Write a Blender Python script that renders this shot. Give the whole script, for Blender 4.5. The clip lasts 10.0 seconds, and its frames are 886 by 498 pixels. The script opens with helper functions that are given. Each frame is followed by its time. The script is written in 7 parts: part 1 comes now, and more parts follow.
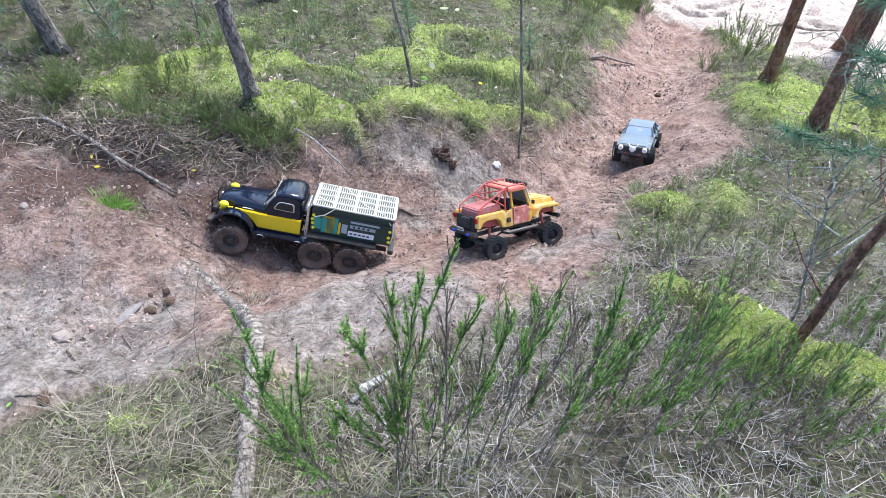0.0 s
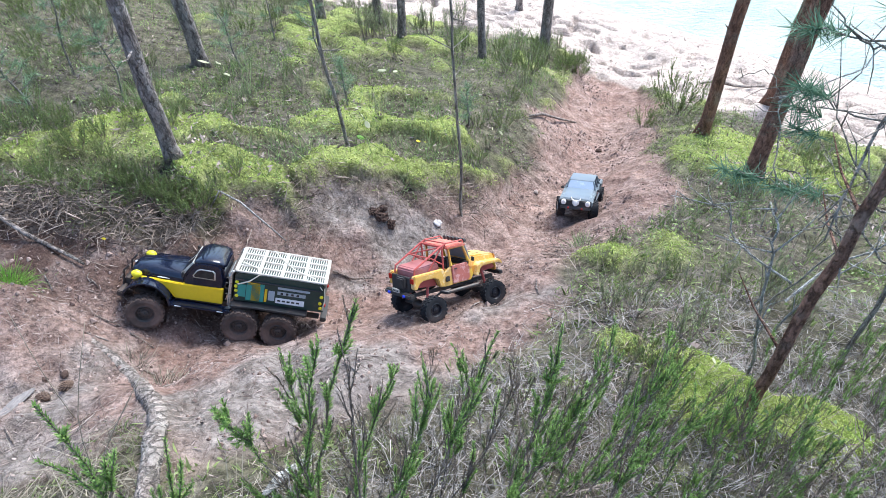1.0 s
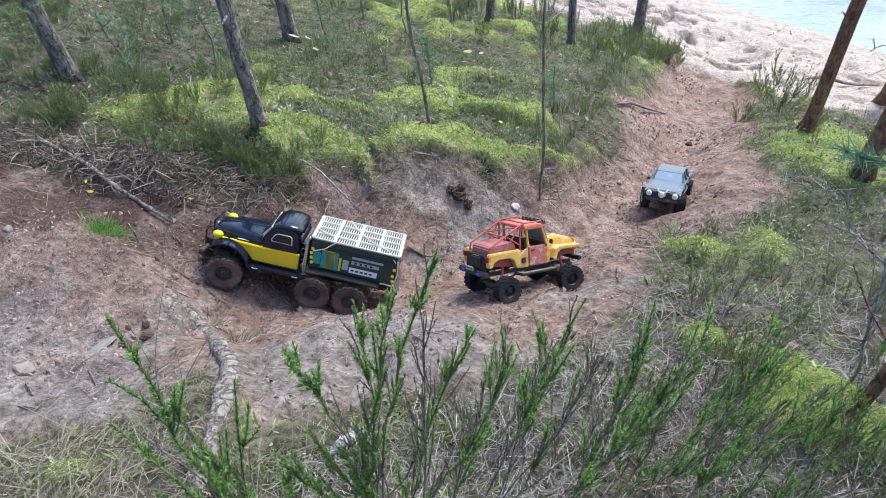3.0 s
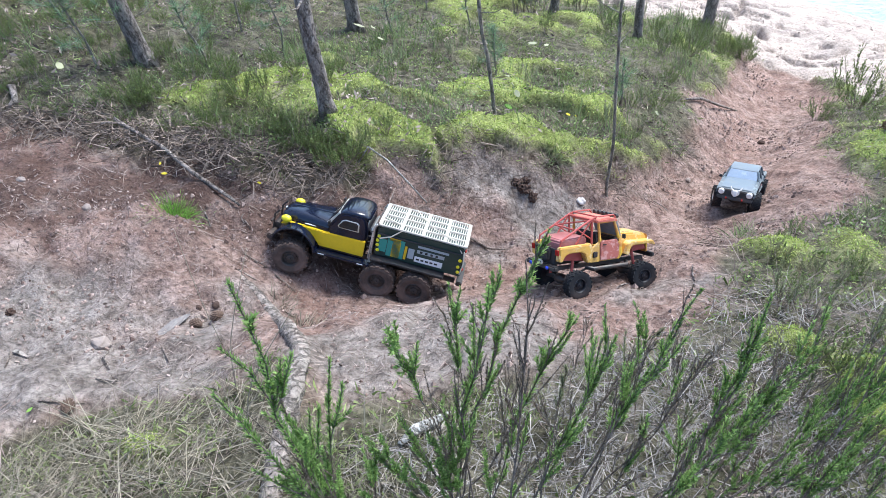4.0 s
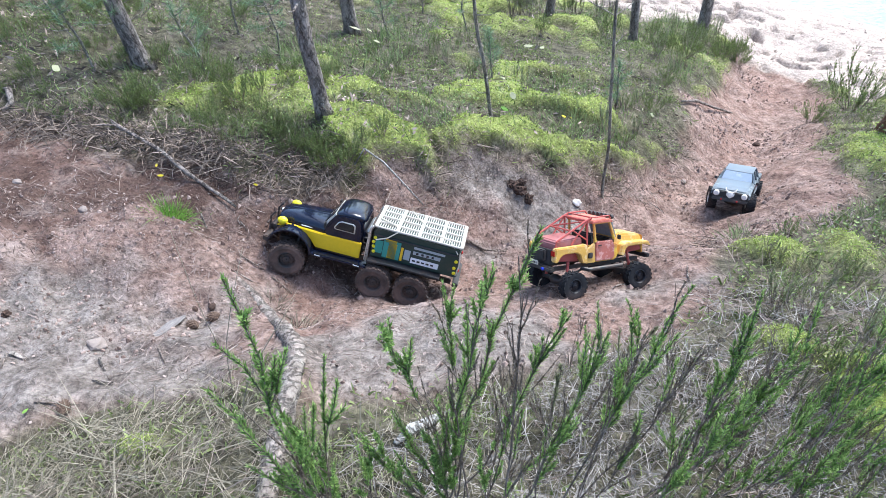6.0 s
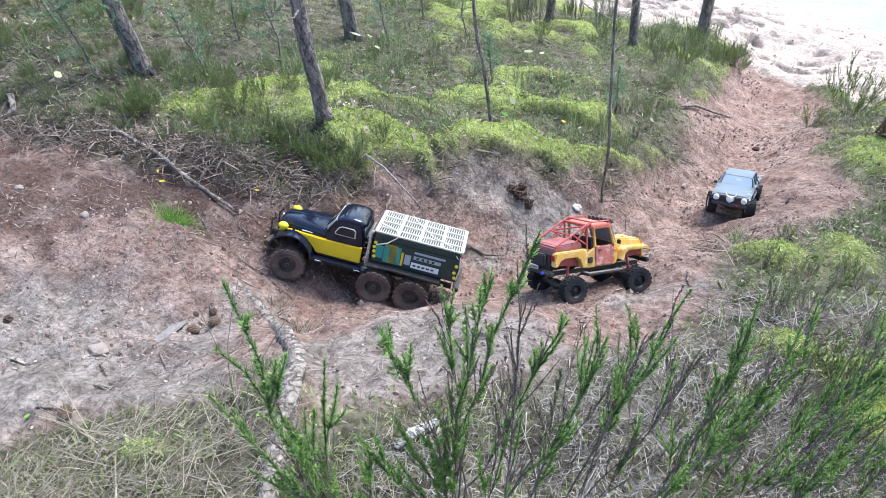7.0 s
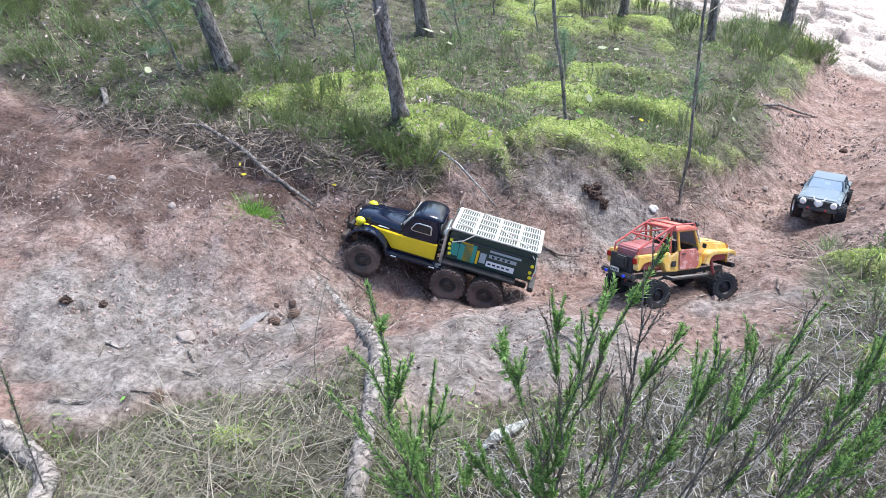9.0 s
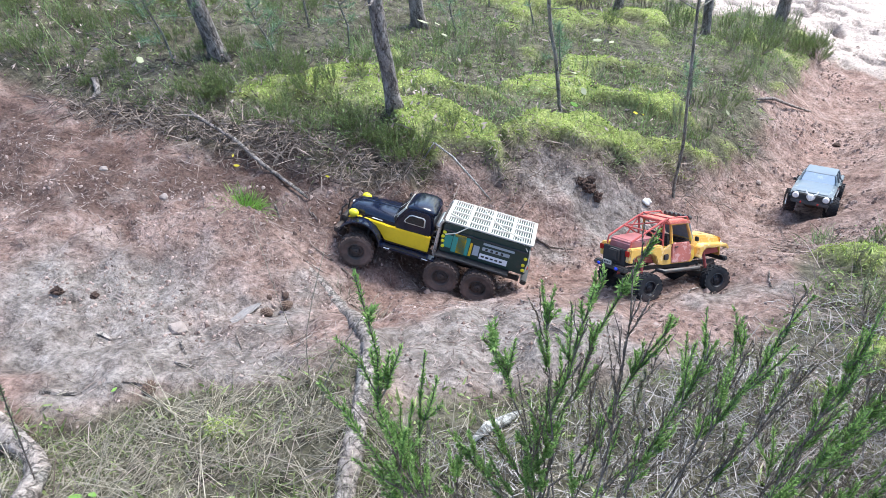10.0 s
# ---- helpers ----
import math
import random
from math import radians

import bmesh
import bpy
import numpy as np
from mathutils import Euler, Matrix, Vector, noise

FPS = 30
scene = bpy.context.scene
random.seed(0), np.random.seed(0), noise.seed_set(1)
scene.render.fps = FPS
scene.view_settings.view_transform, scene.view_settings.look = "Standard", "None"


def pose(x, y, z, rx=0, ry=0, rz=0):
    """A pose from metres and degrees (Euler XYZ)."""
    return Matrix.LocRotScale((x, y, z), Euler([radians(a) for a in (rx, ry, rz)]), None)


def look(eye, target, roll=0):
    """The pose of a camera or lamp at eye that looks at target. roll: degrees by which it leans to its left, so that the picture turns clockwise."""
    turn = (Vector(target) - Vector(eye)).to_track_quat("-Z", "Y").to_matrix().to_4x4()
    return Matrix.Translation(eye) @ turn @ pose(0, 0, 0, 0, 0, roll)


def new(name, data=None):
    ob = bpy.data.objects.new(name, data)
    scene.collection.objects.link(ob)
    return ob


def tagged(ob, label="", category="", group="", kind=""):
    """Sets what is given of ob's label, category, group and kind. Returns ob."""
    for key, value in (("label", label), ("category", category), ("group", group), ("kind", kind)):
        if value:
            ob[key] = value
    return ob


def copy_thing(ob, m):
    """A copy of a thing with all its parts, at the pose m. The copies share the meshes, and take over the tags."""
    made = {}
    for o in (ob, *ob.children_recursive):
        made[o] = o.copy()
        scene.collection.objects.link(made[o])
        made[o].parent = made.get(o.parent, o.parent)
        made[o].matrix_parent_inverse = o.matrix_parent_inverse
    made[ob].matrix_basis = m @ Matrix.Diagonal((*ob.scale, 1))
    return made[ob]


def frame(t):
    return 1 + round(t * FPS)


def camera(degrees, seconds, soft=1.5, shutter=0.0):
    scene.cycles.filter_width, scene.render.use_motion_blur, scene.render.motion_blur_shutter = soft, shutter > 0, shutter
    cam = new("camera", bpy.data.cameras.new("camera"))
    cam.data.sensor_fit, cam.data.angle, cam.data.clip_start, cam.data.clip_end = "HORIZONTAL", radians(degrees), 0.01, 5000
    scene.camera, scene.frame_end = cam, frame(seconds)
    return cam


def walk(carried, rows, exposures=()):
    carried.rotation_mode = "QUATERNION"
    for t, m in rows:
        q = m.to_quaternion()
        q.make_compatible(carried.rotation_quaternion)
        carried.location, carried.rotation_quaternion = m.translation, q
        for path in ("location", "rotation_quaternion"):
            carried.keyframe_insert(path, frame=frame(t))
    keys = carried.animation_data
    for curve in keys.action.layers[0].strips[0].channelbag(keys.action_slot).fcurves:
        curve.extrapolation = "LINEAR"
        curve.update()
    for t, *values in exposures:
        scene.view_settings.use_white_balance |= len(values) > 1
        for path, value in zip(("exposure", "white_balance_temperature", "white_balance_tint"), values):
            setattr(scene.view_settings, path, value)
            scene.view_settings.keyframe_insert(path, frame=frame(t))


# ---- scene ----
# The camera is carried by hand at the top of a wooded bank and turns slowly to the left.
cam = camera(70.1, 10.0, soft=0.55)
PATH = (
    (0, 0.000, 0.000, 1.600, 38.31, 3.88, 0.71),
    (0.5, 0.026, 0.082, 1.522, 42.03, 2.10, -1.38),
    (1, 0.064, 0.079, 1.487, 43.86, 2.47, -3.52),
    (1.5, 0.096, 0.078, 1.454, 44.71, 0.32, -3.83),
    (2, 0.088, 0.082, 1.440, 44.14, 1.53, -1.15),
    (2.5, 0.081, 0.082, 1.432, 43.91, 2.74, 1.09),
    (3, 0.043, 0.080, 1.421, 43.61, 4.45, 3.69),
    (4.5, -0.039, 0.084, 1.383, 43.74, 6.22, 8.63),
    (5, -0.039, 0.083, 1.384, 43.69, 6.14, 8.31),
    (5.5, -0.029, 0.079, 1.386, 43.72, 6.00, 7.78),
    (7, -0.020, 0.072, 1.393, 44.38, 6.15, 7.68),
    (7.5, -0.026, 0.074, 1.389, 43.92, 6.57, 7.67),
    (8, -0.064, 0.077, 1.394, 44.19, 7.19, 9.50),
    (8.5, -0.086, 0.075, 1.396, 44.39, 8.10, 11.66),
    (9, -0.091, 0.074, 1.397, 44.61, 8.52, 12.27),
    (9.5, -0.087, 0.073, 1.395, 44.36, 8.54, 12.16),
    (10, -0.086, 0.074, 1.394, 43.95, 8.05, 12.09),
)
LIGHT = 1.74  # stops
walk(cam, [(t, pose(*m)) for t, *m in PATH],
     [(t, LIGHT + d, 6030, 5.6) for t, d in ((0.0, 0.0), (1.3, -0.09), (1.8, -0.24), (2.5, -0.36), (3.2, -0.36), (4.3, -0.06), (10.0, 0.0))])

# ---- daylight under thin cloud ----
world = bpy.data.worlds.new("sky")
scene.world = world
world.use_nodes = True
wn = world.node_tree.nodes
sky = wn.new("ShaderNodeTexSky")
sky.sky_type, sky.sun_disc = "NISHITA", False
sky.sun_elevation, sky.sun_rotation = radians(52), radians(35)
sky.air_density, sky.dust_density, sky.ozone_density = 1.0, 2.0, 1.5
world.node_tree.links.new(sky.outputs[0], wn["Background"].inputs[0])
wn["Background"].inputs[1].default_value = 0.15
sun = new("sun", bpy.data.lights.new("sun", "SUN"))
sun.data.energy, sun.data.angle, sun.data.color = 2.0, radians(24), (1.0, 0.97, 0.94)
sun.matrix_world = look((5 * math.sin(radians(35)), 5 * math.cos(radians(35)), 6.5), (0, 0, 0))
rng = np.random.default_rng(7)


# ---- materials ----
class Nodes:
    """A short way to write a node tree."""

    def __init__(self, name, rough=0.9, spec=0.3, metal=0.0):
        self.mat = bpy.data.materials.new(name)
        self.mat.use_nodes = True
        self.tree = self.mat.node_tree
        self.bsdf = self.tree.nodes["Principled BSDF"]
        self.bsdf.inputs["Roughness"].default_value = rough
        self.bsdf.inputs["Specular IOR Level"].default_value = spec
        self.bsdf.inputs["Metallic"].default_value = metal
        self.place = self.add("ShaderNodeNewGeometry").outputs["Position"]

    def add(self, kind):
        return self.tree.nodes.new(kind)

    def link(self, a, b):
        self.tree.links.new(a, b)

    def local(self):
        self.place = self.add("ShaderNodeTexCoord").outputs["Object"]
        return self

    def noise(self, scale, detail=4.0, rough=0.6, stretch=None):
        n = self.add("ShaderNodeTexNoise")
        n.inputs["Scale"].default_value, n.inputs["Detail"].default_value = scale, detail
        n.inputs["Roughness"].default_value = rough
        at = self.place
        if stretch:
            m = self.add("ShaderNodeMapping")
            m.inputs["Scale"].default_value = stretch
            self.link(at, m.inputs["Vector"])
            at = m.outputs[0]
        self.link(at, n.inputs["Vector"])
        return n.outputs[0]

    def cells(self, scale, feature="F1"):
        n = self.add("ShaderNodeTexVoronoi")
        n.feature = feature
        n.inputs["Scale"].default_value = scale
        self.link(self.place, n.inputs["Vector"])
        return n.outputs[0]

    def ramp(self, value, *stops):
        n = self.add("ShaderNodeValToRGB")
        e = n.color_ramp.elements
        while len(e) < len(stops):
            e.new(0.5)
        for k, (at, c) in zip(e, stops):
            k.position = at
            k.color = (*c, 1) if isinstance(c, tuple) else (c, c, c, 1)
        self.link(value, n.inputs[0])
        return n.outputs[0]

    def mix(self, factor, a, b, mode="MIX"):
        n = self.add("ShaderNodeMix")
        n.data_type, n.blend_type = "RGBA", mode
        for value, socket in ((factor, n.inputs[0]), (a, n.inputs[6]), (b, n.inputs[7])):
            if isinstance(value, (int, float)):
                socket.default_value = value if socket.type == "VALUE" else (value, value, value, 1)
            elif isinstance(value, tuple):
                socket.default_value = (*value, 1)
            else:
                self.link(value, socket)
        return n.outputs[2]

    def sum(self, op, a, b):
        n = self.add("ShaderNodeMath")
        n.operation = op
        for value, socket in ((a, n.inputs[0]), (b, n.inputs[1])):
            if isinstance(value, (int, float)):
                socket.default_value = value
            else:
                self.link(value, socket)
        return n.outputs[0]

    def attribute(self, name):
        n = self.add("ShaderNodeAttribute")
        n.attribute_name = name
        return n.outputs["Fac"]

    def island(self):
        return self.add("ShaderNodeNewGeometry").outputs["Random Per Island"]

    def each(self):
        return self.add("ShaderNodeObjectInfo").outputs["Random"]

    def colour(self, value):
        if isinstance(value, tuple):
            self.bsdf.inputs["Base Color"].default_value = (*value, 1)
        else:
            self.link(value, self.bsdf.inputs["Base Color"])
        return self

    def roughness(self, value):
        self.link(value, self.bsdf.inputs["Roughness"])
        return self

    def bump(self, value, depth, strength=1.0):
        n = self.add("ShaderNodeBump")
        n.inputs["Distance"].default_value, n.inputs["Strength"].default_value = depth, strength
        self.link(value, n.inputs["Height"])
        self.link(n.outputs[0], self.bsdf.inputs["Normal"])
        return self


def ground_material():
    n = Nodes("earth", 0.95, 0.15)
    fine, mid, big = n.noise(75, 6, 0.75), n.noise(20, 6, 0.72), n.noise(2.3, 4)
    speck, crumb = n.noise(190, 3, 0.7), n.cells(62)
    red = n.mix(n.ramp(mid, (0.34, 0.0), (0.64, 1.0)), (0.185, 0.112, 0.088), (0.52, 0.375, 0.318))
    red = n.mix(n.ramp(big, (0.4, 0.0), (0.6, 0.5)), red, (0.29, 0.17, 0.133))
    pale = n.mix(n.ramp(mid, (0.34, 0.0), (0.62, 1.0)), (0.165, 0.132, 0.113), (0.43, 0.37, 0.33))
    humus = n.mix(n.ramp(mid, (0.34, 0.0), (0.64, 1.0)), (0.038, 0.035, 0.022), (0.21, 0.19, 0.125))
    moss = n.mix(n.ramp(mid, (0.3, 0.0), (0.7, 1.0)), (0.17, 0.20, 0.055), (0.46, 0.50, 0.17))
    sand = n.mix(n.ramp(mid, (0.3, 0.0), (0.7, 1.0)), (0.48, 0.385, 0.33), (0.70, 0.59, 0.51))
    c = n.mix(n.attribute("moss"), humus, moss)
    c = n.mix(n.attribute("dirt"), c, red)
    c = n.mix(n.attribute("pale"), c, pale)
    c = n.mix(n.attribute("dark_soil"), c, (0.105, 0.062, 0.049))
    c = n.mix(n.attribute("beach"), c, sand)
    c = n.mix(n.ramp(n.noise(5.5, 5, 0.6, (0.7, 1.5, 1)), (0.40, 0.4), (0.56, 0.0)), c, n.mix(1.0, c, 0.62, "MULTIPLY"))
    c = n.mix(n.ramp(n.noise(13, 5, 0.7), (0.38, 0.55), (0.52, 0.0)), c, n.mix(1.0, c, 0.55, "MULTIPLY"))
    c = n.mix(n.ramp(n.noise(9, 5, 0.65), (0.54, 0.0), (0.68, 0.35)), c, n.mix(0.6, c, (0.60, 0.50, 0.45)))
    # Hollows of the fine bump noise and gaps between crumbs are darkened in colour.
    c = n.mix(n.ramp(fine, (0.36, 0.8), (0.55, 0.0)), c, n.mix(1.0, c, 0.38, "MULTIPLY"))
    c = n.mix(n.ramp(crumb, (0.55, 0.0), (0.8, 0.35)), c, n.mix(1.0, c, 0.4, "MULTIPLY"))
    c = n.mix(n.ramp(speck, (0.62, 0.0), (0.70, 0.4)), c, n.mix(0.5, c, (0.62, 0.54, 0.49)))
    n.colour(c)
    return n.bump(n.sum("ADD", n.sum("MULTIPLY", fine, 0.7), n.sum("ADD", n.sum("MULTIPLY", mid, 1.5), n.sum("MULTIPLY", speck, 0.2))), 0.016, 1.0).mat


def bark_material(name, low, high, flake=38, plates=0.75):
    n = Nodes(name, 0.92, 0.2)
    long = n.noise(flake, 6, 0.72, (1, 1, 0.3))
    crack = n.ramp(n.noise(flake * 0.75, 4, 0.6, (1, 1, 0.4)), (0.45, 0.0), (0.495, plates), (0.505, plates), (0.55, 0.0))
    c = n.mix(n.ramp(long, (0.34, 0.0), (0.66, 1.0)), low, high)
    c = n.mix(n.ramp(n.noise(9, 3), (0.52, 0.0), (0.66, 0.55)), c, n.mix(0.5, c, (0.30, 0.31, 0.28)))
    c = n.mix(crack, c, n.mix(1.0, c, 0.16, "MULTIPLY"))
    n.colour(n.mix(n.ramp(n.noise(flake * 2.6, 4, 0.7), (0.38, 0.6), (0.52, 0.0)), c, n.mix(1.0, c, 0.4, "MULTIPLY")))
    return n.bump(n.sum("SUBTRACT", long, crack), 0.008).mat


def leaf_material(name, dark, light, rough=0.6, gain=0.35, patch=None):
    n = Nodes(name, rough, 0.25)
    c = n.mix(n.island(), dark, light)
    if patch:
        c = n.mix(n.ramp(n.noise(7, 4, 0.65), (0.42, 0.0), (0.6, 1.0)), c, n.mix(1.0, c, patch, "MULTIPLY"))
    n.colour(c)
    glow = n.add("ShaderNodeBsdfTranslucent")
    n.link(c, glow.inputs[0])
    both = n.add("ShaderNodeMixShader")
    both.inputs[0].default_value = gain
    n.link(n.bsdf.outputs[0], both.inputs[1])
    n.link(glow.outputs[0], both.inputs[2])
    n.link(both.outputs[0], n.tree.nodes["Material Output"].inputs[0])
    return n.mat


def plain(name, colour, rough=0.5, metal=0.0, dirt=(0.16, 0.10, 0.08), dirty=0.35, spec=0.5, grain=40, worn=None):
    """Paint, plastic, rubber or metal with dust, splashes and fine scratches on it."""
    n = Nodes(name, rough, spec, metal).local()
    a, b = n.noise(grain * 0.35, 5, 0.7), n.noise(grain * 3, 3)
    c = n.mix(n.ramp(b, (0.35, 0.0), (0.7, 0.25)), colour, tuple(0.75 * v for v in colour))
    if worn:
        c = n.mix(n.ramp(n.noise(grain * 0.9, 5, 0.75), (0.52, 0.0), (0.58, 0.85)), c, worn)
    mask = n.ramp(a, (0.62 - 0.35 * dirty, 0.0), (0.78, min(1.0, dirty * 1.6)))
    n.colour(n.mix(mask, c, dirt))
    n.roughness(n.mix(mask, rough, 0.9))
    return n.bump(b, 0.0006, 0.4).mat


M = dict(
    earth=ground_material(),
    pine=bark_material("pine_bark", (0.12, 0.095, 0.085), (0.46, 0.40, 0.365), 44, 0.6),
    red_pine=bark_material("reddish_pine_bark", (0.14, 0.075, 0.052), (0.38, 0.21, 0.15), 60, 0.5),
    grey_bark=bark_material("sapling_bark", (0.17, 0.15, 0.12), (0.45, 0.41, 0.35), 70, 0.5),
    lichen=bark_material("lichen_bark", (0.24, 0.23, 0.205), (0.60, 0.585, 0.55), 60, 0.5),
    root=bark_material("root_bark", (0.14, 0.11, 0.095), (0.43, 0.365, 0.32), 46, 0.6),
    stem=bark_material("heather_stem", (0.15, 0.115, 0.093), (0.43, 0.345, 0.295), 120, 0.3),
    shoot=leaf_material("heather_leaf", (0.095, 0.185, 0.045), (0.37, 0.52, 0.17), gain=0.5),
    dull_shoot=leaf_material("dull_heather_leaf", (0.10, 0.12, 0.06), (0.38, 0.40, 0.23), gain=0.45),
    heath=leaf_material("grey_green_heather_leaf", (0.10, 0.135, 0.06), (0.46, 0.51, 0.28), gain=0.45),
    shrub=leaf_material("shrub_leaf", (0.05, 0.08, 0.025), (0.28, 0.35, 0.12), gain=0.45),
    moss=leaf_material("moss_frond", (0.27, 0.33, 0.065), (0.68, 0.75, 0.25), patch=(0.72, 0.84, 0.65)),
    moss_dull=leaf_material("dull_moss_frond", (0.11, 0.155, 0.045), (0.42, 0.49, 0.20), patch=(0.65, 0.67, 0.62)),
    straw=leaf_material("dry_grass", (0.11, 0.095, 0.07), (0.43, 0.38, 0.29), 0.8, 0.2),
    grass=leaf_material("green_grass", (0.09, 0.14, 0.05), (0.30, 0.38, 0.17)),
    berry=leaf_material("bilberry_leaf", (0.07, 0.12, 0.035), (0.32, 0.42, 0.16)),
    needle=leaf_material("pine_needle", (0.065, 0.135, 0.085), (0.21, 0.33, 0.21)),
    soft_needle=leaf_material("soft_pine_needle", (0.10, 0.17, 0.09), (0.30, 0.42, 0.24)),
    withered=leaf_material("withered_heather_leaf", (0.07, 0.055, 0.04), (0.30, 0.24, 0.17), 0.8, 0.1),
    dark_litter=leaf_material("dark_bank_litter", (0.055, 0.042, 0.033), (0.38, 0.30, 0.245), 0.9, 0.0),
    grey_twig=leaf_material("grey_dead_twig", (0.13, 0.115, 0.105), (0.50, 0.455, 0.42), 0.85, 0.1),
    litter=leaf_material("needle_litter", (0.08, 0.055, 0.046), (0.42, 0.335, 0.295), 0.9, 0.0),
    yellow_leaf=leaf_material("yellow_leaf", (0.55, 0.46, 0.03), (0.75, 0.62, 0.05)),
    pale_leaf=leaf_material("pale_leaf", (0.40, 0.40, 0.24), (0.60, 0.60, 0.42)),
    bright_leaf=leaf_material("bright_leaf", (0.16, 0.33, 0.06), (0.30, 0.48, 0.10)),
    pink=leaf_material("heather_flower", (0.42, 0.15, 0.25), (0.64, 0.32, 0.42)),
    clod=leaf_material("earth_clod", (0.15, 0.10, 0.082), (0.38, 0.285, 0.245), 0.95, 0.0),
    chip=leaf_material("pale_chip", (0.15, 0.095, 0.078), (0.40, 0.295, 0.25), 0.9, 0.0),
)


# ---- shapes ----
def part(name, bm, material, parent=None, label=""):
    """Links a bmesh as one mesh object under a thing or a part."""
    me = bpy.data.meshes.new(name)
    bm.to_mesh(me)
    bm.free()
    me.materials.append(material)
    ob = new(name, me)
    ob.parent = parent
    return tagged(ob, label)


def sheet(name, verts, faces, material, parent=None, smooth=False, label=""):
    """Links plain lists of corners and faces as one mesh object."""
    me = bpy.data.meshes.new(name)
    me.from_pydata(verts if isinstance(verts, list) else verts.tolist(), [], faces if isinstance(faces, list) else faces.tolist())
    me.materials.append(material)
    if smooth:
        me.polygons.foreach_set("use_smooth", [True] * len(me.polygons))
    ob = new(name, me)
    ob.parent = parent
    return tagged(ob, label)


def thing(name, label, category, at=None, group="", kind=""):
    ob = new(name)
    ob.empty_display_size = 0.02
    if at is not None:
        ob.matrix_world = at
    return tagged(ob, label, category, group, kind)


def value_noise(x, y, size, seed):
    """Smooth noise from -1 to 1 over the plan, with lumps of that size."""
    x, y = np.asarray(x, float) / size + 37.7, np.asarray(y, float) / size + 91.3
    i, j = np.floor(x), np.floor(y)
    u, v = x - i, y - j
    u, v = u * u * (3 - 2 * u), v * v * (3 - 2 * v)

    def h(a, b):
        s = np.sin(a * 127.1 + b * 311.7 + seed * 74.7) * 43758.5453
        return 2 * (s - np.floor(s)) - 1

    return (h(i, j) * (1 - u) + h(i + 1, j) * u) * (1 - v) + (h(i, j + 1) * (1 - u) + h(i + 1, j + 1) * u) * v


def tube(points, radii, sides, verts, faces, close=True):
    """Adds a tapered tube along a line to the lists of corners and faces."""
    pts = [Vector(p) for p in points]
    start = len(verts)
    for k, p in enumerate(pts):
        d = (pts[min(k + 1, len(pts) - 1)] - pts[max(k - 1, 0)]).normalized()
        a = d.cross(Vector((0.31, 0.87, 0.38)))
        if a.length < 0.05:
            a = d.cross(Vector((1, 0, 0)))
        a.normalize()
        b = d.cross(a)
        for s in range(sides):
            w = 2 * math.pi * s / sides
            verts.append(tuple(p + float(radii[k]) * (math.cos(w) * a + math.sin(w) * b)))
    for k in range(len(pts) - 1):
        for s in range(sides):
            a, b = start + k * sides + s, start + k * sides + (s + 1) % sides
            faces.append((a, b, b + sides, a + sides))
    if close:
        faces.append(tuple(range(start + sides - 1, start - 1, -1)))
        faces.append(tuple(start + (len(pts) - 1) * sides + s for s in range(sides)))


# ---- the bank: a hillside that falls to a lake, with a track worn into it ----
TRUCK = pose(-0.664, 1.446, -0.212, 20.5, -15.6, 176.1)
PICKUP = pose(0.804, 2.396, -0.705, 4.7, -24.6, 246.5)
JEEP = pose(0.0955, 1.400, -0.154, -29.8, 18.2, 29.8)
WHEELS = [TRUCK @ Vector((x, y, 0)) for x in (0.24, -0.068, -0.196) for y in (0.09, -0.09)]
WHEELS += [PICKUP @ Vector((x, y, 0)) for x in (0.132, -0.132) for y in (0.083, -0.083)]
WHEELS += [JEEP @ Vector((x, y, -0.010)) for x in (0.120, -0.120) for y in (0.086, -0.086)]
TRACK = ((-1.9, 1.75), (-1.2, 1.6), (-0.75, 1.35), (-0.35, 1.62), (0.1, 1.9), (0.5, 2.15), (1.0, 3.0), (1.3, 3.8), (1.8, 5.0))
WATER = -1.70


def soft(v, k):
    return np.log1p(np.exp(np.clip(v * k, -60, 60))) / k


def track_at(x, y):
    best, along = np.full(x.shape, 9e9), np.zeros(x.shape)
    for k in range(len(TRACK) - 1):
        (ax, ay), (bx, by) = TRACK[k], TRACK[k + 1]
        dx, dy = bx - ax, by - ay
        t = np.clip(((x - ax) * dx + (y - ay) * dy) / (dx * dx + dy * dy), 0, 1)
        d = np.hypot(x - ax - t * dx, y - ay - t * dy)
        near = d < best
        best, along = np.where(near, d, best), np.where(near, k + t, along)
    return best, along


def hill(x, y, cx, cy, sx, sy):
    return np.exp(-(((x - cx) / sx) ** 2) - ((y - cy) / sy) ** 2)


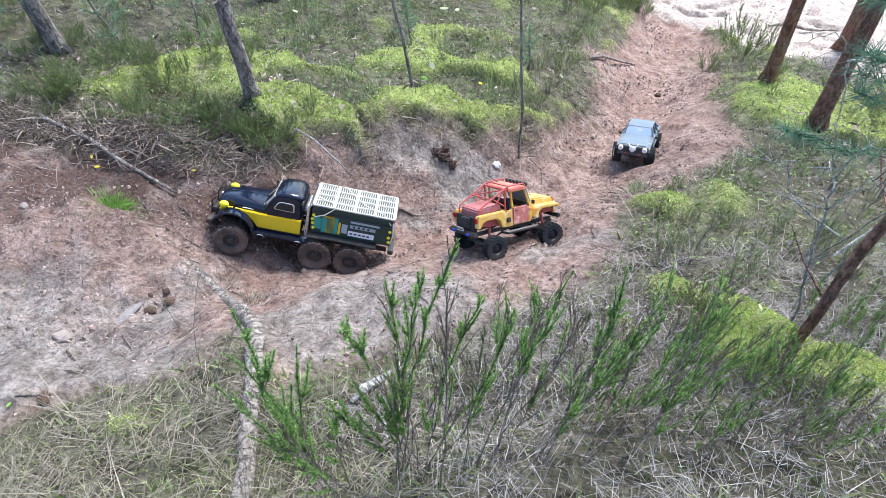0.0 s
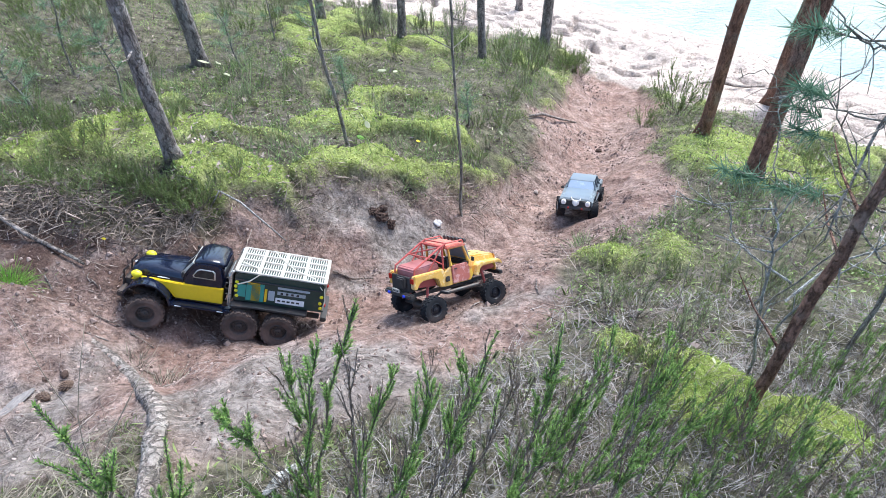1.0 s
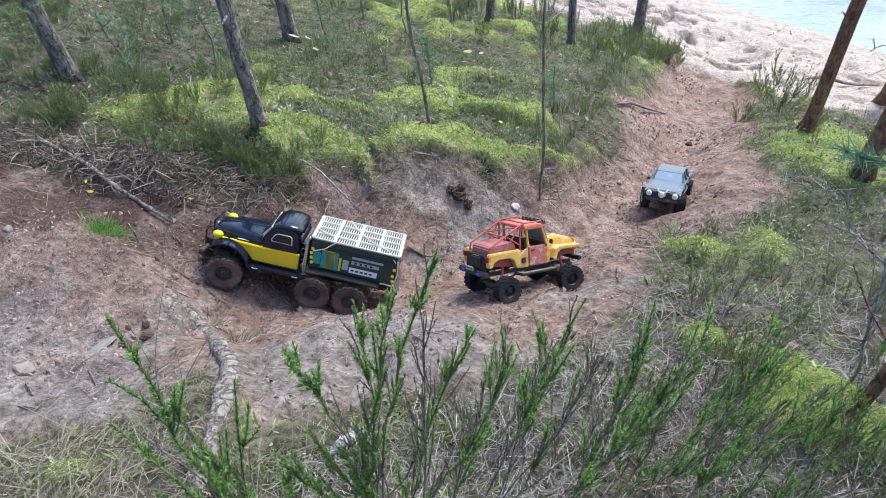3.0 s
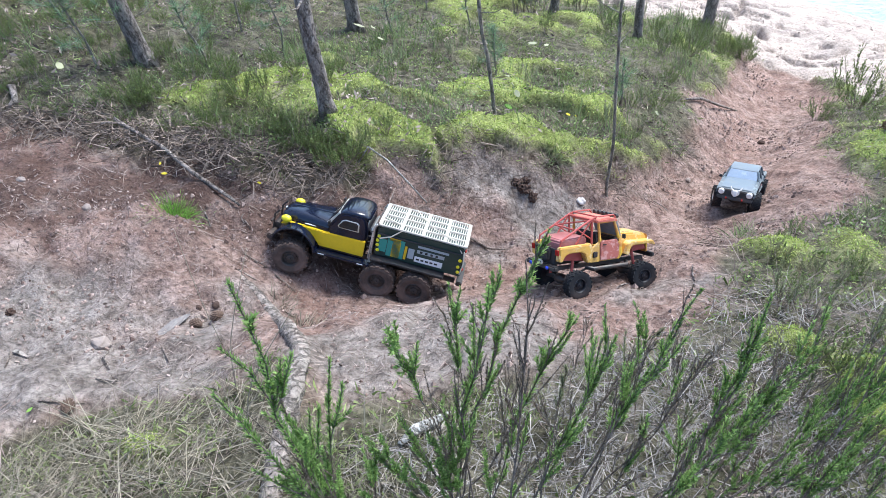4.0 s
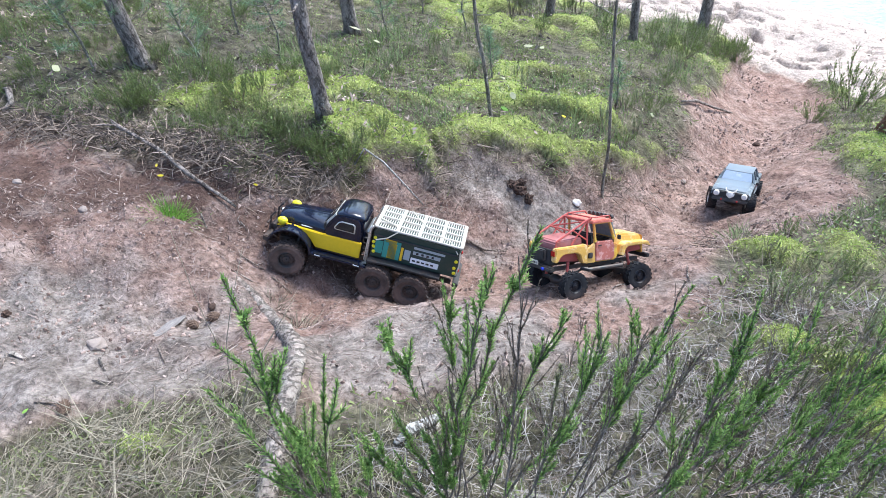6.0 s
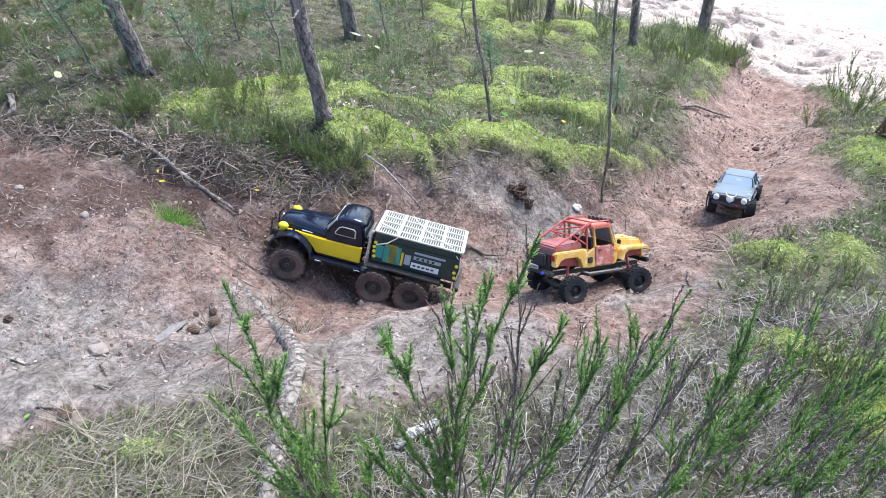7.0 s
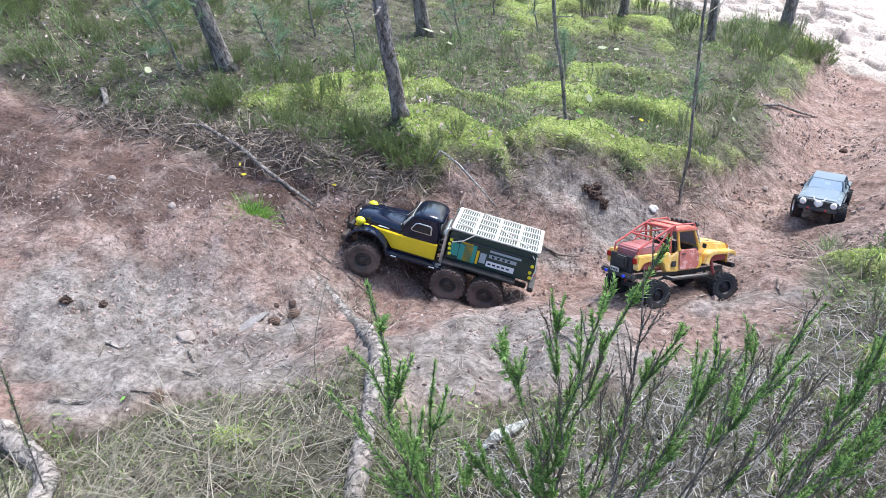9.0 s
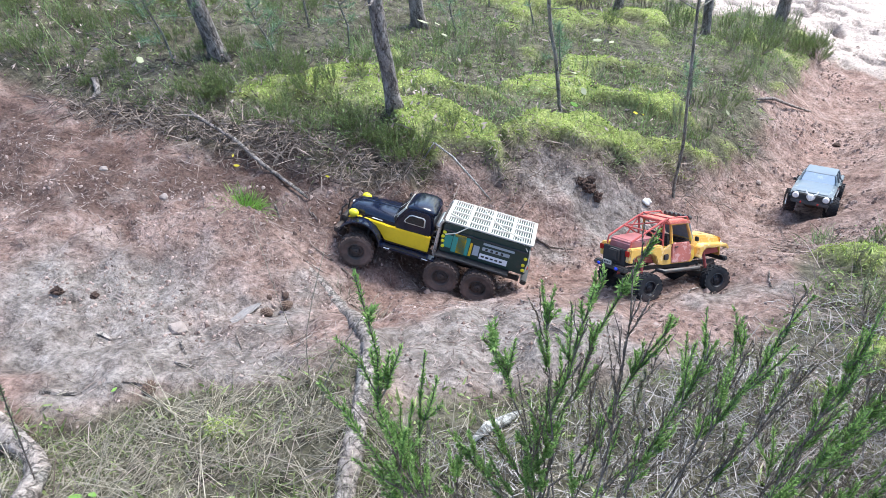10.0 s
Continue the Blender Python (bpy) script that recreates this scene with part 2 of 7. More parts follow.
def smooth_ground(x, y):
    """The hillside without its small relief."""
    x, y = np.asarray(x, float), np.asarray(y, float)
    d, s = track_at(x, y)
    yc, xc = np.clip(y, -4, 40), np.clip(x, -14, 14)
    z = 0.527 + 0.086 * xc - 0.475 * yc - 0.197 * xc * np.maximum(yc, 0) * np.exp(-np.maximum(yc, 0) / 4) - 0.037 * soft(yc - 4.6, 2)
    z = z - 0.322 * np.exp(-((d / 0.34) ** 2)) * np.clip((s - 1) / 1.5, 0, 1)
    z = z + 0.104 * hill(x, y, -0.75, 2.1, 0.8, 0.45) - 0.083 * hill(x, y, -1.1, 0.95, 0.45, 0.4) + 0.055 * hill(x, y, 0.75, 1.0, 0.6, 0.5)
    z = z + 0.212 * soft(yc - 1.0, 3) - 0.051 * hill(x, y, 0.1, 1.3, 0.35, 0.3) + 0.108 * soft(-1.3 - xc, 3)
    beach = -1.45 - 0.21 * (0.767 * np.clip(x, -30, 60) + 0.64 * np.clip(y, -4, 60) - 4.4)
    beach = np.maximum(beach, -3.5)
    return beach + soft(z - beach, 9)


def inside(x, y, ring):
    """How far inside a ring in the plan a place lies, in metres (outside: less than 0)."""
    best, odd = np.full(np.shape(x), 9e9), np.zeros(np.shape(x), bool)
    for (ax, ay), (bx, by) in zip(ring, ring[1:] + ring[:1]):
        dx, dy = bx - ax, by - ay
        t = np.clip(((x - ax) * dx + (y - ay) * dy) / (dx * dx + dy * dy), 0, 1)
        best = np.minimum(best, np.hypot(x - ax - t * dx, y - ay - t * dy))
        if ay != by:
            odd ^= ((ay > y) != (by > y)) & (x < dx * (y - ay) / dy + ax)
    return np.where(odd, best, -best)


BARE = [(-2.6, 1.95), (-2.0, 1.81), (-1.6, 1.69), (-1.37, 1.73), (-1.1, 1.66), (-0.8, 1.75), (-0.67, 1.86), (-0.57, 1.89), (-0.48, 1.92), (-0.42, 2.03), (-0.30, 2.13),
        (-0.15, 2.21), (-0.02, 2.22), (0.14, 2.26), (0.31, 2.35), (0.43, 2.53), (0.64, 2.85), (0.68, 3.31), (0.97, 3.88), (1.35, 4.7), (1.9, 4.7), (1.76, 3.88), (1.44, 3.25),
        (1.24, 2.27), (1.02, 1.95), (0.58, 1.7), (0.47, 1.38), (0.30, 1.08), (0.10, 0.92), (-0.17, 0.78), (-0.48, 0.68), (-0.7, 0.80),
        (-0.93, 0.7), (-1.13, 0.58), (-1.31, 0.47), (-4.0, 0.1), (-4.0, 2.3)]
MOSS = [[(-0.88, 2.09), (-0.74, 2.08), (-0.63, 2.05), (-0.50, 2.00), (-0.48, 1.91), (-0.59, 1.88), (-0.73, 1.87), (-0.83, 1.89)],
        [(-0.47, 2.08), (-0.33, 2.29), (-0.17, 2.35), (-0.06, 2.31), (-0.13, 2.20), (-0.31, 2.11), (-0.42, 2.02)],
        [(-0.10, 2.30), (0.18, 2.38), (0.43, 2.52), (0.33, 2.35), (0.14, 2.25), (-0.02, 2.21)]]
SHORE = [(-9, 8.6), (-2.2, 6.5), (-0.58, 5.69), (0.09, 5.37), (0.7, 5.1), (1.2, 5.2), (1.4, 4.75), (1.75, 4.55), (1.91, 3.95), (2.17, 3.62), (2.5, 3.42),
         (4.2, 2.0), (8, -2), (90, -30), (90, 90), (-90, 90), (-90, 40)]


def step(v, a, b):
    v = np.clip((v - a) / (b - a), 0, 1)
    return v * v * (3 - 2 * v)


def zones(x, y):
    """Shares of bare red earth, pale sand, dark brown earth, moss and beach at places in the plan."""
    x, y = np.asarray(x, float), np.asarray(y, float)
    wob = 0.07 * value_noise(x, y, 0.22, 1) + 0.035 * value_noise(x, y, 0.07, 2)
    dirt = step(inside(x, y, BARE) + wob, -0.05, 0.07)
    beach = step(inside(x, y, SHORE) + wob, -0.06, 0.06)
    light = np.maximum.reduce([1.08 * hill(x, y, -1.28, 0.88, 0.62, 0.42), 1.15 * hill(x, y, -0.26, 0.95, 0.44, 0.25), 0.8 * hill(x, y, 0.3, 1.32, 0.3, 0.13), 0.85 * hill(x, y, -0.2, 2.02, 0.5, 0.2), 0.6 * hill(x, y, -0.1, 1.7, 0.3, 0.2), 0.3 * hill(x, y, -1.9, 1.2, 0.7, 0.3)])
    pale = dirt * step(light + 0.35 * value_noise(x, y, 0.16, 3) + 0.15 * value_noise(x, y, 0.05, 4), 0.35, 0.85)
    d, s = track_at(x, y)
    # Dark brown earth: the moist trough, the bank foot and the far left.
    dark_soil = dirt * step(np.maximum(hill(x, y, -0.80, 1.52, 0.46, 0.19), np.maximum(0.95 * hill(x, y, -1.35, 1.5, 0.45, 0.16), np.maximum(hill(x, y, -1.15, 1.68, 0.6, 0.16), 0.92 * hill(x, y, -2.1, 1.5, 1.0, 0.42)))) + 0.4 * value_noise(x, y, 0.13, 5), 0.40, 0.90) * 0.78
    crest = step(np.maximum.reduce([inside(x, y, ring) for ring in MOSS]) + 0.6 * wob, -0.03, 0.03)
    ridge = np.maximum.reduce([0.5 * hill(x, y, -0.1, 2.75, 0.6, 0.12), 0.5 * hill(x, y, -0.9, 2.45, 0.3, 0.2), 0.6 * hill(x, y, 0.54, 1.02, 0.17, 0.13), hill(x, y, 1.75, 2.7, 0.5, 0.4)])
    moss = (1 - dirt) * (1 - beach) * step(1.8 * crest + 0.8 * ridge + 0.5 * value_noise(x, y, 0.42, 6) + 0.42 * value_noise(x, y, 0.15, 7) - 0.4 * step(0.75 - y, 0, 0.3) - 0.8 * step(0.95 - y, 0, 0.2) * step(0.42 - x, 0, 0.15) + 1.25 * hill(x, y, -0.80, 0.55, 0.20, 0.11) + 1.2 * hill(x, y, -0.40, 0.48, 0.14, 0.11) - 0.45 * step(-1.3 - x, 0, 0.4) - 0.9 * hill(x, y, -1.2, 1.85, 0.4, 0.15) - 0.45 * step(x, 0.85, 1.05) * step(2.4 - y, 0, 0.3) - 0.6 * hill(x, y, 0.72, 1.22, 0.35, 0.2) + 1.3 * hill(x, y, 0.66, 0.82, 0.13, 0.08) + 1.1 * hill(x, y, 0.87, 0.68, 0.12, 0.07) - 0.6 * hill(x, y, 1.0, 0.85, 0.3, 0.18), 0.05, 0.5)
    return dirt, pale, dark_soil, moss, beach


def relief(x, y):
    dirt, pale, dark_soil, moss, beach = zones(x, y)
    wild = (1 - dirt) * (1 - beach)
    z = wild * (0.035 * value_noise(x, y, 0.45, 11) + 0.02 * value_noise(x, y, 0.16, 12))
    z += dirt * (0.020 * value_noise(x, y, 0.2, 13) + 0.017 * value_noise(x, y, 0.085, 14) + (0.013 * value_noise(x, y, 0.045, 15) + 0.003 * value_noise(x, y, 0.026, 18)) * (1 - step(y, 2.5, 3.1)))
    z += moss * (0.05 + 0.022 * value_noise(x, y, 0.13, 20) + 0.010 * value_noise(x, y, 0.055, 21))
    dents = -np.maximum(0, value_noise(x, y, 0.10, 16) + 0.3 * value_noise(x, y, 0.06, 17) - 0.2) * 2.6 + 0.35 * value_noise(x, y, 0.5, 19)
    return z + beach * 0.06 * dents * step(smooth_ground(x, y) - WATER, 0.02, 0.25) + lip(x, y) * step(y, 0.35, 0.7)


ROOT = [(-1.20, 1.38), (-1.07, 1.30), (-0.98, 1.24), (-0.88, 1.17), (-0.73, 1.01), (-0.60, 0.85), (-0.545, 0.70), (-0.52, 0.58), (-0.50, 0.45), (-0.48, 0.33)]


def lip(x, y):
    """The sandy mound ends in a sharp edge along a root."""
    best, side = np.full(x.shape, 9e9), np.zeros(x.shape)
    for (ax, ay), (bx, by) in zip(ROOT, ROOT[1:]):
        dx, dy = bx - ax, by - ay
        t = np.clip(((x - ax) * dx + (y - ay) * dy) / (dx * dx + dy * dy), 0, 1)
        d = np.hypot(x - ax - t * dx, y - ay - t * dy)
        near = d < best
        best, side = np.where(near, d, best), np.where(near, dx * (y - ay) - dy * (x - ax), side)
    return 0.05 * np.where(side < 0, np.exp(-((best / 0.22) ** 2)), np.exp(-((best / 0.04) ** 2)))


RUTS = []
for w in WHEELS:
    at = np.array([w.x]), np.array([w.y])
    RUTS.append((w.x, w.y, w.z + 0.003 - float((smooth_ground(*at) + relief(*at))[0])))


def ground(x, y):
    x, y = np.asarray(x, float), np.asarray(y, float)
    z = smooth_ground(x, y) + relief(x, y)
    for cx, cy, rise in RUTS:
        z = z + rise * hill(x, y, cx, cy, 0.065, 0.065)
    return z


def height(x, y):
    return float(ground(np.array([x]), np.array([y]))[0])


def axis(*runs):
    return np.unique(np.concatenate([np.arange(a, b, s) for a, b, s in runs]).round(4))


def build_ground():
    gx = axis((-200, -30, 20), (-30, -8, 2), (-8, -2.6, 0.08), (-2.6, 2.2, 0.0135), (2.2, 5.2, 0.033), (5.2, 6, 0.08), (6, 12, 0.4), (12, 40, 4), (40, 201, 20))
    gy = axis((-120, -10, 10), (-10, -1, 0.5), (-1, 0.2, 0.05), (0.2, 3.2, 0.0135), (3.2, 7.5, 0.035), (7.5, 12, 0.3), (12, 40, 4), (40, 201, 20))
    x, y = np.meshgrid(gx, gy)
    x, y = x.ravel(), y.ravel()
    z = ground(x, y)
    w, h = len(gx), len(gy)
    i = (np.arange(h - 1)[:, None] * w + np.arange(w - 1)).ravel()
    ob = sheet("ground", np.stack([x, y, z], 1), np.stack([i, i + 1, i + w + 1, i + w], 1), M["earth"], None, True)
    for name, share in zip(("dirt", "pale", "dark_soil", "moss", "beach"), zones(x, y)):
        ob.data.attributes.new(name, "FLOAT", "POINT").data.foreach_set("value", share.astype(np.float32))
    tagged(ob, "wooded bank with a worn red earth track and sandy patches", "ground", kind="structure")


def build_water():
    n = Nodes("lake_water", 0.08, 0.5)
    n.bsdf.inputs["IOR"].default_value = 1.33
    n.colour(n.mix(n.ramp(n.noise(0.9, 3, 0.5, (1, 1.8, 1)), (0.35, 0.0), (0.65, 1.0)), (0.17, 0.24, 0.24), (0.27, 0.345, 0.34)))
    n.bump(n.sum("ADD", n.noise(5, 4, 0.6, (1.0, 2.2, 1)), n.noise(14, 3, 0.6, (1, 2, 1))), 0.06, 0.6)
    verts = [(-200, -120, WATER), (200, -120, WATER), (200, 200, WATER), (-200, 200, WATER)]
    tagged(sheet("water", verts, [(0, 1, 2, 3)], n.mat), "pale blue rippled lake water", "lake", kind="structure")


build_ground()
build_water()


# ---- plants ----
def unit(v):
    return v / np.maximum(np.linalg.norm(v, axis=1, keepdims=True), 1e-9)


def blades(base, way, length, width, droop, rg):
    """Corners and faces of many grass blades that bend down towards their tips."""
    n = len(base)
    side = unit(np.cross(way, rg.normal(size=(n, 3)))) * width[:, None]
    mid = base + way * (length * 0.55)[:, None]
    tip = base + way * length[:, None]
    mid[:, 2] -= droop * 0.25 * length
    tip[:, 2] -= droop * length
    v = np.stack([base - side, base + side, mid - side * 0.7, mid + side * 0.7, tip], 1).reshape(-1, 3)
    i = np.arange(n)[:, None] * 5
    faces = (i + np.array([0, 1, 3, 2])).tolist() + (i + np.array([2, 3, 4])).tolist()
    return v, faces


def quads(centre, along, across):
    """Corners and faces of many small flat pieces."""
    v = np.stack([centre - along - across * 0.6, centre + across, centre + along, centre - across], 1).reshape(-1, 3)
    return v, np.arange(len(v)).reshape(-1, 4)


def leafy(points, rg, gap, length, width, open_angle, verts, faces, small=False):
    """Adds small leaves set all round a shoot along the points."""
    p = np.array(points)
    d = np.linalg.norm(np.diff(p, axis=0), axis=1)
    n = max(3, int(d.sum() / gap))
    at = np.sort(rg.uniform(0, d.sum(), n))
    s = np.concatenate([[0], np.cumsum(d)])
    c = np.stack([np.interp(at, s, p[:, k]) for k in range(3)], 1)
    way = unit(p[-1:] - p[:1])
    turn = unit(np.cross(np.repeat(way, n, 0), rg.normal(size=(n, 3))))
    taper = np.clip(1.25 - at / s[-1] * 0.6, 0.5, 1.1)
    along = unit(way * math.cos(open_angle) + turn * math.sin(open_angle)) * (length * taper * rg.uniform(0.7, 1.2, n))[:, None]
    across = unit(np.cross(along, way + 0.2 * rg.normal(size=(n, 3)))) * width
    if small:
        v = np.stack([c - across, c + across, c + 2 * along], 1).reshape(-1, 3)
        f = np.arange(len(v)).reshape(-1, 3)
    else:
        v, f = quads(c + along, along, across)
    faces.append(f + sum(len(q) for q in verts))
    verts.append(v)


def heather_data(seed, stems, tall, spread, shoots, leaf, gap, lean=(0, 0), green=0.5, wide=0.22):
    """Stems and leaves of a heather plant that stands at the origin."""
    rg = np.random.default_rng(seed)
    sv, sf, lv, lf = [], [], [], []
    for k in range(stems):
        turn = rg.uniform(0, 2 * math.pi)
        out = spread * rg.uniform(0.25, 1.0)
        top = np.array([math.cos(turn) * out + lean[0], math.sin(turn) * out + lean[1], tall * rg.uniform(0.62, 1.0)])
        foot = np.array([math.cos(turn) * 0.12 * spread, math.sin(turn) * 0.12 * spread, -0.02])
        knee = foot * 0.45 + top * 0.55 + rg.normal(size=3) * 0.06 * tall + np.array([0, 0, -0.06 * tall])
        line = [foot * (1 - t) ** 2 + 2 * knee * t * (1 - t) + top * t * t for t in np.linspace(0, 1, 6)]
        line = [q + rg.normal(size=3) * 0.008 * tall for q in line]
        line[0] = foot
        r = 0.0038 * tall / 0.5
        tube(line[::2] + line[5:], (r, r * 0.75, r * 0.5, r * 0.3), 3, sv, sf, False)
        leafy(line[3:], rg, gap * 1.5, leaf * 0.8, leaf * 0.24, 0.6, lv, lf, True)
        for _ in range(shoots):
            t = rg.uniform(0.4, 0.97)
            a = int(t * 5)
            root = line[a] + (line[a + 1] - line[a]) * (t * 5 - a) if a < 5 else line[5]
            size = tall * rg.uniform(0.14, 0.36)
            way = (line[5] - line[2]) / np.linalg.norm(line[5] - line[2]) * 0.5 + np.array([0, 0, 0.75]) + rg.normal(size=3) * 0.28
            way /= np.linalg.norm(way)
            twig = [root + way * size * u + np.array([0, 0, 0.25 * size * u * u]) + rg.normal(size=3) * 0.012 * size for u in (0, 0.35, 0.7, 1.0)]
            tube([twig[0], twig[3]], (r * 0.45, r * 0.15), 3, sv, sf, False)
            if rg.uniform() < green:
                leafy(twig[0 if rg.uniform() < 0.5 else 1 :], rg, gap, leaf, leaf * wide, rg.uniform(0.5, 0.85), lv, lf, True)
            else:
                leafy(twig[1:], rg, gap * 3.0, leaf * 0.6, leaf * 0.22, 0.5, lv, lf, True)
    return sv, sf, np.concatenate(lv), np.concatenate(lf)


def heather(name, label, category, data, leaf_mat, group=""):
    sv, sf, lv, lf = data
    ob = thing(name, label, category, group=group)
    sheet("woody_growth", sv, sf, M["stem"], ob)
    sheet("foliage", lv, lf, leaf_mat, ob)
    return ob


def standing(x, y, turn=0.0, size=1.0, sink=0.0):
    return pose(x, y, height(x, y) - sink, 0, 0, turn) @ Matrix.Scale(size, 4)


def near_heather_data(seed, feet, tops, live):
    """Stems, live leaves and withered leaves of an old, straggling heather plant, stem by stem from foot to top."""
    rg = np.random.default_rng(seed)
    sv, sf, lv, lf, dv, df = [], [], [], [], [], []
    for foot, top in zip(feet, tops):
        foot, top = np.array(foot, float), np.array(top, float)
        tall = np.linalg.norm(top - foot)
        knee = foot * 0.5 + top * 0.5 + rg.normal(size=3) * 0.06 * tall + np.array([0, 0, -0.05 * tall])
        line = [foot * (1 - t) ** 2 + 2 * knee * t * (1 - t) + top * t * t + (rg.normal(size=3) * 0.007 * tall if 0 < t < 1 else 0) for t in np.linspace(0, 1, 9)]
        r = 0.0011 + 0.0012 * tall
        tube(line, np.linspace(r, r * 0.4, 9), 5, sv, sf, False)
        green = rg.uniform() < live
        if green:
            leafy(line[5 if rg.uniform() < 0.5 else 6 :], rg, 0.00070, 0.0050, 0.0013, 0.7, lv, lf, True)
        else:
            leafy(line[4:], rg, 0.0022, 0.0026, 0.0008, 0.45, dv, df)
        side = rg.uniform(0, 2 * math.pi)
        for j in range(int(6 + 15 * tall)):
            t = 0.32 + 0.62 * rg.uniform() ** 0.9
            a = int(t * 8)
            root = line[a] + (line[a + 1] - line[a]) * (t * 8 - a)
            size = rg.uniform(0.05, 0.15) * (1.25 - 0.85 * t) * min(1.0, tall / 0.35)
            side += 2.4
            way = unit((line[a + 1] - line[a])[None])[0] * 0.75 + np.array([math.cos(side) * 0.30, math.sin(side) * 0.30, 0.5]) + rg.normal(size=3) * 0.12
            way /= np.linalg.norm(way)
            twig = [root + way * size * u + np.array([0, 0, 0.22 * size * u * u]) + rg.normal(size=3) * 0.03 * size * u for u in (0, 0.3, 0.65, 1.0)]
            tube(twig, (r * 0.5, r * 0.45, r * 0.38, r * 0.25), 4, sv, sf, False)
            runs = [twig]
            for _ in range(int(rg.integers(0, 3))):
                q = twig[1] * 0.6 + twig[2] * 0.4 if rg.uniform() < 0.5 else twig[1]
                w = unit((way + rg.normal(size=3) * 0.28 + np.array([0, 0, 0.2]))[None])[0]
                l = size * rg.uniform(0.3, 0.6)
                run = [q, q + w * l * 0.5, q + w * l + np.array([0, 0, 0.1 * l])]
                tube(run, (r * 0.36, r * 0.3, r * 0.2), 3, sv, sf, False)
                runs.append(run)
            fresh = rg.uniform() < live * (0.18 + 0.58 * t) * (1.1 if green else 0.45)
            for run in runs:
                if fresh:
                    leafy(run[1 if len(run) > 3 else 0:], rg, 0.00080, rg.uniform(0.0036, 0.0053), 0.0013, rg.uniform(0.55, 0.85), lv, lf, True)
                elif rg.uniform() < 0.75:
                    leafy(run[0 if rg.uniform() < 0.4 else 1:], rg, 0.0020, 0.0027, 0.0008, 0.45, dv, df)
    return sv, sf, lv, lf, dv, df


def near_heather(label, data, mat):
    sv, sf, lv, lf, dv, df = data
    ob = thing("heather_bush", label, "shrub", group="heather at the edge of the bank")
    sheet("woody_growth", sv, sf, M["stem"], ob)
    if lv:
        sheet("foliage", np.concatenate(lv), np.concatenate(lf), M[mat], ob)
    sheet("withered_leaves", np.concatenate(dv), np.concatenate(df), M["withered"], ob)
    return ob


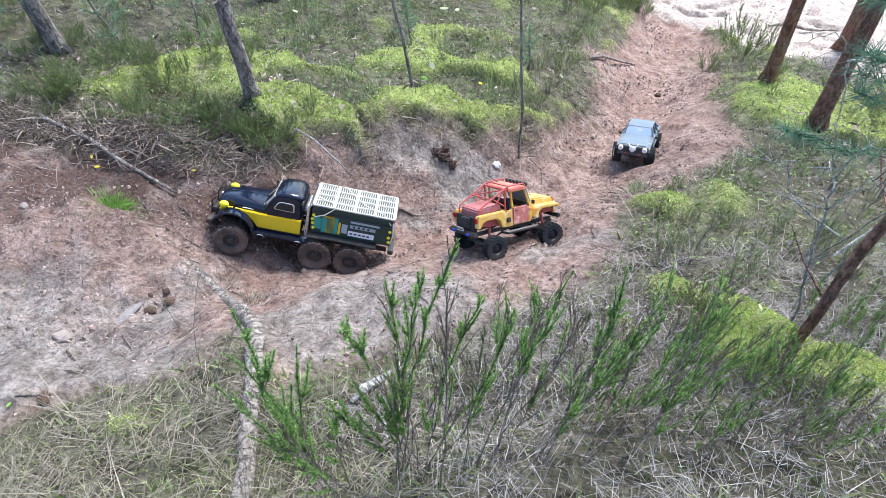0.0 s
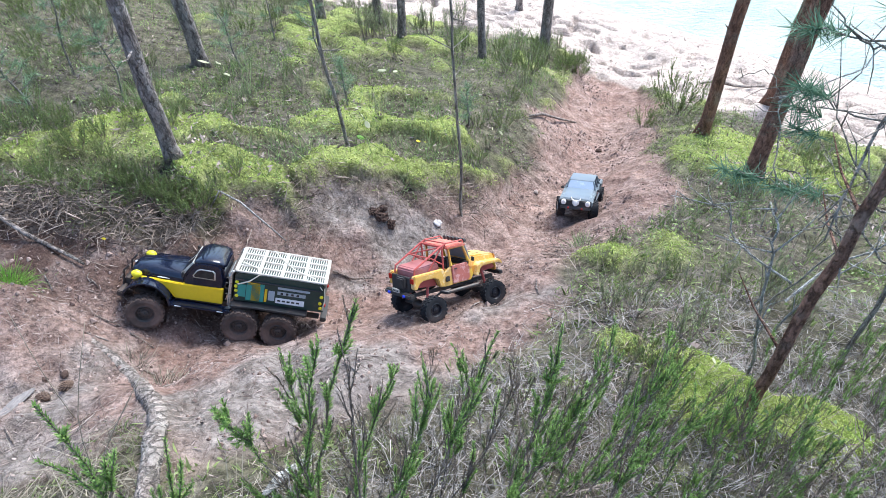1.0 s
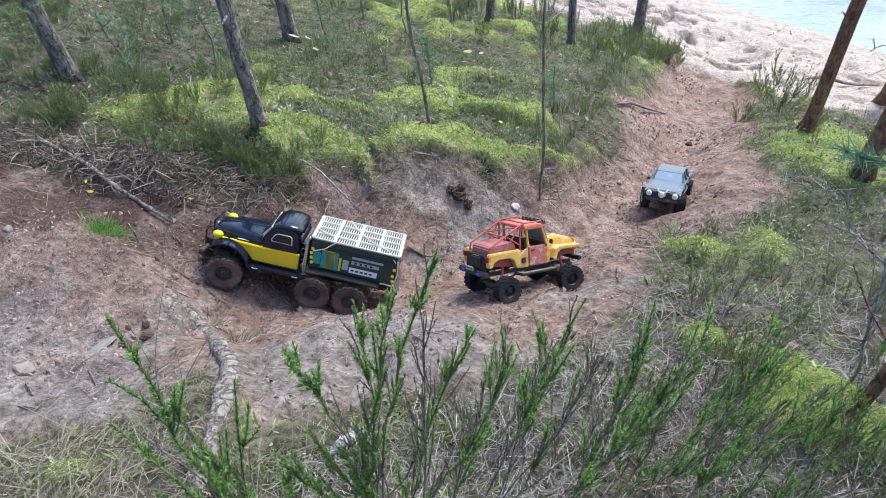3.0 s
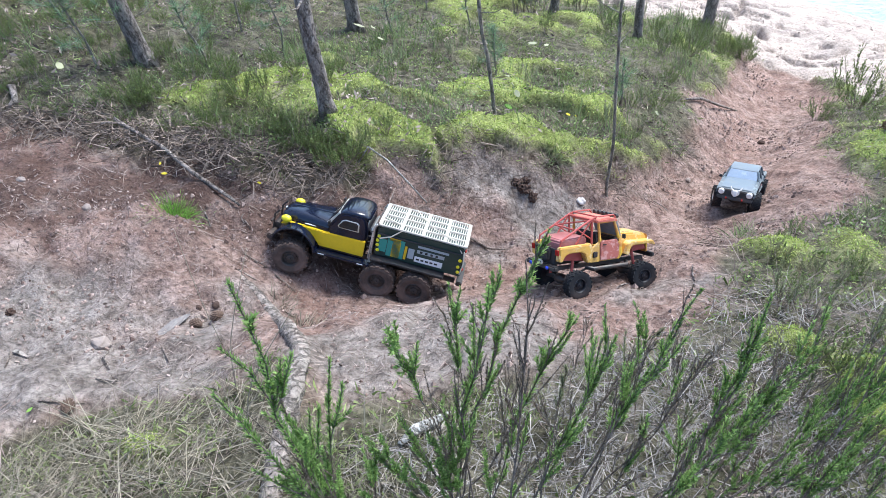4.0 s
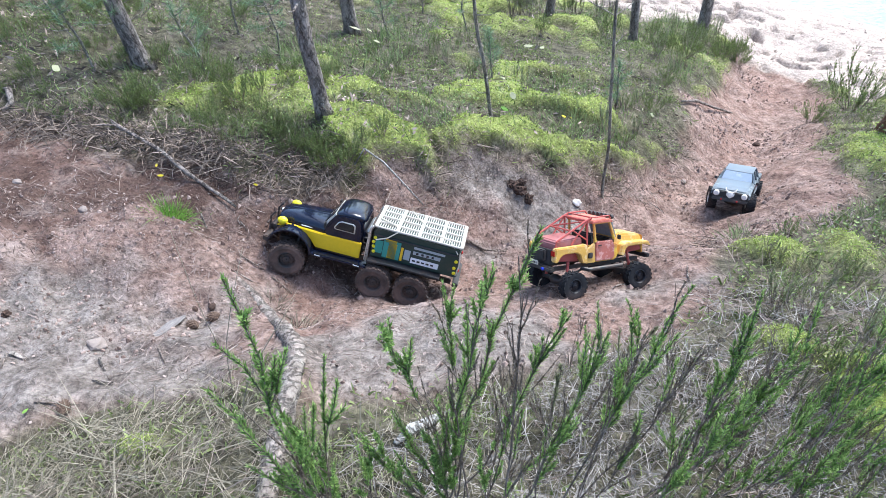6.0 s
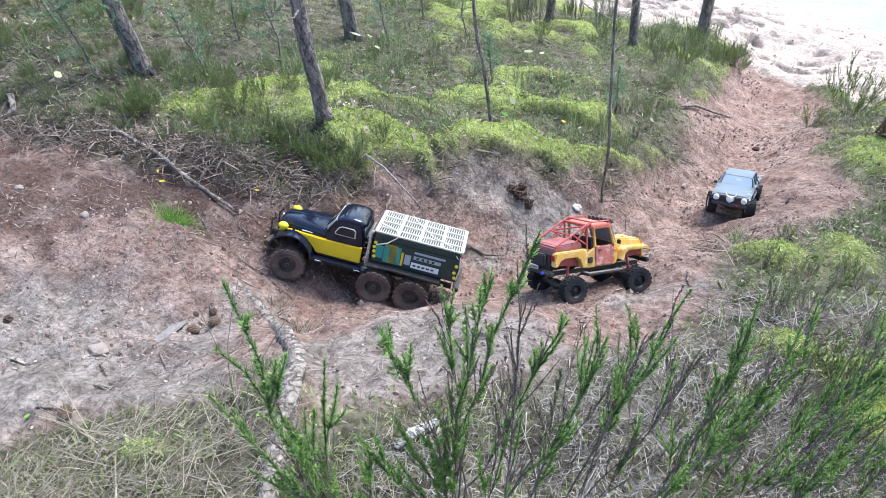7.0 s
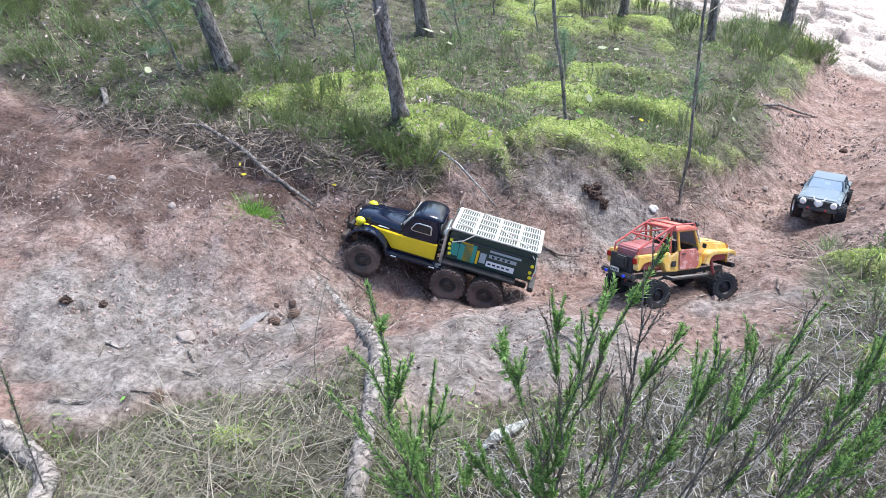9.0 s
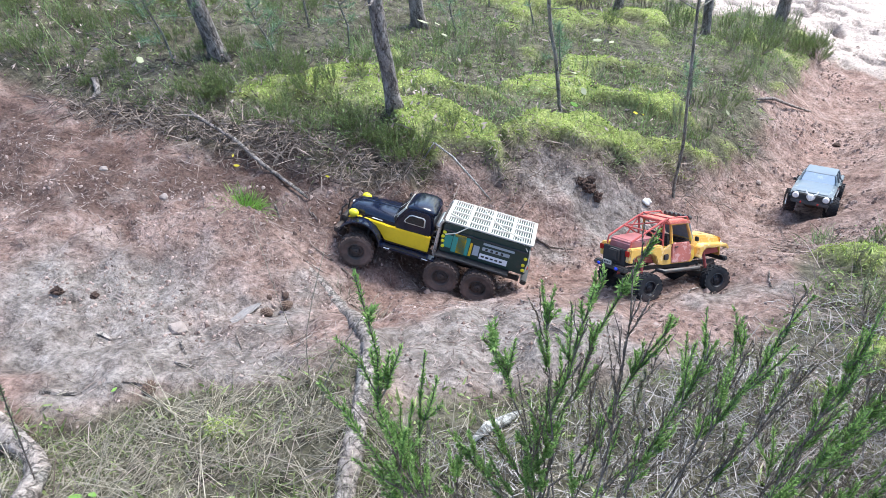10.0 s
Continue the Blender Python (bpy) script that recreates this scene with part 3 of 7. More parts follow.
def plant_near_heather():
    """Tall straggling heather at the edge of the bank, close to the viewer."""
    # the tallest plants, each with its foot and the tops of its stems
    for k, (x, y, live, label, tops) in enumerate((
            (-0.25, 0.37, 1.0, "tall heather with dense green shoots leaning over the bank", ((-0.266, 0.36, 1.05), (-0.346, 0.36, 0.88), (-0.33, 0.41, 0.80), (-0.276, 0.46, 0.80), (-0.30, 0.38, 0.70), (-0.25, 0.42, 0.62))),
            (-0.16, 0.42, 0.9, "bushy upright heather with bright green shoots", ((-0.205, 0.46, 0.838), (-0.155, 0.58, 0.783), (-0.081, 0.517, 0.886), (-0.21, 0.45, 0.70), (-0.12, 0.50, 0.72), (-0.25, 0.43, 0.64), (-0.17, 0.44, 0.66))),
            (-0.10, 0.42, 0.7, "straggling heather with green tips on bare brown twigs", ((-0.055, 0.52, 0.91), (-0.032, 0.55, 0.926), (0.003, 0.55, 0.779), (0.04, 0.60, 0.667), (-0.06, 0.50, 0.68), (0.0, 0.47, 0.62))),
            (-0.02, 0.42, 0.8, "leaning heather, half green and half bare brown twigs", ((0.106, 0.60, 0.686), (0.136, 0.563, 0.824), (0.106, 0.65, 0.575), (0.05, 0.55, 0.74), (0.17, 0.56, 0.70), (0.12, 0.52, 0.60))),
            (0.06, 0.41, 0.95, "broad heather bush with many olive-green shoots", ((0.238, 0.62, 0.753), (0.338, 0.66, 0.665), (0.23, 0.60, 0.636), (0.32, 0.60, 0.633), (0.27, 0.55, 0.60), (0.22, 0.52, 0.64))),
            (0.20, 0.43, 0.95, "broad heather bush growing beside yellow moss", ((0.45, 0.68, 0.62), (0.42, 0.62, 0.68), (0.38, 0.70, 0.55), (0.50, 0.66, 0.56), (0.40, 0.56, 0.60), (0.48, 0.58, 0.58))))):
        z = height(x, y)
        rg = np.random.default_rng(400 + k)
        feet = [(0.03 * rg.normal(), 0.025 * rg.normal(), -0.02) for _ in tops]
        ob = near_heather(label, near_heather_data(160 + k, feet, [(a - x, b - y, c - z) for a, b, c in tops], live), "shoot")
        ob.matrix_world = pose(x, y, z)
    # lower plants of four growths
    kinds = []
    for k, (stems, tall, spread, lean, live, mat, label) in enumerate((
            (5, 0.38, 0.10, (0.18, 0.10), 0.95, "shoot", "upright heather with green shoots on brown stems"),
            (6, 0.27, 0.12, (0.28, 0.15), 0.9, "shoot", "leaning heather, half green and half bare brown twigs"),
            (5, 0.23, 0.15, (0.20, 0.11), 0.5, "dull_shoot", "low leaning heather with bare grey twigs and few olive shoots"),
            (5, 0.16, 0.18, (0.16, 0.10), 0.0, "shoot", "dead brown heather twigs with withered leaves"))):
        rg = np.random.default_rng(140 + k)
        feet, tops = [], []
        for _ in range(stems):
            turn, out = rg.uniform(0, 2 * math.pi), spread * rg.uniform(0.2, 1.0)
            feet.append((math.cos(turn) * 0.2 * spread, math.sin(turn) * 0.2 * spread, -0.02))
            tops.append((math.cos(turn) * out + lean[0] * rg.uniform(0.5, 1.3), math.sin(turn) * out + lean[1] * rg.uniform(0.5, 1.3), tall * rg.uniform(0.65, 1.0)))
        kinds.append(near_heather(label, near_heather_data(150 + k, feet, tops, live), mat))
    spots = ((2, 0.0, 0.68, 10, 0.8), (2, 0.24, 0.78, -15, 0.7), (2, 0.14, 0.60, 30, 0.8), (2, 0.46, 0.78, 0, 0.7),
             (0, 0.50, 0.56, 10, 0.62), (0, 0.58, 0.66, -25, 0.5), (0, 0.70, 0.56, 25, 0.6), (1, 0.78, 0.48, 10, 0.8), (0, 0.92, 0.62, -10, 0.7), (1, 0.74, 0.76, 10, 0.6),
             (1, 0.60, 0.46, 0, 0.8), (1, 0.56, 0.68, -20, 0.6), (0, 0.92, 0.74, 10, 0.55), (0, 1.04, 0.78, 0, 0.6), (1, 0.96, 0.50, 0, 0.7), (0, 0.58, 0.48, -30, 0.65), (0, 0.72, 0.64, 30, 0.5), (1, 0.34, 0.58, 0, 0.75), (1, 0.60, 0.54, 20, 0.75), (0, 0.84, 0.54, -15, 0.6), (1, 0.36, 0.46, 10, 0.8), (0, 0.96, 0.70, 20, 0.55), (1, 0.20, 0.54, 5, 0.7), (1, 0.46, 0.66, -10, 0.65), (0, 0.44, 0.48, 15, 0.6), (1, 0.80, 0.68, 15, 0.6), (0, 1.08, 0.92, 20, 0.6), (0, 0.96, 0.86, -20, 0.5), (0, 1.18, 0.70, 0, 0.65), (1, 1.02, 0.80, 10, 0.6), (0, 0.88, 0.80, 40, 0.45), (0, 1.16, 0.86, -30, 0.6),
             (3, -0.10, 0.56, 0, 0.9), (3, 0.40, 0.64, 10, 1.0), (3, 0.64, 0.48, 20, 1.0), (3, 0.50, 0.74, -40, 0.9), (3, 0.06, 0.62, 60, 0.9), (3, 0.24, 0.66, 15, 1.0), (3, 0.32, 0.50, 100, 0.9), (2, 0.48, 0.46, 0, 0.9))
    first = set()
    for k, x, y, turn, size in spots:
        if k in first:
            copy_thing(kinds[k], standing(x, y, turn, size))
        else:
            first.add(k)
            kinds[k].matrix_world = standing(x, y, turn, size)


def plant_bank_shrubs():
    """Low heather and bilberry over the mossy ground, and drier heather beside the track."""
    rg = np.random.default_rng(5)
    kinds = []
    for k, (stems, tall, spread, shoots, mat, label) in enumerate((
            (16, 0.22, 0.15, 7, "shrub", "low dark green shrub growing out of moss"),
            (18, 0.16, 0.18, 7, "shrub", "low spreading green shrub growing out of moss"),
            (13, 0.30, 0.12, 6, "heath", "upright grey-green heather among moss"),
            (9, 0.34, 0.12, 6, "dull_shoot", "thin brownish heather beside the track"),
            (26, 0.24, 0.26, 8, "shrub", "dense dark green shrub on the bank above the track"))):
        kinds.append(heather("shrub", label, "shrub", heather_data(60 + k, stems, tall, spread, shoots, 0.0058 if k in (2, 3) else 0.0078, 0.0030 if k in (2, 3) else 0.0036, (0, 0), 0.85, 0.32), M[mat], "shrubs on the bank"))
    made, places = 0, []

    def put(k, x, y, size):
        places.append((math.hypot(x, y), k, standing(x, y, rg.uniform(0, 360), size)))

    for x, y, k, size in ((-1.0, 1.80, 4, 0.4), (-1.18, 1.79, 4, 0.42), (-1.42, 1.83, 4, 0.45), (-0.82, 1.84, 4, 0.4), (-0.72, 1.92, 4, 0.35), (-0.88, 1.88, 4, 0.45), (-1.06, 1.92, 4, 0.45), (-1.25, 1.88, 4, 0.45), (-1.75, 1.95, 4, 0.55), (-0.98, 1.84, 4, 0.58), (-0.80, 1.84, 4, 0.52), (-1.14, 1.88, 4, 0.6), (-0.66, 1.97, 0, 0.7), (-1.35, 1.98, 4, 0.7), (-1.6, 2.0, 1, 1.0), (1.30, 4.64, 4, 0.5),
                          (1.16, 4.45, 4, 0.5), (1.05, 4.8, 4, 0.55), (0.85, 4.7, 2, 0.5), (0.98, 4.35, 2, 0.5), (1.22, 4.6, 4, 0.55), (1.36, 4.72, 4, 0.45), (1.1, 4.6, 2, 0.5), (1.2, 4.85, 2, 0.5), (1.0, 4.6, 2, 0.5), (1.32, 4.55, 4, 0.5), (2.05, 2.5, 4, 1.0), (2.25, 2.8, 4, 1.0), (1.5, 3.5, 4, 0.9), (1.75, 3.6, 4, 1.0)):
        put(k, x, y, size)
    for k, (x, y) in enumerate(((0.30, 2.55), (0.38, 2.72), (0.46, 2.88), (0.50, 3.05), (0.52, 3.25), (0.42, 3.1), (0.60, 3.45), (0.66, 3.62), (0.74, 3.8), (0.80, 4.0), (0.62, 3.9), (0.88, 4.2), (0.34, 2.95), (0.20, 2.62))):
        put(2 if k % 3 else 4, x, y, 0.48 + 0.22 * (k * 0.618 % 1.0))
    for k, (x, y) in enumerate(((1.62, 3.30), (1.78, 3.40), (1.88, 3.22), (1.70, 3.12), (1.95, 3.05), (1.52, 3.05), (2.05, 2.75), (1.88, 2.62), (1.80, 2.45), (2.0, 2.3))):
        put(2 if k % 3 else 4, x + 0.07, y, 0.40 + 0.18 * (k * 0.618 % 1.0))
    for k in range(14):
        put(3, 0.60 + 0.5 * (k * 0.618 % 1.0), 1.12 + 0.36 * (k * 0.382 % 1.0), rg.uniform(0.35, 0.6))
    for k in range(60):
        put(4 if k % 3 else 0, rg.uniform(-3.3, -1.2), rg.uniform(1.95, 3.4), rg.uniform(0.5, 0.85))
    for k in range(10):
        put(4, -1.12 + 0.34 * (k * 0.618 % 1.0), 1.80 + 0.16 * (k * 0.382 % 1.0), 0.5 + 0.2 * (k * 0.27 % 1.0))
    tries = 0
    for _ in range(400):
        x, y = rg.uniform(-3.3, -0.75), rg.uniform(1.8, 3.0)
        clear = float(inside(np.array([x]), np.array([y]), BARE)[0])
        if made >= 70 or clear > -0.04 or clear < -0.75 or (x > -1.0 and y > 2.0):
            continue
        put(int(rg.choice([4, 4, 0, 1])), x, y, rg.uniform(0.35, 0.65))
        made += 1
    made = 0
    while made < 210 and tries < 6000:
        tries += 1
        if made < 60:
            x, y = rg.uniform(0.45, 2.3), rg.uniform(0.75, 3.3)
        else:
            x, y = rg.uniform(-3.4, 1.0), rg.uniform(1.7, 6.0)
        a = np.array([x]), np.array([y])
        clear = float(inside(*a, BARE)[0])
        if clear > -0.07 or float(inside(*a, SHORE)[0]) > -0.05:
            continue
        moss = float(zones(*a)[3][0])
        if y < 2.6 and -1.0 < x < 0.3 and moss > 0.5 or (rg.uniform() < 0.75 * moss):
            continue
        right = made < 60
        k = int(rg.choice([3, 3, 2, 0] if right and y < 2.2 else [0, 0, 1, 2, 2]))
        put(k, x, y, rg.uniform(0.45, 0.85) * (1.0 if y > 3 else 0.9))
        made += 1
    places.sort(key=lambda p: p[0])
    used, v, f, slots, start = set(), [], [], [], 0
    mats = [M["stem"], M["shrub"], M["heath"], M["dull_shoot"]]
    for n, (_, k, m) in enumerate(places):
        if n >= 280 and k in used:
            for ob in kinds[k].children:
                a = np.empty(len(ob.data.vertices) * 3)
                ob.data.vertices.foreach_get("co", a)
                v.append(a.reshape(-1, 3) @ np.array(m.to_3x3()).T + np.array(m.translation))
                f.extend([start + i for i in p.vertices] for p in ob.data.polygons)
                slots.extend([mats.index(ob.data.materials[0])] * len(ob.data.polygons))
                start += len(v[-1])
        elif k in used:
            copy_thing(kinds[k], m)
        else:
            used.add(k)
            kinds[k].matrix_world = m
    far = sheet("far_shrubs", np.concatenate(v), f, mats[0])
    for mat in mats[1:]:
        far.data.materials.append(mat)
    far.data.polygons.foreach_set("material_index", slots)
    tagged(far, "low heather and shrubs spread over the far terrace", "shrubs", kind="stuff")


def plant_seedlings():
    """Young pines and a twiggy bush that stand thinly on the mossy terrace."""
    rg = np.random.default_rng(77)
    for x, y, tall in ((-1.83, 2.42, 0.55), (-1.55, 2.40, 0.34), (-1.36, 2.75, 0.40), (-1.93, 2.22, 0.38), (-1.64, 2.95, 0.46), (-0.99, 3.48, 0.40), (-0.91, 4.1, 0.55), (-0.58, 3.85, 0.45), (-2.3, 2.6, 0.5), (-0.34, 2.95, 0.26), (0.29, 2.9, 0.28)):
        ob = thing("young_pine", "young pine seedling with soft blue-green needles among moss", "tree", pose(x, y, height(x, y)), "seedlings on the terrace")
        lean = rg.normal(size=2) * 0.12 * tall
        top = np.array([lean[0], lean[1], tall])
        sv, sf, tips, ways = [], [], [], []
        line = [np.array([0, 0, -0.02]), top * 0.35 + rg.normal(size=3) * 0.01, top * 0.7 + rg.normal(size=3) * 0.012, top]
        tube(line, (0.006, 0.005, 0.0035, 0.002), 6, sv, sf)
        tips.append(top)
        ways.append(np.array([0, 0, 1.0]))
        for _ in range(int(9 + 14 * tall)):
            u = rg.uniform(0.25, 0.95)
            turn = rg.uniform(0, 2 * math.pi)
            size = tall * rg.uniform(0.15, 0.34) * (1.25 - 0.7 * u)
            w = np.array([math.cos(turn), math.sin(turn), rg.uniform(0.2, 0.7)])
            q = top * u
            end = q + w * size
            tube([q, (q + end) / 2 - np.array([0, 0, 0.1 * size]), end], (0.0024, 0.002, 0.0012), 4, sv, sf, False)
            if rg.uniform() < 0.8:
                tips.append(end)
                ways.append(w / np.linalg.norm(w))
        sheet("trunk", sv, sf, M["grey_bark"], ob)
        nv, nf = [], []
        needles(np.array(tips), np.array(ways), rg, 46, 0.045, nv, nf)
        sheet("foliage", nv[0], nf[0], M["soft_needle"], ob)


def scatter(n, box, keep, seed):
    """Random places in a box of the plan, kept with the chance that keep(x, y) gives."""
    rg = np.random.default_rng(seed)
    x, y = rg.uniform(box[0], box[1], n), rg.uniform(box[2], box[3], n)
    ok = rg.uniform(size=n) < keep(x, y)
    x, y = x[ok], y[ok]
    return np.stack([x, y, ground(x, y)], 1), rg


def plant_carpets():
    # moss: short fronds that stand close together
    p, rg = scatter(520000, (-3.2, 2.6, 0.35, 5.6), lambda x, y: np.clip(zones(x, y)[3] * 1.2 - 0.12, 0, 1) * np.clip(1.5 - 0.25 * y, 0.25, 1) * (y > 1.25), 21)
    way = unit(rg.normal(size=(len(p), 3)) * 0.7 + np.array([0, 0, 0.8]))
    v, f = blades(p, way, rg.uniform(0.007, 0.016, len(p)), rg.uniform(0.0012, 0.0024, len(p)), rg.uniform(0, 0.5, len(p)), rg)
    p, rg = scatter(330000, (-1.1, 1.15, 0.35, 1.25), lambda x, y: np.clip(zones(x, y)[3] * 1.2 - 0.12, 0, 1), 28)
    way = unit(rg.normal(size=(len(p), 3)) * 0.8 + np.array([0, 0, 0.7]))
    near = blades(p, way, rg.uniform(0.005, 0.014, len(p)), rg.uniform(0.0004, 0.0011, len(p)), rg.uniform(0, 0.5, len(p)), rg)
    f = f + [[k + len(v) for k in q] for q in near[1]]
    v = np.concatenate([v, near[0]])
    tagged(sheet("moss", v, f, M["moss"]), "bright yellow-green moss carpet", "moss", kind="stuff")
    p, rg = scatter(230000, (-3.4, 2.8, 0.2, 5.8), lambda x, y: (1 - zones(x, y)[0]) * (1 - zones(x, y)[4]) * (1 - 0.75 * zones(x, y)[3]) * np.clip(0.35 + 0.5 * value_noise(x, y, 0.3, 31) + 0.6 * value_noise(x, y, 0.09, 36), 0, 1) * (1 - 0.7 * step(-1.1 - x, 0, 0.3)), 22)
    way = unit(rg.normal(size=(len(p), 3)) * 0.7 + np.array([0, 0, 0.9]))
    v, f = blades(p, way, rg.uniform(0.012, 0.042, len(p)), rg.uniform(0.0014, 0.0034, len(p)), rg.uniform(0, 0.7, len(p)), rg)
    tagged(sheet("undergrowth", v, f, M["moss_dull"]), "dull green moss and seedlings on the forest floor", "undergrowth", kind="stuff")
    # small round leaves of bilberry and seedlings
    p, rg = scatter(60000, (-3.2, 2.5, 0.6, 5.6), lambda x, y: (inside(x, y, BARE) < -0.04) * (inside(x, y, SHORE) < 0) * (y > 0.9 - 0.5 * (x > 0.5)) * np.clip(0.15 + 0.9 * value_noise(x, y, 0.28, 35), 0, 1) * np.clip(1.5 - 0.2 * y, 0.4, 1), 29)
    n = len(p)
    p[:, 2] += rg.uniform(0.01, 0.10, n)
    a = unit(rg.normal(size=(n, 3)) * np.array([1, 1, 0.6])) * rg.uniform(0.003, 0.008, n)[:, None]
    b = unit(np.cross(a, rg.normal(size=(n, 3)) * np.array([0.4, 0.4, 1]))) * rg.uniform(0.0025, 0.005, n)[:, None]
    v, f = quads(p, a, b)
    tagged(sheet("bilberry_leaves", v, f, M["berry"]), "small green bilberry leaves among moss", "bilberry", kind="stuff")
    # grass: green tufts on the terrace, dry straw at the top of the bank
    p, rg = scatter(45000, (-3.2, 2.4, 1.7, 5.6), lambda x, y: (inside(x, y, BARE) < -0.05) * (inside(x, y, SHORE) < 0) * (1 - 0.85 * zones(x, y)[3]) * np.clip(value_noise(x, y, 0.35, 32) * 1.1 + 0.7 * value_noise(x, y, 0.1, 37) - 0.15, 0, 1), 23)
    way = unit(rg.normal(size=(len(p), 3)) * 0.35 + np.array([0, 0, 1.0]))
    v, f = blades(p, way, rg.uniform(0.06, 0.2, len(p)), rg.uniform(0.0008, 0.002, len(p)), rg.uniform(0.05, 0.5, len(p)), rg)
    tagged(sheet("grass", v, f, M["grass"]), "thin green grass on the mossy terrace", "grass", kind="stuff")
    def dry(x, y):
        return step(-inside(x, y, BARE) + 0.10 * value_noise(x, y, 0.12, 33), -0.06, 0.1) * (1 - 0.92 * zones(x, y)[3])

    def under(x, y):
        return step(x + 0.15 * value_noise(x, y, 0.15, 38), -0.32, -0.12)

    p, rg = scatter(56000, (-1.9, 0.0, 0.1, 1.1), lambda x, y: dry(x, y) * (1 - under(x, y)) * np.clip(0.6 + 0.7 * value_noise(x, y, 0.09, 39), 0.1, 1), 24)
    way = unit(rg.normal(size=(len(p), 3)) * np.array([1, 1, 0.22]) + np.array([0, 0, 0.16]))
    p[:, 2] += rg.uniform(0, 0.02, len(p))
    v, f = blades(p, way, 0.012 + 0.07 * rg.uniform(size=len(p)) ** 1.6, rg.uniform(0.0003, 0.0009, len(p)), rg.uniform(0, 0.35, len(p)), rg)
    p, rg = scatter(2600, (-1.5, 0.1, 0.2, 1.0), lambda x, y: dry(x, y) * (1 - under(x, y)), 44)
    p[:, 2] += 0.01
    way = unit(rg.normal(size=(len(p), 3)) * np.array([1, 1, 0.2]) + np.array([0.2, 0.1, 0.28]))
    long = blades(p, way, rg.uniform(0.08, 0.20, len(p)), rg.uniform(0.0005, 0.0011, len(p)), rg.uniform(0.0, 0.25, len(p)), rg)
    f = f + [[k + len(v) for k in q] for q in long[1]]
    tagged(sheet("straw", np.concatenate([v, long[0]]), f, M["straw"]), "matted dry grass with long pale blades", "dry grass", kind="stuff")
    p, rg = scatter(34000, (-1.5, 0.2, 0.2, 0.9), lambda x, y: dry(x, y) * np.clip(1.6 * value_noise(x, y, 0.16, 46) + 0.5 * value_noise(x, y, 0.05, 47) + 0.05, 0, 1), 48)
    way = unit(rg.normal(size=(len(p), 3)) * 0.6 + np.array([0, 0, 0.7]))
    v, f = blades(p, way, rg.uniform(0.01, 0.045, len(p)), rg.uniform(0.0004, 0.0012, len(p)), rg.uniform(0, 0.5, len(p)), rg)
    tagged(sheet("low_greenery", v, f, M["moss_dull"]), "patches of green moss and seedlings in dry grass", "undergrowth", kind="stuff")
    p, rg = scatter(52000, (-0.5, 1.6, 0.1, 1.25), lambda x, y: dry(x, y) * under(x, y) * (0.35 + 0.65 * (y < 0.95)) * np.clip(0.7 + 0.6 * value_noise(x, y, 0.1, 40), 0.1, 1), 45)
    way = unit(rg.normal(size=(len(p), 3)) * np.array([1, 1, 0.3]) + np.array([0.3, 0.2, 0.2]))
    p[:, 2] += rg.uniform(0, 0.03, len(p))
    v, f = blades(p, way, 0.012 + 0.08 * rg.uniform(size=len(p)) ** 1.5, rg.uniform(0.0004, 0.0010, len(p)), rg.uniform(0, 0.3, len(p)), rg)
    tagged(sheet("dead_heather", v, f, M["grey_twig"]), "mat of grey dead heather twigs under the bushes", "dead twigs", kind="stuff")
    p, rg = scatter(50000, (-1.9, 2.6, 0.1, 2.4), lambda x, y: (inside(x, y, BARE) < 0) * np.clip(0.3 + value_noise(x, y, 0.25, 34), 0, 1) * (0.4 + 0.6 * (x > 0.2)) * (1 - 0.85 * zones(x, y)[3]), 25)
    way = unit(rg.normal(size=(len(p), 3)) * np.array([1, 1, 0.5]) + np.array([0, 0, 0.35]))
    v, f = blades(p, way, rg.uniform(0.03, 0.14, len(p)), rg.uniform(0.0004, 0.0012, len(p)), rg.uniform(0, 0.3, len(p)), rg)
    tagged(sheet("dead_twigs", v, f, M["litter"]), "dead heather twigs and brown needles under the bushes", "dead twigs", kind="stuff")


def lay_forest_litter():
    """Dead leaves, bark bits and fallen twigs between the plants of the terrace."""
    p, rg = scatter(30000, (-3.2, 2.4, 1.7, 4.6), lambda x, y: (inside(x, y, BARE) < 0.02) * (inside(x, y, SHORE) < 0) * np.clip(0.35 + 0.8 * value_noise(x, y, 0.22, 64), 0.05, 1) * np.clip(1.8 - 0.35 * y, 0.3, 1), 74)
    n = len(p)
    p[:, 2] += rg.uniform(0.004, 0.045, n)
    a = unit(rg.normal(size=(n, 3)) * np.array([1, 1, 0.5]))
    b = unit(np.cross(a, rg.normal(size=(n, 3))))
    long = 0.004 + 0.022 * rg.uniform(size=n) ** 2
    v, f = quads(p, a * long[:, None], b * rg.uniform(0.0012, 0.006, n)[:, None])
    tagged(sheet("forest_litter", v, f, M["litter"]), "dead leaves and twigs between the plants of the terrace", "litter", kind="stuff")


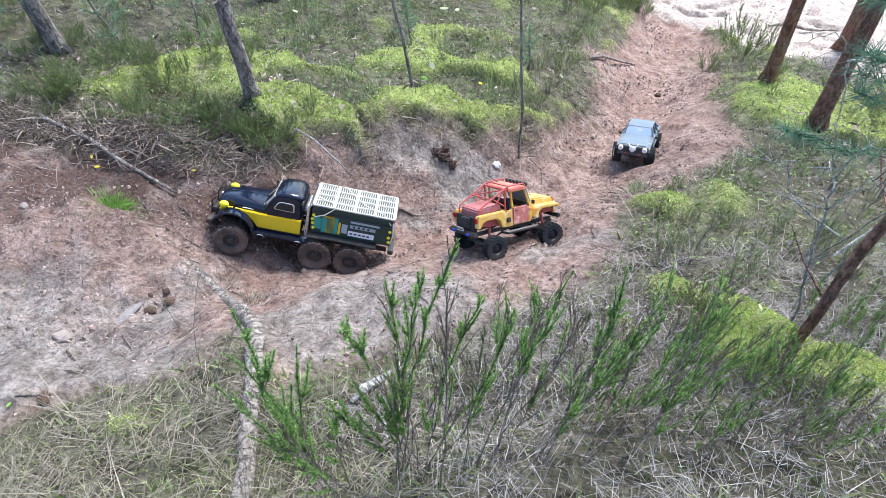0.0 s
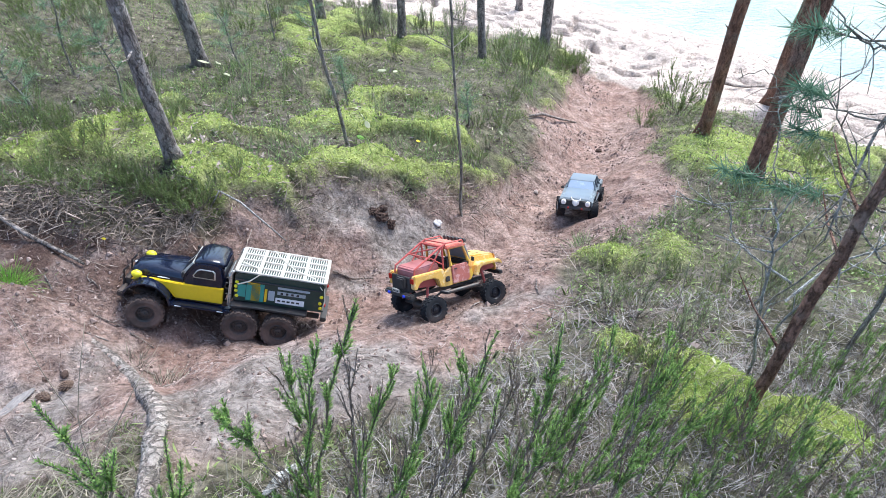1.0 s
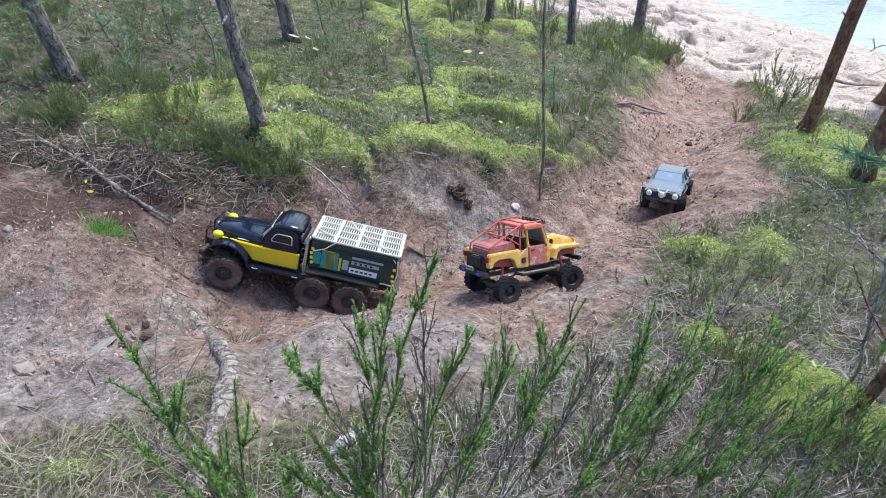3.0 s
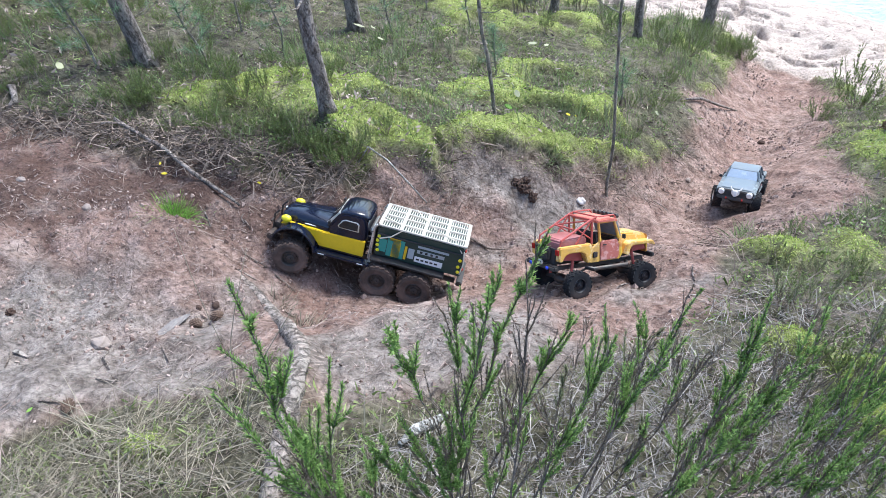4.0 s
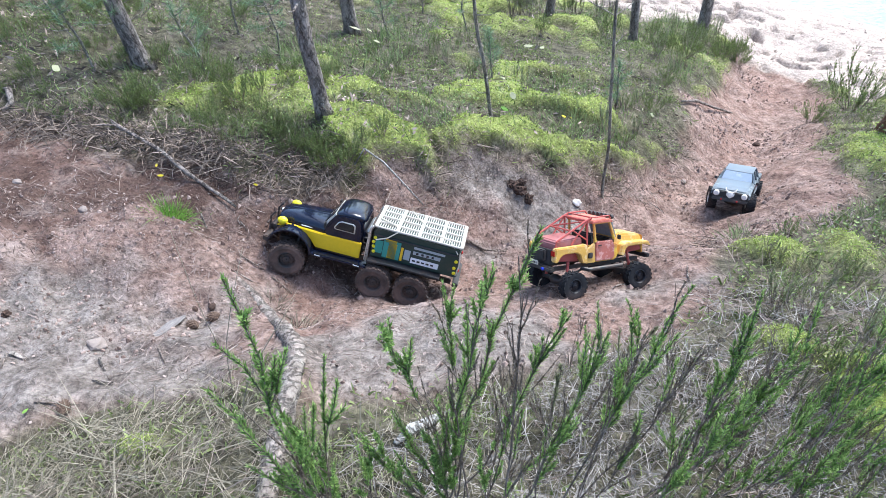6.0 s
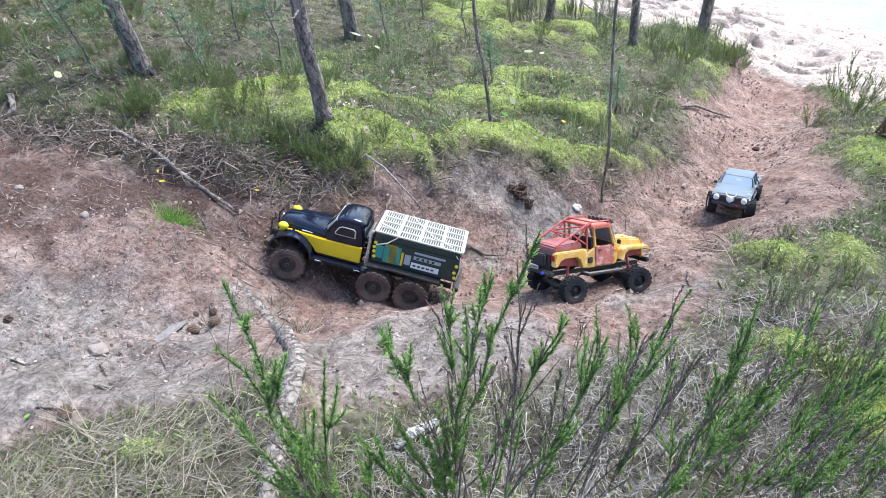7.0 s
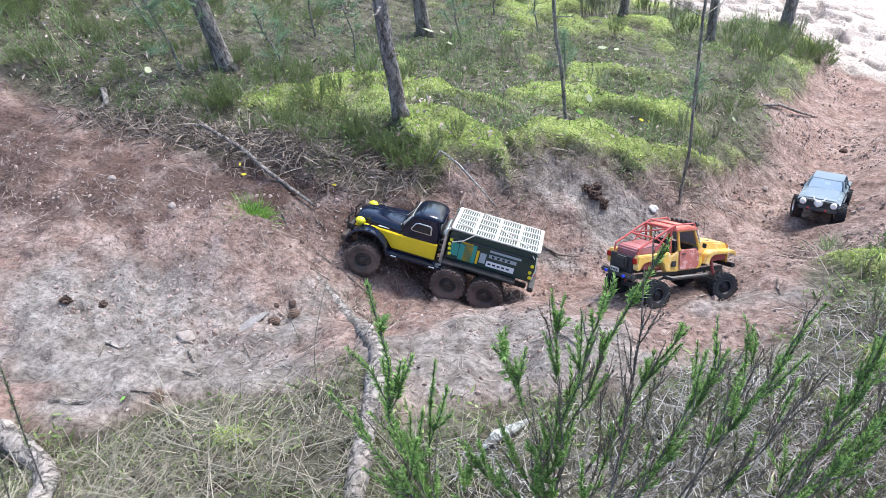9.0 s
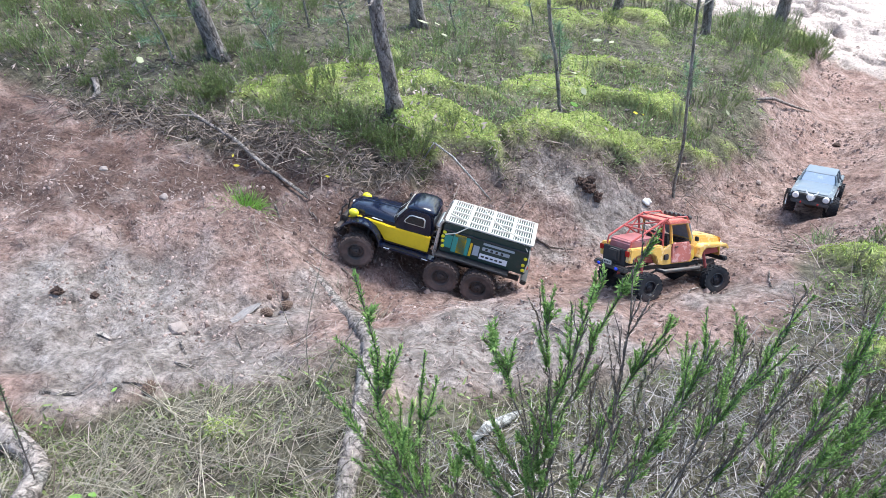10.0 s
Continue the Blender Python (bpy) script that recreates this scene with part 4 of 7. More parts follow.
def lay_chips():
    """Pale flakes of bark and dry leaf on the red earth of the track."""
    p, rg = scatter(15000, (-1.3, 1.8, 1.1, 4.7), lambda x, y: np.clip(zones(x, y)[0] * (1 - 0.7 * zones(x, y)[1]) * (0.4 + 0.8 * value_noise(x, y, 0.2, 63)), 0, 1) * np.clip(1.6 - 0.25 * y, 0.4, 1), 73)
    n = len(p)
    size = 0.002 + 0.0055 * rg.uniform(size=n) ** 2.5
    a = unit(rg.normal(size=(n, 3)) * np.array([1, 1, 0.3]))
    b = unit(np.cross(a, rg.normal(size=(n, 3)) * np.array([0.3, 0.3, 1])))
    p[:, 2] += size * 0.4
    v, f = quads(p, a * size[:, None], b * (size * rg.uniform(0.4, 0.9, n))[:, None])
    tagged(sheet("bark_chips", v, f, M["chip"]), "pale flakes of bark and dry leaf on the track", "litter", kind="stuff")


def lay_bank_debris():
    """Dead stems, rootlets and bark bits that hang over the worn edge of the bank, and wrack on the beach."""
    p, rg = scatter(60000, (-2.2, 0.7, 1.5, 3.0), lambda x, y: np.exp(-((inside(x, y, BARE) - 0.03) / 0.08) ** 2) * np.clip(0.55 + 0.7 * value_noise(x, y, 0.16, 61), 0, 1), 71)
    way = unit(rg.normal(size=(len(p), 3)) * np.array([1, 0.8, 0.35]) + np.array([0, -0.35, 0.1]))
    p[:, 2] += rg.uniform(0, 0.015, len(p))
    v, f = blades(p, way, rg.uniform(0.02, 0.11, len(p)), rg.uniform(0.0006, 0.0016, len(p)), rg.uniform(0, 0.4, len(p)), rg)
    tagged(sheet("bank_debris", v, f, M["dark_litter"]), "dead stems and rootlets along the worn edge of the bank", "debris", kind="stuff")
    p, rg = scatter(16000, (-2.3, -0.75, 1.6, 2.05), lambda x, y: np.exp(-((inside(x, y, BARE) + 0.05) / 0.11) ** 2) * np.clip(0.4 + 0.8 * value_noise(x, y, 0.14, 65), 0, 1), 75)
    way = unit(rg.normal(size=(len(p), 3)) * np.array([1, 0.8, 0.5]) + np.array([0, -0.3, 0.25]))
    p[:, 2] += rg.uniform(0, 0.04, len(p))
    v, f = blades(p, way, rg.uniform(0.02, 0.10, len(p)), rg.uniform(0.0008, 0.0022, len(p)), rg.uniform(0, 0.4, len(p)), rg)
    tagged(sheet("root_tangle", v, f, M["dark_litter"]), "tangle of dark rootlets and dead leaves under the bushes", "debris", kind="stuff")
    p, rg = scatter(5200, (-1.5, 5.5, 2.4, 7.2), lambda x, y: (inside(x, y, SHORE) > 0.05) * np.clip(0.25 + value_noise(x, y, 0.5, 62), 0.05, 1), 72)
    p = p[p[:, 2] > WATER + 0.02]
    n = len(p)
    turn = rg.uniform(0, 2 * math.pi, n)
    along = np.stack([np.cos(turn), np.sin(turn), 0.2 * rg.normal(size=n)], 1) * rg.uniform(0.006, 0.03, n)[:, None]
    across = np.stack([-np.sin(turn), np.cos(turn), 0.3 * rg.normal(size=n)], 1) * rg.uniform(0.003, 0.009, n)[:, None]
    p[:, 2] += 0.006
    v, f = quads(p, along, across)
    tagged(sheet("beach_wrack", v, f, M["litter"]), "small brown bits washed up on the sand", "wrack", kind="stuff")


def lay_litter():
    # fallen needles and stalks, flat on the bare earth
    def share(x, y):
        dirt, pale, dark_soil, moss, beach = zones(x, y)
        return np.clip(dirt * (0.55 + 0.8 * value_noise(x, y, 0.13, 41)) + 0.25 * (1 - dirt) * (1 - beach), 0, 1) * (1 - 0.8 * step(y + 0.4 * np.maximum(x, -1.0), 1.0, 1.5)) * np.clip(1.9 - 0.4 * y, 0.2, 1)

    p, rg = scatter(75000, (-2.8, 1.9, 0.25, 4.6), share, 26)
    n = len(p)
    turn = rg.uniform(0, 2 * math.pi, n)
    along = np.stack([np.cos(turn), np.sin(turn), np.zeros(n)], 1) * 0.5 * rg.uniform(0.010, 0.048, n)[:, None]
    ends = [ground(p[:, 0] + s * along[:, 0], p[:, 1] + s * along[:, 1]) for s in (-1, 1)]
    along[:, 2] = (ends[1] - ends[0]) / 2 + rg.normal(size=n) * 0.004
    p[:, 2] = (ends[0] + ends[1]) / 2 + rg.uniform(0.001, 0.006, n)
    across = np.stack([-np.sin(turn), np.cos(turn), rg.normal(size=n) * 0.4], 1) * rg.uniform(0.0005, 0.0014, n)[:, None]
    v, f = quads(p, along, across)
    tagged(sheet("needle_litter", v, f, M["litter"]), "fallen pine needles and stalks on the bare earth", "litter", kind="stuff")
    # crumbs and clods of earth
    p, rg = scatter(60000, (-2.6, 1.9, 0.45, 4.6), lambda x, y: np.clip(zones(x, y)[0] * (0.3 + 1.0 * value_noise(x, y, 0.2, 42)), 0, 1) * np.clip(1.9 - 0.4 * y, 0.2, 1), 27)
    lump, _ = scatter(16000, (-1.6, 1.9, 1.3, 4.6), lambda x, y: np.clip(zones(x, y)[0] * (value_noise(x, y, 0.22, 43) + 0.4 * value_noise(x, y, 0.07, 49) - 0.05), 0, 1), 30)
    p = np.concatenate([p, lump])
    n = len(p)
    size = 0.002 + 0.0065 * rg.uniform(size=n) ** 3
    size[-len(lump):] = 0.004 + 0.010 * rg.uniform(size=len(lump)) ** 2
    corner = np.array([(1, 0, 0), (-1, 0, 0), (0, 1, 0), (0, -1, 0), (0, 0, 1), (0, 0, -1)], float)
    v = (p[:, None] + corner * size[:, None, None] * rg.uniform(0.55, 1.3, (n, 6, 1)) + np.array([0, 0, 1]) * size[:, None, None] * 0.25).reshape(-1, 3)
    tri = np.array([(0, 2, 4), (2, 1, 4), (1, 3, 4), (3, 0, 4), (2, 0, 5), (1, 2, 5), (3, 1, 5), (0, 3, 5)])
    tagged(sheet("clods", v, (np.arange(n)[:, None, None] * 6 + tri).reshape(-1, 3), M["clod"]), "crumbs and clods of reddish earth", "earth clods", kind="stuff")


def needles(tips, ways, rg, count, length, verts, faces):
    """Adds tufts of long pine needles at the tips of twigs."""
    n = len(tips) * count
    base = np.repeat(tips, count, 0) - np.repeat(ways, count, 0) * rg.uniform(0, 0.07, n)[:, None]
    way = unit(np.repeat(ways, count, 0) * 0.55 + unit(rg.normal(size=(n, 3))) * 0.85)
    long = length * rg.uniform(0.7, 1.1, n)
    side = unit(np.cross(way, rg.normal(size=(n, 3)))) * 0.0011
    v = np.stack([base - side, base + side, base + way * long[:, None]], 1).reshape(-1, 3)
    faces.append(np.arange(len(v)).reshape(-1, 3) + sum(len(q) for q in verts))
    verts.append(v)


def pine(x, y, radius, tall, lean, bark, seed, label, limbs=8, low=0.45, tufts=9, stubs=6, sink=0.03):
    """A pine with a tapered, slightly crooked trunk, dead stubs, limbs and a thin crown of needle tufts."""
    rg = np.random.default_rng(seed)
    ob = thing("pine_tree", label, "tree", pose(x, y, height(x, y) - sink), "pines on the bank")
    n = 26
    hs = np.linspace(0, 1, n) ** 1.35 * tall
    bend = np.cumsum(rg.normal(size=(n, 2)) * 0.0018 * np.sqrt(tall), 0)
    line = [(lean[0] * h + bend[k][0], lean[1] * h + bend[k][1], h) for k, h in enumerate(hs)]
    rad = [radius * (1 - 0.82 * h / tall) + 0.45 * radius * math.exp(-h / (1.3 * radius)) for h in hs]
    v, f = [], []
    tube(line, rad, 14, v, f)
    v = [(a + 0.05 * radius * math.sin(9 * c + 5 * a), b + 0.05 * radius * math.sin(7 * c + 3), c) for a, b, c in v]
    sheet("trunk", v, f, bark, ob, True)

    def on(h):
        k = min(int(np.searchsorted(hs, h)), n - 1)
        return np.array(line[k]), rad[k]

    for k in range(stubs):
        p, r = on(tall * rg.uniform(0.05, 0.4))
        a = rg.uniform(0, 2 * math.pi)
        d = np.array([math.cos(a), math.sin(a), rg.uniform(0.0, 0.5)])
        size = rg.uniform(0.03, 0.16) + r
        v, f = [], []
        tube([p, p + d * size * 0.6, p + d * size + np.array([0, 0, 0.02])], (0.12 * radius + 0.002, 0.09 * radius + 0.001, 0.001), 5, v, f)
        sheet("dead_branch", v, f, bark, ob)
    nv, nf = [], []
    for k in range(limbs):
        bv, bf = [], []
        h = tall * (low + (0.97 - low) * (k + rg.uniform(0, 0.8)) / limbs)
        p, r = on(h)
        a = rg.uniform(0, 2 * math.pi)
        size = (0.16 * tall + 0.15) * (1.15 - 0.8 * h / tall)
        d = np.array([math.cos(a), math.sin(a), 0.25])
        limb = [p, p + d * size * 0.35, p + d * size * 0.7 + np.array([0, 0, -0.03 * size]), p + d * size + np.array([0, 0, 0.1 * size])]
        tube(limb, (0.3 * r + 0.004, 0.22 * r + 0.003, 0.14 * r + 0.002, 0.002), 5, bv, bf)
        tips, ways = [], []
        for _ in range(tufts):
            t = rg.uniform(0.35, 1.0)
            w = d + rg.normal(size=3) * 0.55 + np.array([0, 0, 0.25])
            w /= np.linalg.norm(w)
            q = p + d * size * t
            e = q + w * size * rg.uniform(0.12, 0.32)
            tube([q, e], (0.004, 0.002), 3, bv, bf, False)
            tips.append(e)
            ways.append(w)
        sheet("limb", bv, bf, bark, ob)
        needles(np.array(tips), np.array(ways), rg, 26, 0.065 if tall < 4 else 0.1, nv, nf)
    if nv:
        sheet("crown", np.concatenate(nv), np.concatenate(nf), M["needle"], ob)
    return ob


def plant_trees():
    grey, red, thin = M["pine"], M["red_pine"], M["grey_bark"]
    for x, y, r, tall, lean, bark, label, stubs in (
            (-0.885, 2.03, 0.028, 5.5, (0.05, 0.0), grey, "slender pine with scaly grey bark on the mossy bank", 5),
            (-1.22, 3.48, 0.040, 7.0, (0.03, 0.0), grey, "grey-barked pine standing behind the mossy bank", 5),
            (1.65, 3.03, 0.035, 8.0, (0.0, 0.0), red, "straight pine with reddish bark beside the track", 4),
            (1.62, 2.36, 0.040, 8.0, (0.03, 0.0), red, "thick leaning pine with brown bark near the beach", 5),
            (2.55, 3.9, 0.042, 8.0, (0.03, 0.0), red, "brown-barked pine at the edge of the beach", 3),
            (-0.08, 4.45, 0.031, 6.0, (0.05, 0.0), grey, "dark pine trunk at the foot of the slope", 3),
            (0.52, 4.40, 0.030, 6.0, (0.01, 0.0), grey, "slim pine at the foot of the slope", 3),
            (1.06, 4.80, 0.042, 7.0, (0.04, 0.0), grey, "pine at the edge of the sand", 3),
            (-0.25, 4.9, 0.034, 6.0, (0.0, 0.0), grey, "slim pine by the far sand", 3),
            (-0.70, 4.85, 0.034, 6.0, (0.02, 0.0), grey, "slim pine by the far sand", 3),
            (1.08, 6.2, 0.034, 6.0, (0.0, 0.0), grey, "slim pine standing on the sand", 2),
            (-1.80, 2.36, 0.036, 5.0, (-0.02, 0.0), grey, "young grey pine among shrubs", 6),
            (-2.6, 4.4, 0.040, 6.0, (0.0, 0.0), grey, "grey-barked pine in the wood", 4),
            (-3.4, 3.2, 0.040, 7.0, (0.0, 0.0), grey, "grey-barked pine in the wood", 4)):
        young = "young" in label
        pine(x, y, r, tall, lean, bark, int(100 + 37 * (x + 5) + 11 * y), label, limbs=15 if young else 11, low=0.09 if young else 0.45, tufts=9, stubs=stubs)
    pine(-0.29, 2.42, 0.0085, 2.8, (-0.06, 0.05), thin, 301, "thin bare sapling on the mossy bank", limbs=4, low=0.6, tufts=4, stubs=9)
    pine(0.20, 2.19, 0.0068, 2.9, (-0.015, 0.03), thin, 302, "thin straight sapling above the track", limbs=4, low=0.65, tufts=4, stubs=9)
    pine(0.715, 0.735, 0.0125, 2.6, (0.09, 0.05), M["red_pine"], 303, "young leaning pine close to the top of the bank", limbs=5, low=0.62, tufts=6, stubs=4)


plant_trees()
plant_near_heather()
plant_bank_shrubs()
plant_seedlings()
plant_carpets()
lay_bank_debris()
lay_forest_litter()
lay_chips()
lay_litter()


# ---- model vehicles ----
MUD = (0.17, 0.105, 0.082)
M.update(
    black_paint=plain("gloss_black_paint", (0.006, 0.009, 0.022), 0.10, 0.0, MUD, 0.10),
    yellow_paint=plain("yellow_paint", (0.74, 0.50, 0.015), 0.3, 0.0, MUD, 0.15),
    green_box=plain("dark_green_paint", (0.012, 0.035, 0.028), 0.4, 0.0, MUD, 0.22),
    teal=plain("teal_print", (0.04, 0.26, 0.21), 0.4, 0.0, MUD, 0.04),
    amber=plain("amber_print", (0.72, 0.46, 0.02), 0.4, 0.0, MUD, 0.04),
    cream=plain("cream_plastic", (0.47, 0.45, 0.40), 0.55, 0.0, (0.24, 0.19, 0.15), 0.5),
    white_print=plain("white_print", (0.72, 0.72, 0.72), 0.5, 0.0, MUD, 0.12),
    grey_print=plain("grey_print", (0.34, 0.38, 0.40), 0.5, 0.0, MUD, 0.15),
    rubber=plain("muddy_rubber", (0.06, 0.046, 0.04), 0.9, 0.0, (0.20, 0.135, 0.11), 0.75, 0.2),
    clean_rubber=plain("black_rubber", (0.02, 0.021, 0.024), 0.8, 0.0, MUD, 0.28, 0.2),
    rim_dark=plain("dark_rim", (0.05, 0.045, 0.042), 0.6, 0.2, MUD, 0.6),
    rim_black=plain("black_rim", (0.014, 0.015, 0.02), 0.4, 0.1, MUD, 0.2),
    silver=plain("silver_metal", (0.62, 0.62, 0.61), 0.32, 0.85, MUD, 0.2),
    steel=plain("dark_steel", (0.06, 0.058, 0.056), 0.5, 0.6, MUD, 0.45),
    dark=plain("black_plastic", (0.02, 0.02, 0.021), 0.6, 0.0, MUD, 0.3),
    lamp_yellow=plain("yellow_lamp", (0.78, 0.68, 0.02), 0.3, 0.0, MUD, 0.08),
    orange=plain("faded_orange_paint", (0.58, 0.27, 0.05), 0.5, 0.0, MUD, 0.4, worn=(0.66, 0.46, 0.05)),
    hood_yellow=plain("worn_yellow_paint", (0.64, 0.37, 0.07), 0.5, 0.0, (0.36, 0.22, 0.12), 0.5, worn=(0.70, 0.52, 0.26)),
    door_red=plain("faded_red_paint", (0.44, 0.13, 0.10), 0.55, 0.0, (0.30, 0.13, 0.10), 0.3, worn=(0.60, 0.34, 0.30)),
    roof_red=plain("sun_bleached_red_paint", (0.55, 0.125, 0.09), 0.55, 0.0, (0.42, 0.18, 0.14), 0.3, worn=(0.62, 0.26, 0.17)),
    bed_red=plain("dull_red_cover", (0.34, 0.105, 0.10), 0.5, 0.0, (0.42, 0.26, 0.26), 0.45),
    cage_red=plain("red_tube", (0.42, 0.075, 0.062), 0.45, 0.0, MUD, 0.2),
    cloth=plain("grey_cloth", (0.20, 0.22, 0.25), 0.85, 0.0, (0.40, 0.42, 0.45), 0.5),
    grey_paint=plain("worn_grey_paint", (0.075, 0.10, 0.12), 0.45, 0.0, (0.20, 0.18, 0.165), 0.4, worn=(0.18, 0.22, 0.24)),
    hood_grey=plain("pale_grey_paint", (0.10, 0.135, 0.17), 0.42, 0.0, (0.24, 0.23, 0.21), 0.35),
    bone=plain("white_ornament", (0.72, 0.68, 0.63), 0.55, 0.0, (0.35, 0.24, 0.2), 0.3),
    lens=plain("milky_lens", (0.78, 0.74, 0.70), 0.25, 0.0, MUD, 0.12),
    blue_lens=plain("blue_lens", (0.02, 0.05, 0.55), 0.2, 0.0, MUD, 0.1),
    tail_red=plain("red_lens", (0.35, 0.02, 0.015), 0.25, 0.0, MUD, 0.15),
    cord=plain("cream_cord", (0.62, 0.57, 0.47), 0.8, 0.0, MUD, 0.2),
    glass=plain("dark_glass", (0.012, 0.014, 0.016), 0.06, 0.0, MUD, 0.1),
    # Pale blue base colour stands in for reflections on the windscreen.
    painted_reflection_glass=plain("painted_reflection_glass", (0.30, 0.36, 0.44), 0.18, 0.0, (0.5, 0.5, 0.52), 0.3),
)


def solid(name, bm, material, parent, label="", crease=32):
    """A part with smooth faces and crisp edges."""
    for face in bm.faces:
        face.smooth = True
    bmesh.ops.recalc_face_normals(bm, faces=bm.faces)
    ob = part(name, bm, material, parent, label)
    ob.data.set_sharp_from_angle(angle=radians(crease))
    return ob


def bevelled(bm, offset, segments=2):
    if offset:
        bmesh.ops.bevel(bm, geom=list(bm.edges), offset=offset, segments=segments, affect="EDGES", clamp_overlap=True)
    return bm


def block(x0, x1, y0, y1, z0, z1, bevel=0.0015):
    bm = bmesh.new()
    bmesh.ops.create_cube(bm, size=1, matrix=Matrix.Translation(((x0 + x1) / 2, (y0 + y1) / 2, (z0 + z1) / 2)) @ Matrix.Diagonal((abs(x1 - x0), abs(y1 - y0), abs(z1 - z0), 1)))
    return bevelled(bm, bevel)


def slab(points, y0, y1, bevel=0.0015, slim=None, segments=2):
    """A side outline of (x, z) drawn out from y0 to y1; slim(x, z) narrows it."""
    bm = bmesh.new()
    slim = slim or (lambda x, z: 1.0)
    rings = [[bm.verts.new((x, y * slim(x, z), z)) for x, z in points] for y in (y0, y1)]
    bm.faces.new(rings[0])
    bm.faces.new(rings[1][::-1])
    n = len(points)
    for k in range(n):
        bm.faces.new((rings[0][k], rings[1][k], rings[1][(k + 1) % n], rings[0][(k + 1) % n]))
    bmesh.ops.recalc_face_normals(bm, faces=bm.faces)
    return bevelled(bm, bevel, segments)


def rod(points, radius, sides=8):
    v, f = [], []
    tube(points, [radius] * len(points) if isinstance(radius, float) else radius, sides, v, f)
    return from_lists(v, f)


def from_lists(v, f):
    bm = bmesh.new()
    made = [bm.verts.new(p) for p in v]
    for face in f:
        bm.faces.new([made[k] for k in face])
    return bm


def lathe(profile, centre, segments=28, way="y", capped=True):
    """Turns a profile of (radius, offset) about an axis through the centre."""
    v, f = [], []
    for r, o in profile:
        for s in range(segments):
            a = 2 * math.pi * s / segments
            c, d = r * math.cos(a), r * math.sin(a)
            p = (c, o, d) if way == "y" else (o, c, d) if way == "x" else (c, d, o)
            v.append(tuple(p[k] + centre[k] for k in range(3)))
    for k in range(len(profile) - 1):
        for s in range(segments):
            a, b = k * segments + s, k * segments + (s + 1) % segments
            f.append((a, b, b + segments, a + segments))
    if capped:
        f.append(tuple(range(segments)))
        f.append(tuple(range(len(v) - 1, len(v) - 1 - segments, -1)))
    return from_lists(v, f)


def ball(centre, size, segments=14):
    bm = bmesh.new()
    bmesh.ops.create_uvsphere(bm, u_segments=segments, v_segments=segments // 2 + 1, radius=1, matrix=Matrix.Translation(centre) @ Matrix.Diagonal((*size, 1)))
    return bm


def arch(cx, cz, inner, outer, a0, a1, y0, y1, bevel=0.0012, n=12):
    """A mudguard: a curved band over a wheel."""
    pts = [(cx + outer * math.cos(radians(a0 + (a1 - a0) * k / n)), cz + outer * math.sin(radians(a0 + (a1 - a0) * k / n))) for k in range(n + 1)]
    pts += [(cx + inner * math.cos(radians(a1 + (a0 - a1) * k / n)), cz + inner * math.sin(radians(a1 + (a0 - a1) * k / n))) for k in range(n + 1)]
    return slab(pts, y0, y1, bevel, segments=1)


def wheel_meshes(r, w, rim, tyre_mat, rim_mat, holes):
    """Meshes of a knobbly tyre and a dished rim, with their outer side towards +y."""
    h = w / 2
    bm = lathe([(rim, -h * 0.8), (r * 0.80, -h), (r * 0.93, -h * 0.92), (r * 0.955, -h * 0.5), (r * 0.955, h * 0.5), (r * 0.93, h * 0.92), (r * 0.80, h), (rim, h * 0.8)], (0, 0, 0), 32, capped=False)
    for row, (y0, y1, off) in enumerate(((-0.98, -0.52, 0), (-0.42, 0.0, 0.5), (0.0, 0.42, 0), (0.52, 0.98, 0.5))):
        for k in range(19):
            a = 2 * math.pi * (k + off) / 19
            bmesh.ops.create_cube(bm, size=1, matrix=Matrix.Rotation(-a, 4, "Y") @ Matrix.Translation((r * 0.965, h * (y0 + y1) / 2, 0)) @ Matrix.Rotation(0.3 if row % 2 else -0.3, 4, "X")
                                  @ Matrix.Diagonal((r * 0.07, h * (y1 - y0), r * 0.19, 1)))
    for face in bm.faces:
        face.smooth = True
    tyre = bpy.data.meshes.new("tyre")
    bm.to_mesh(tyre)
    tyre.materials.append(tyre_mat)
    tyre.set_sharp_from_angle(angle=radians(30))
    bm = lathe([(rim * 1.02, -h * 0.7), (rim * 1.04, h * 0.78), (rim * 0.96, h * 0.84), (rim * 0.88, h * 0.74), (rim * 0.80, h * 0.3), (rim * 0.42, h * 0.42), (rim * 0.36, h * 0.66), (rim * 0.16, h * 0.7)], (0, 0, 0), 28)
    for k in range(holes):
        a = 2 * math.pi * k / holes
        bmesh.ops.create_cone(bm, cap_ends=True, segments=8, radius1=rim * 0.13, radius2=rim * 0.10, depth=h * 0.18,
                              matrix=Matrix.Translation((rim * 0.6 * math.cos(a), h * 0.42, rim * 0.6 * math.sin(a))) @ Matrix.Rotation(math.pi / 2, 4, "X"))
    bmesh.ops.create_cone(bm, cap_ends=True, segments=6, radius1=rim * 0.12, radius2=rim * 0.1, depth=h * 0.3, matrix=Matrix.Translation((0, h * 0.8, 0)) @ Matrix.Rotation(math.pi / 2, 4, "X"))
    for face in bm.faces:
        face.smooth = True
    rim_mesh = bpy.data.meshes.new("wheel")
    bm.to_mesh(rim_mesh)
    rim_mesh.materials.append(rim_mat)
    rim_mesh.set_sharp_from_angle(angle=radians(30))
    return tyre, rim_mesh


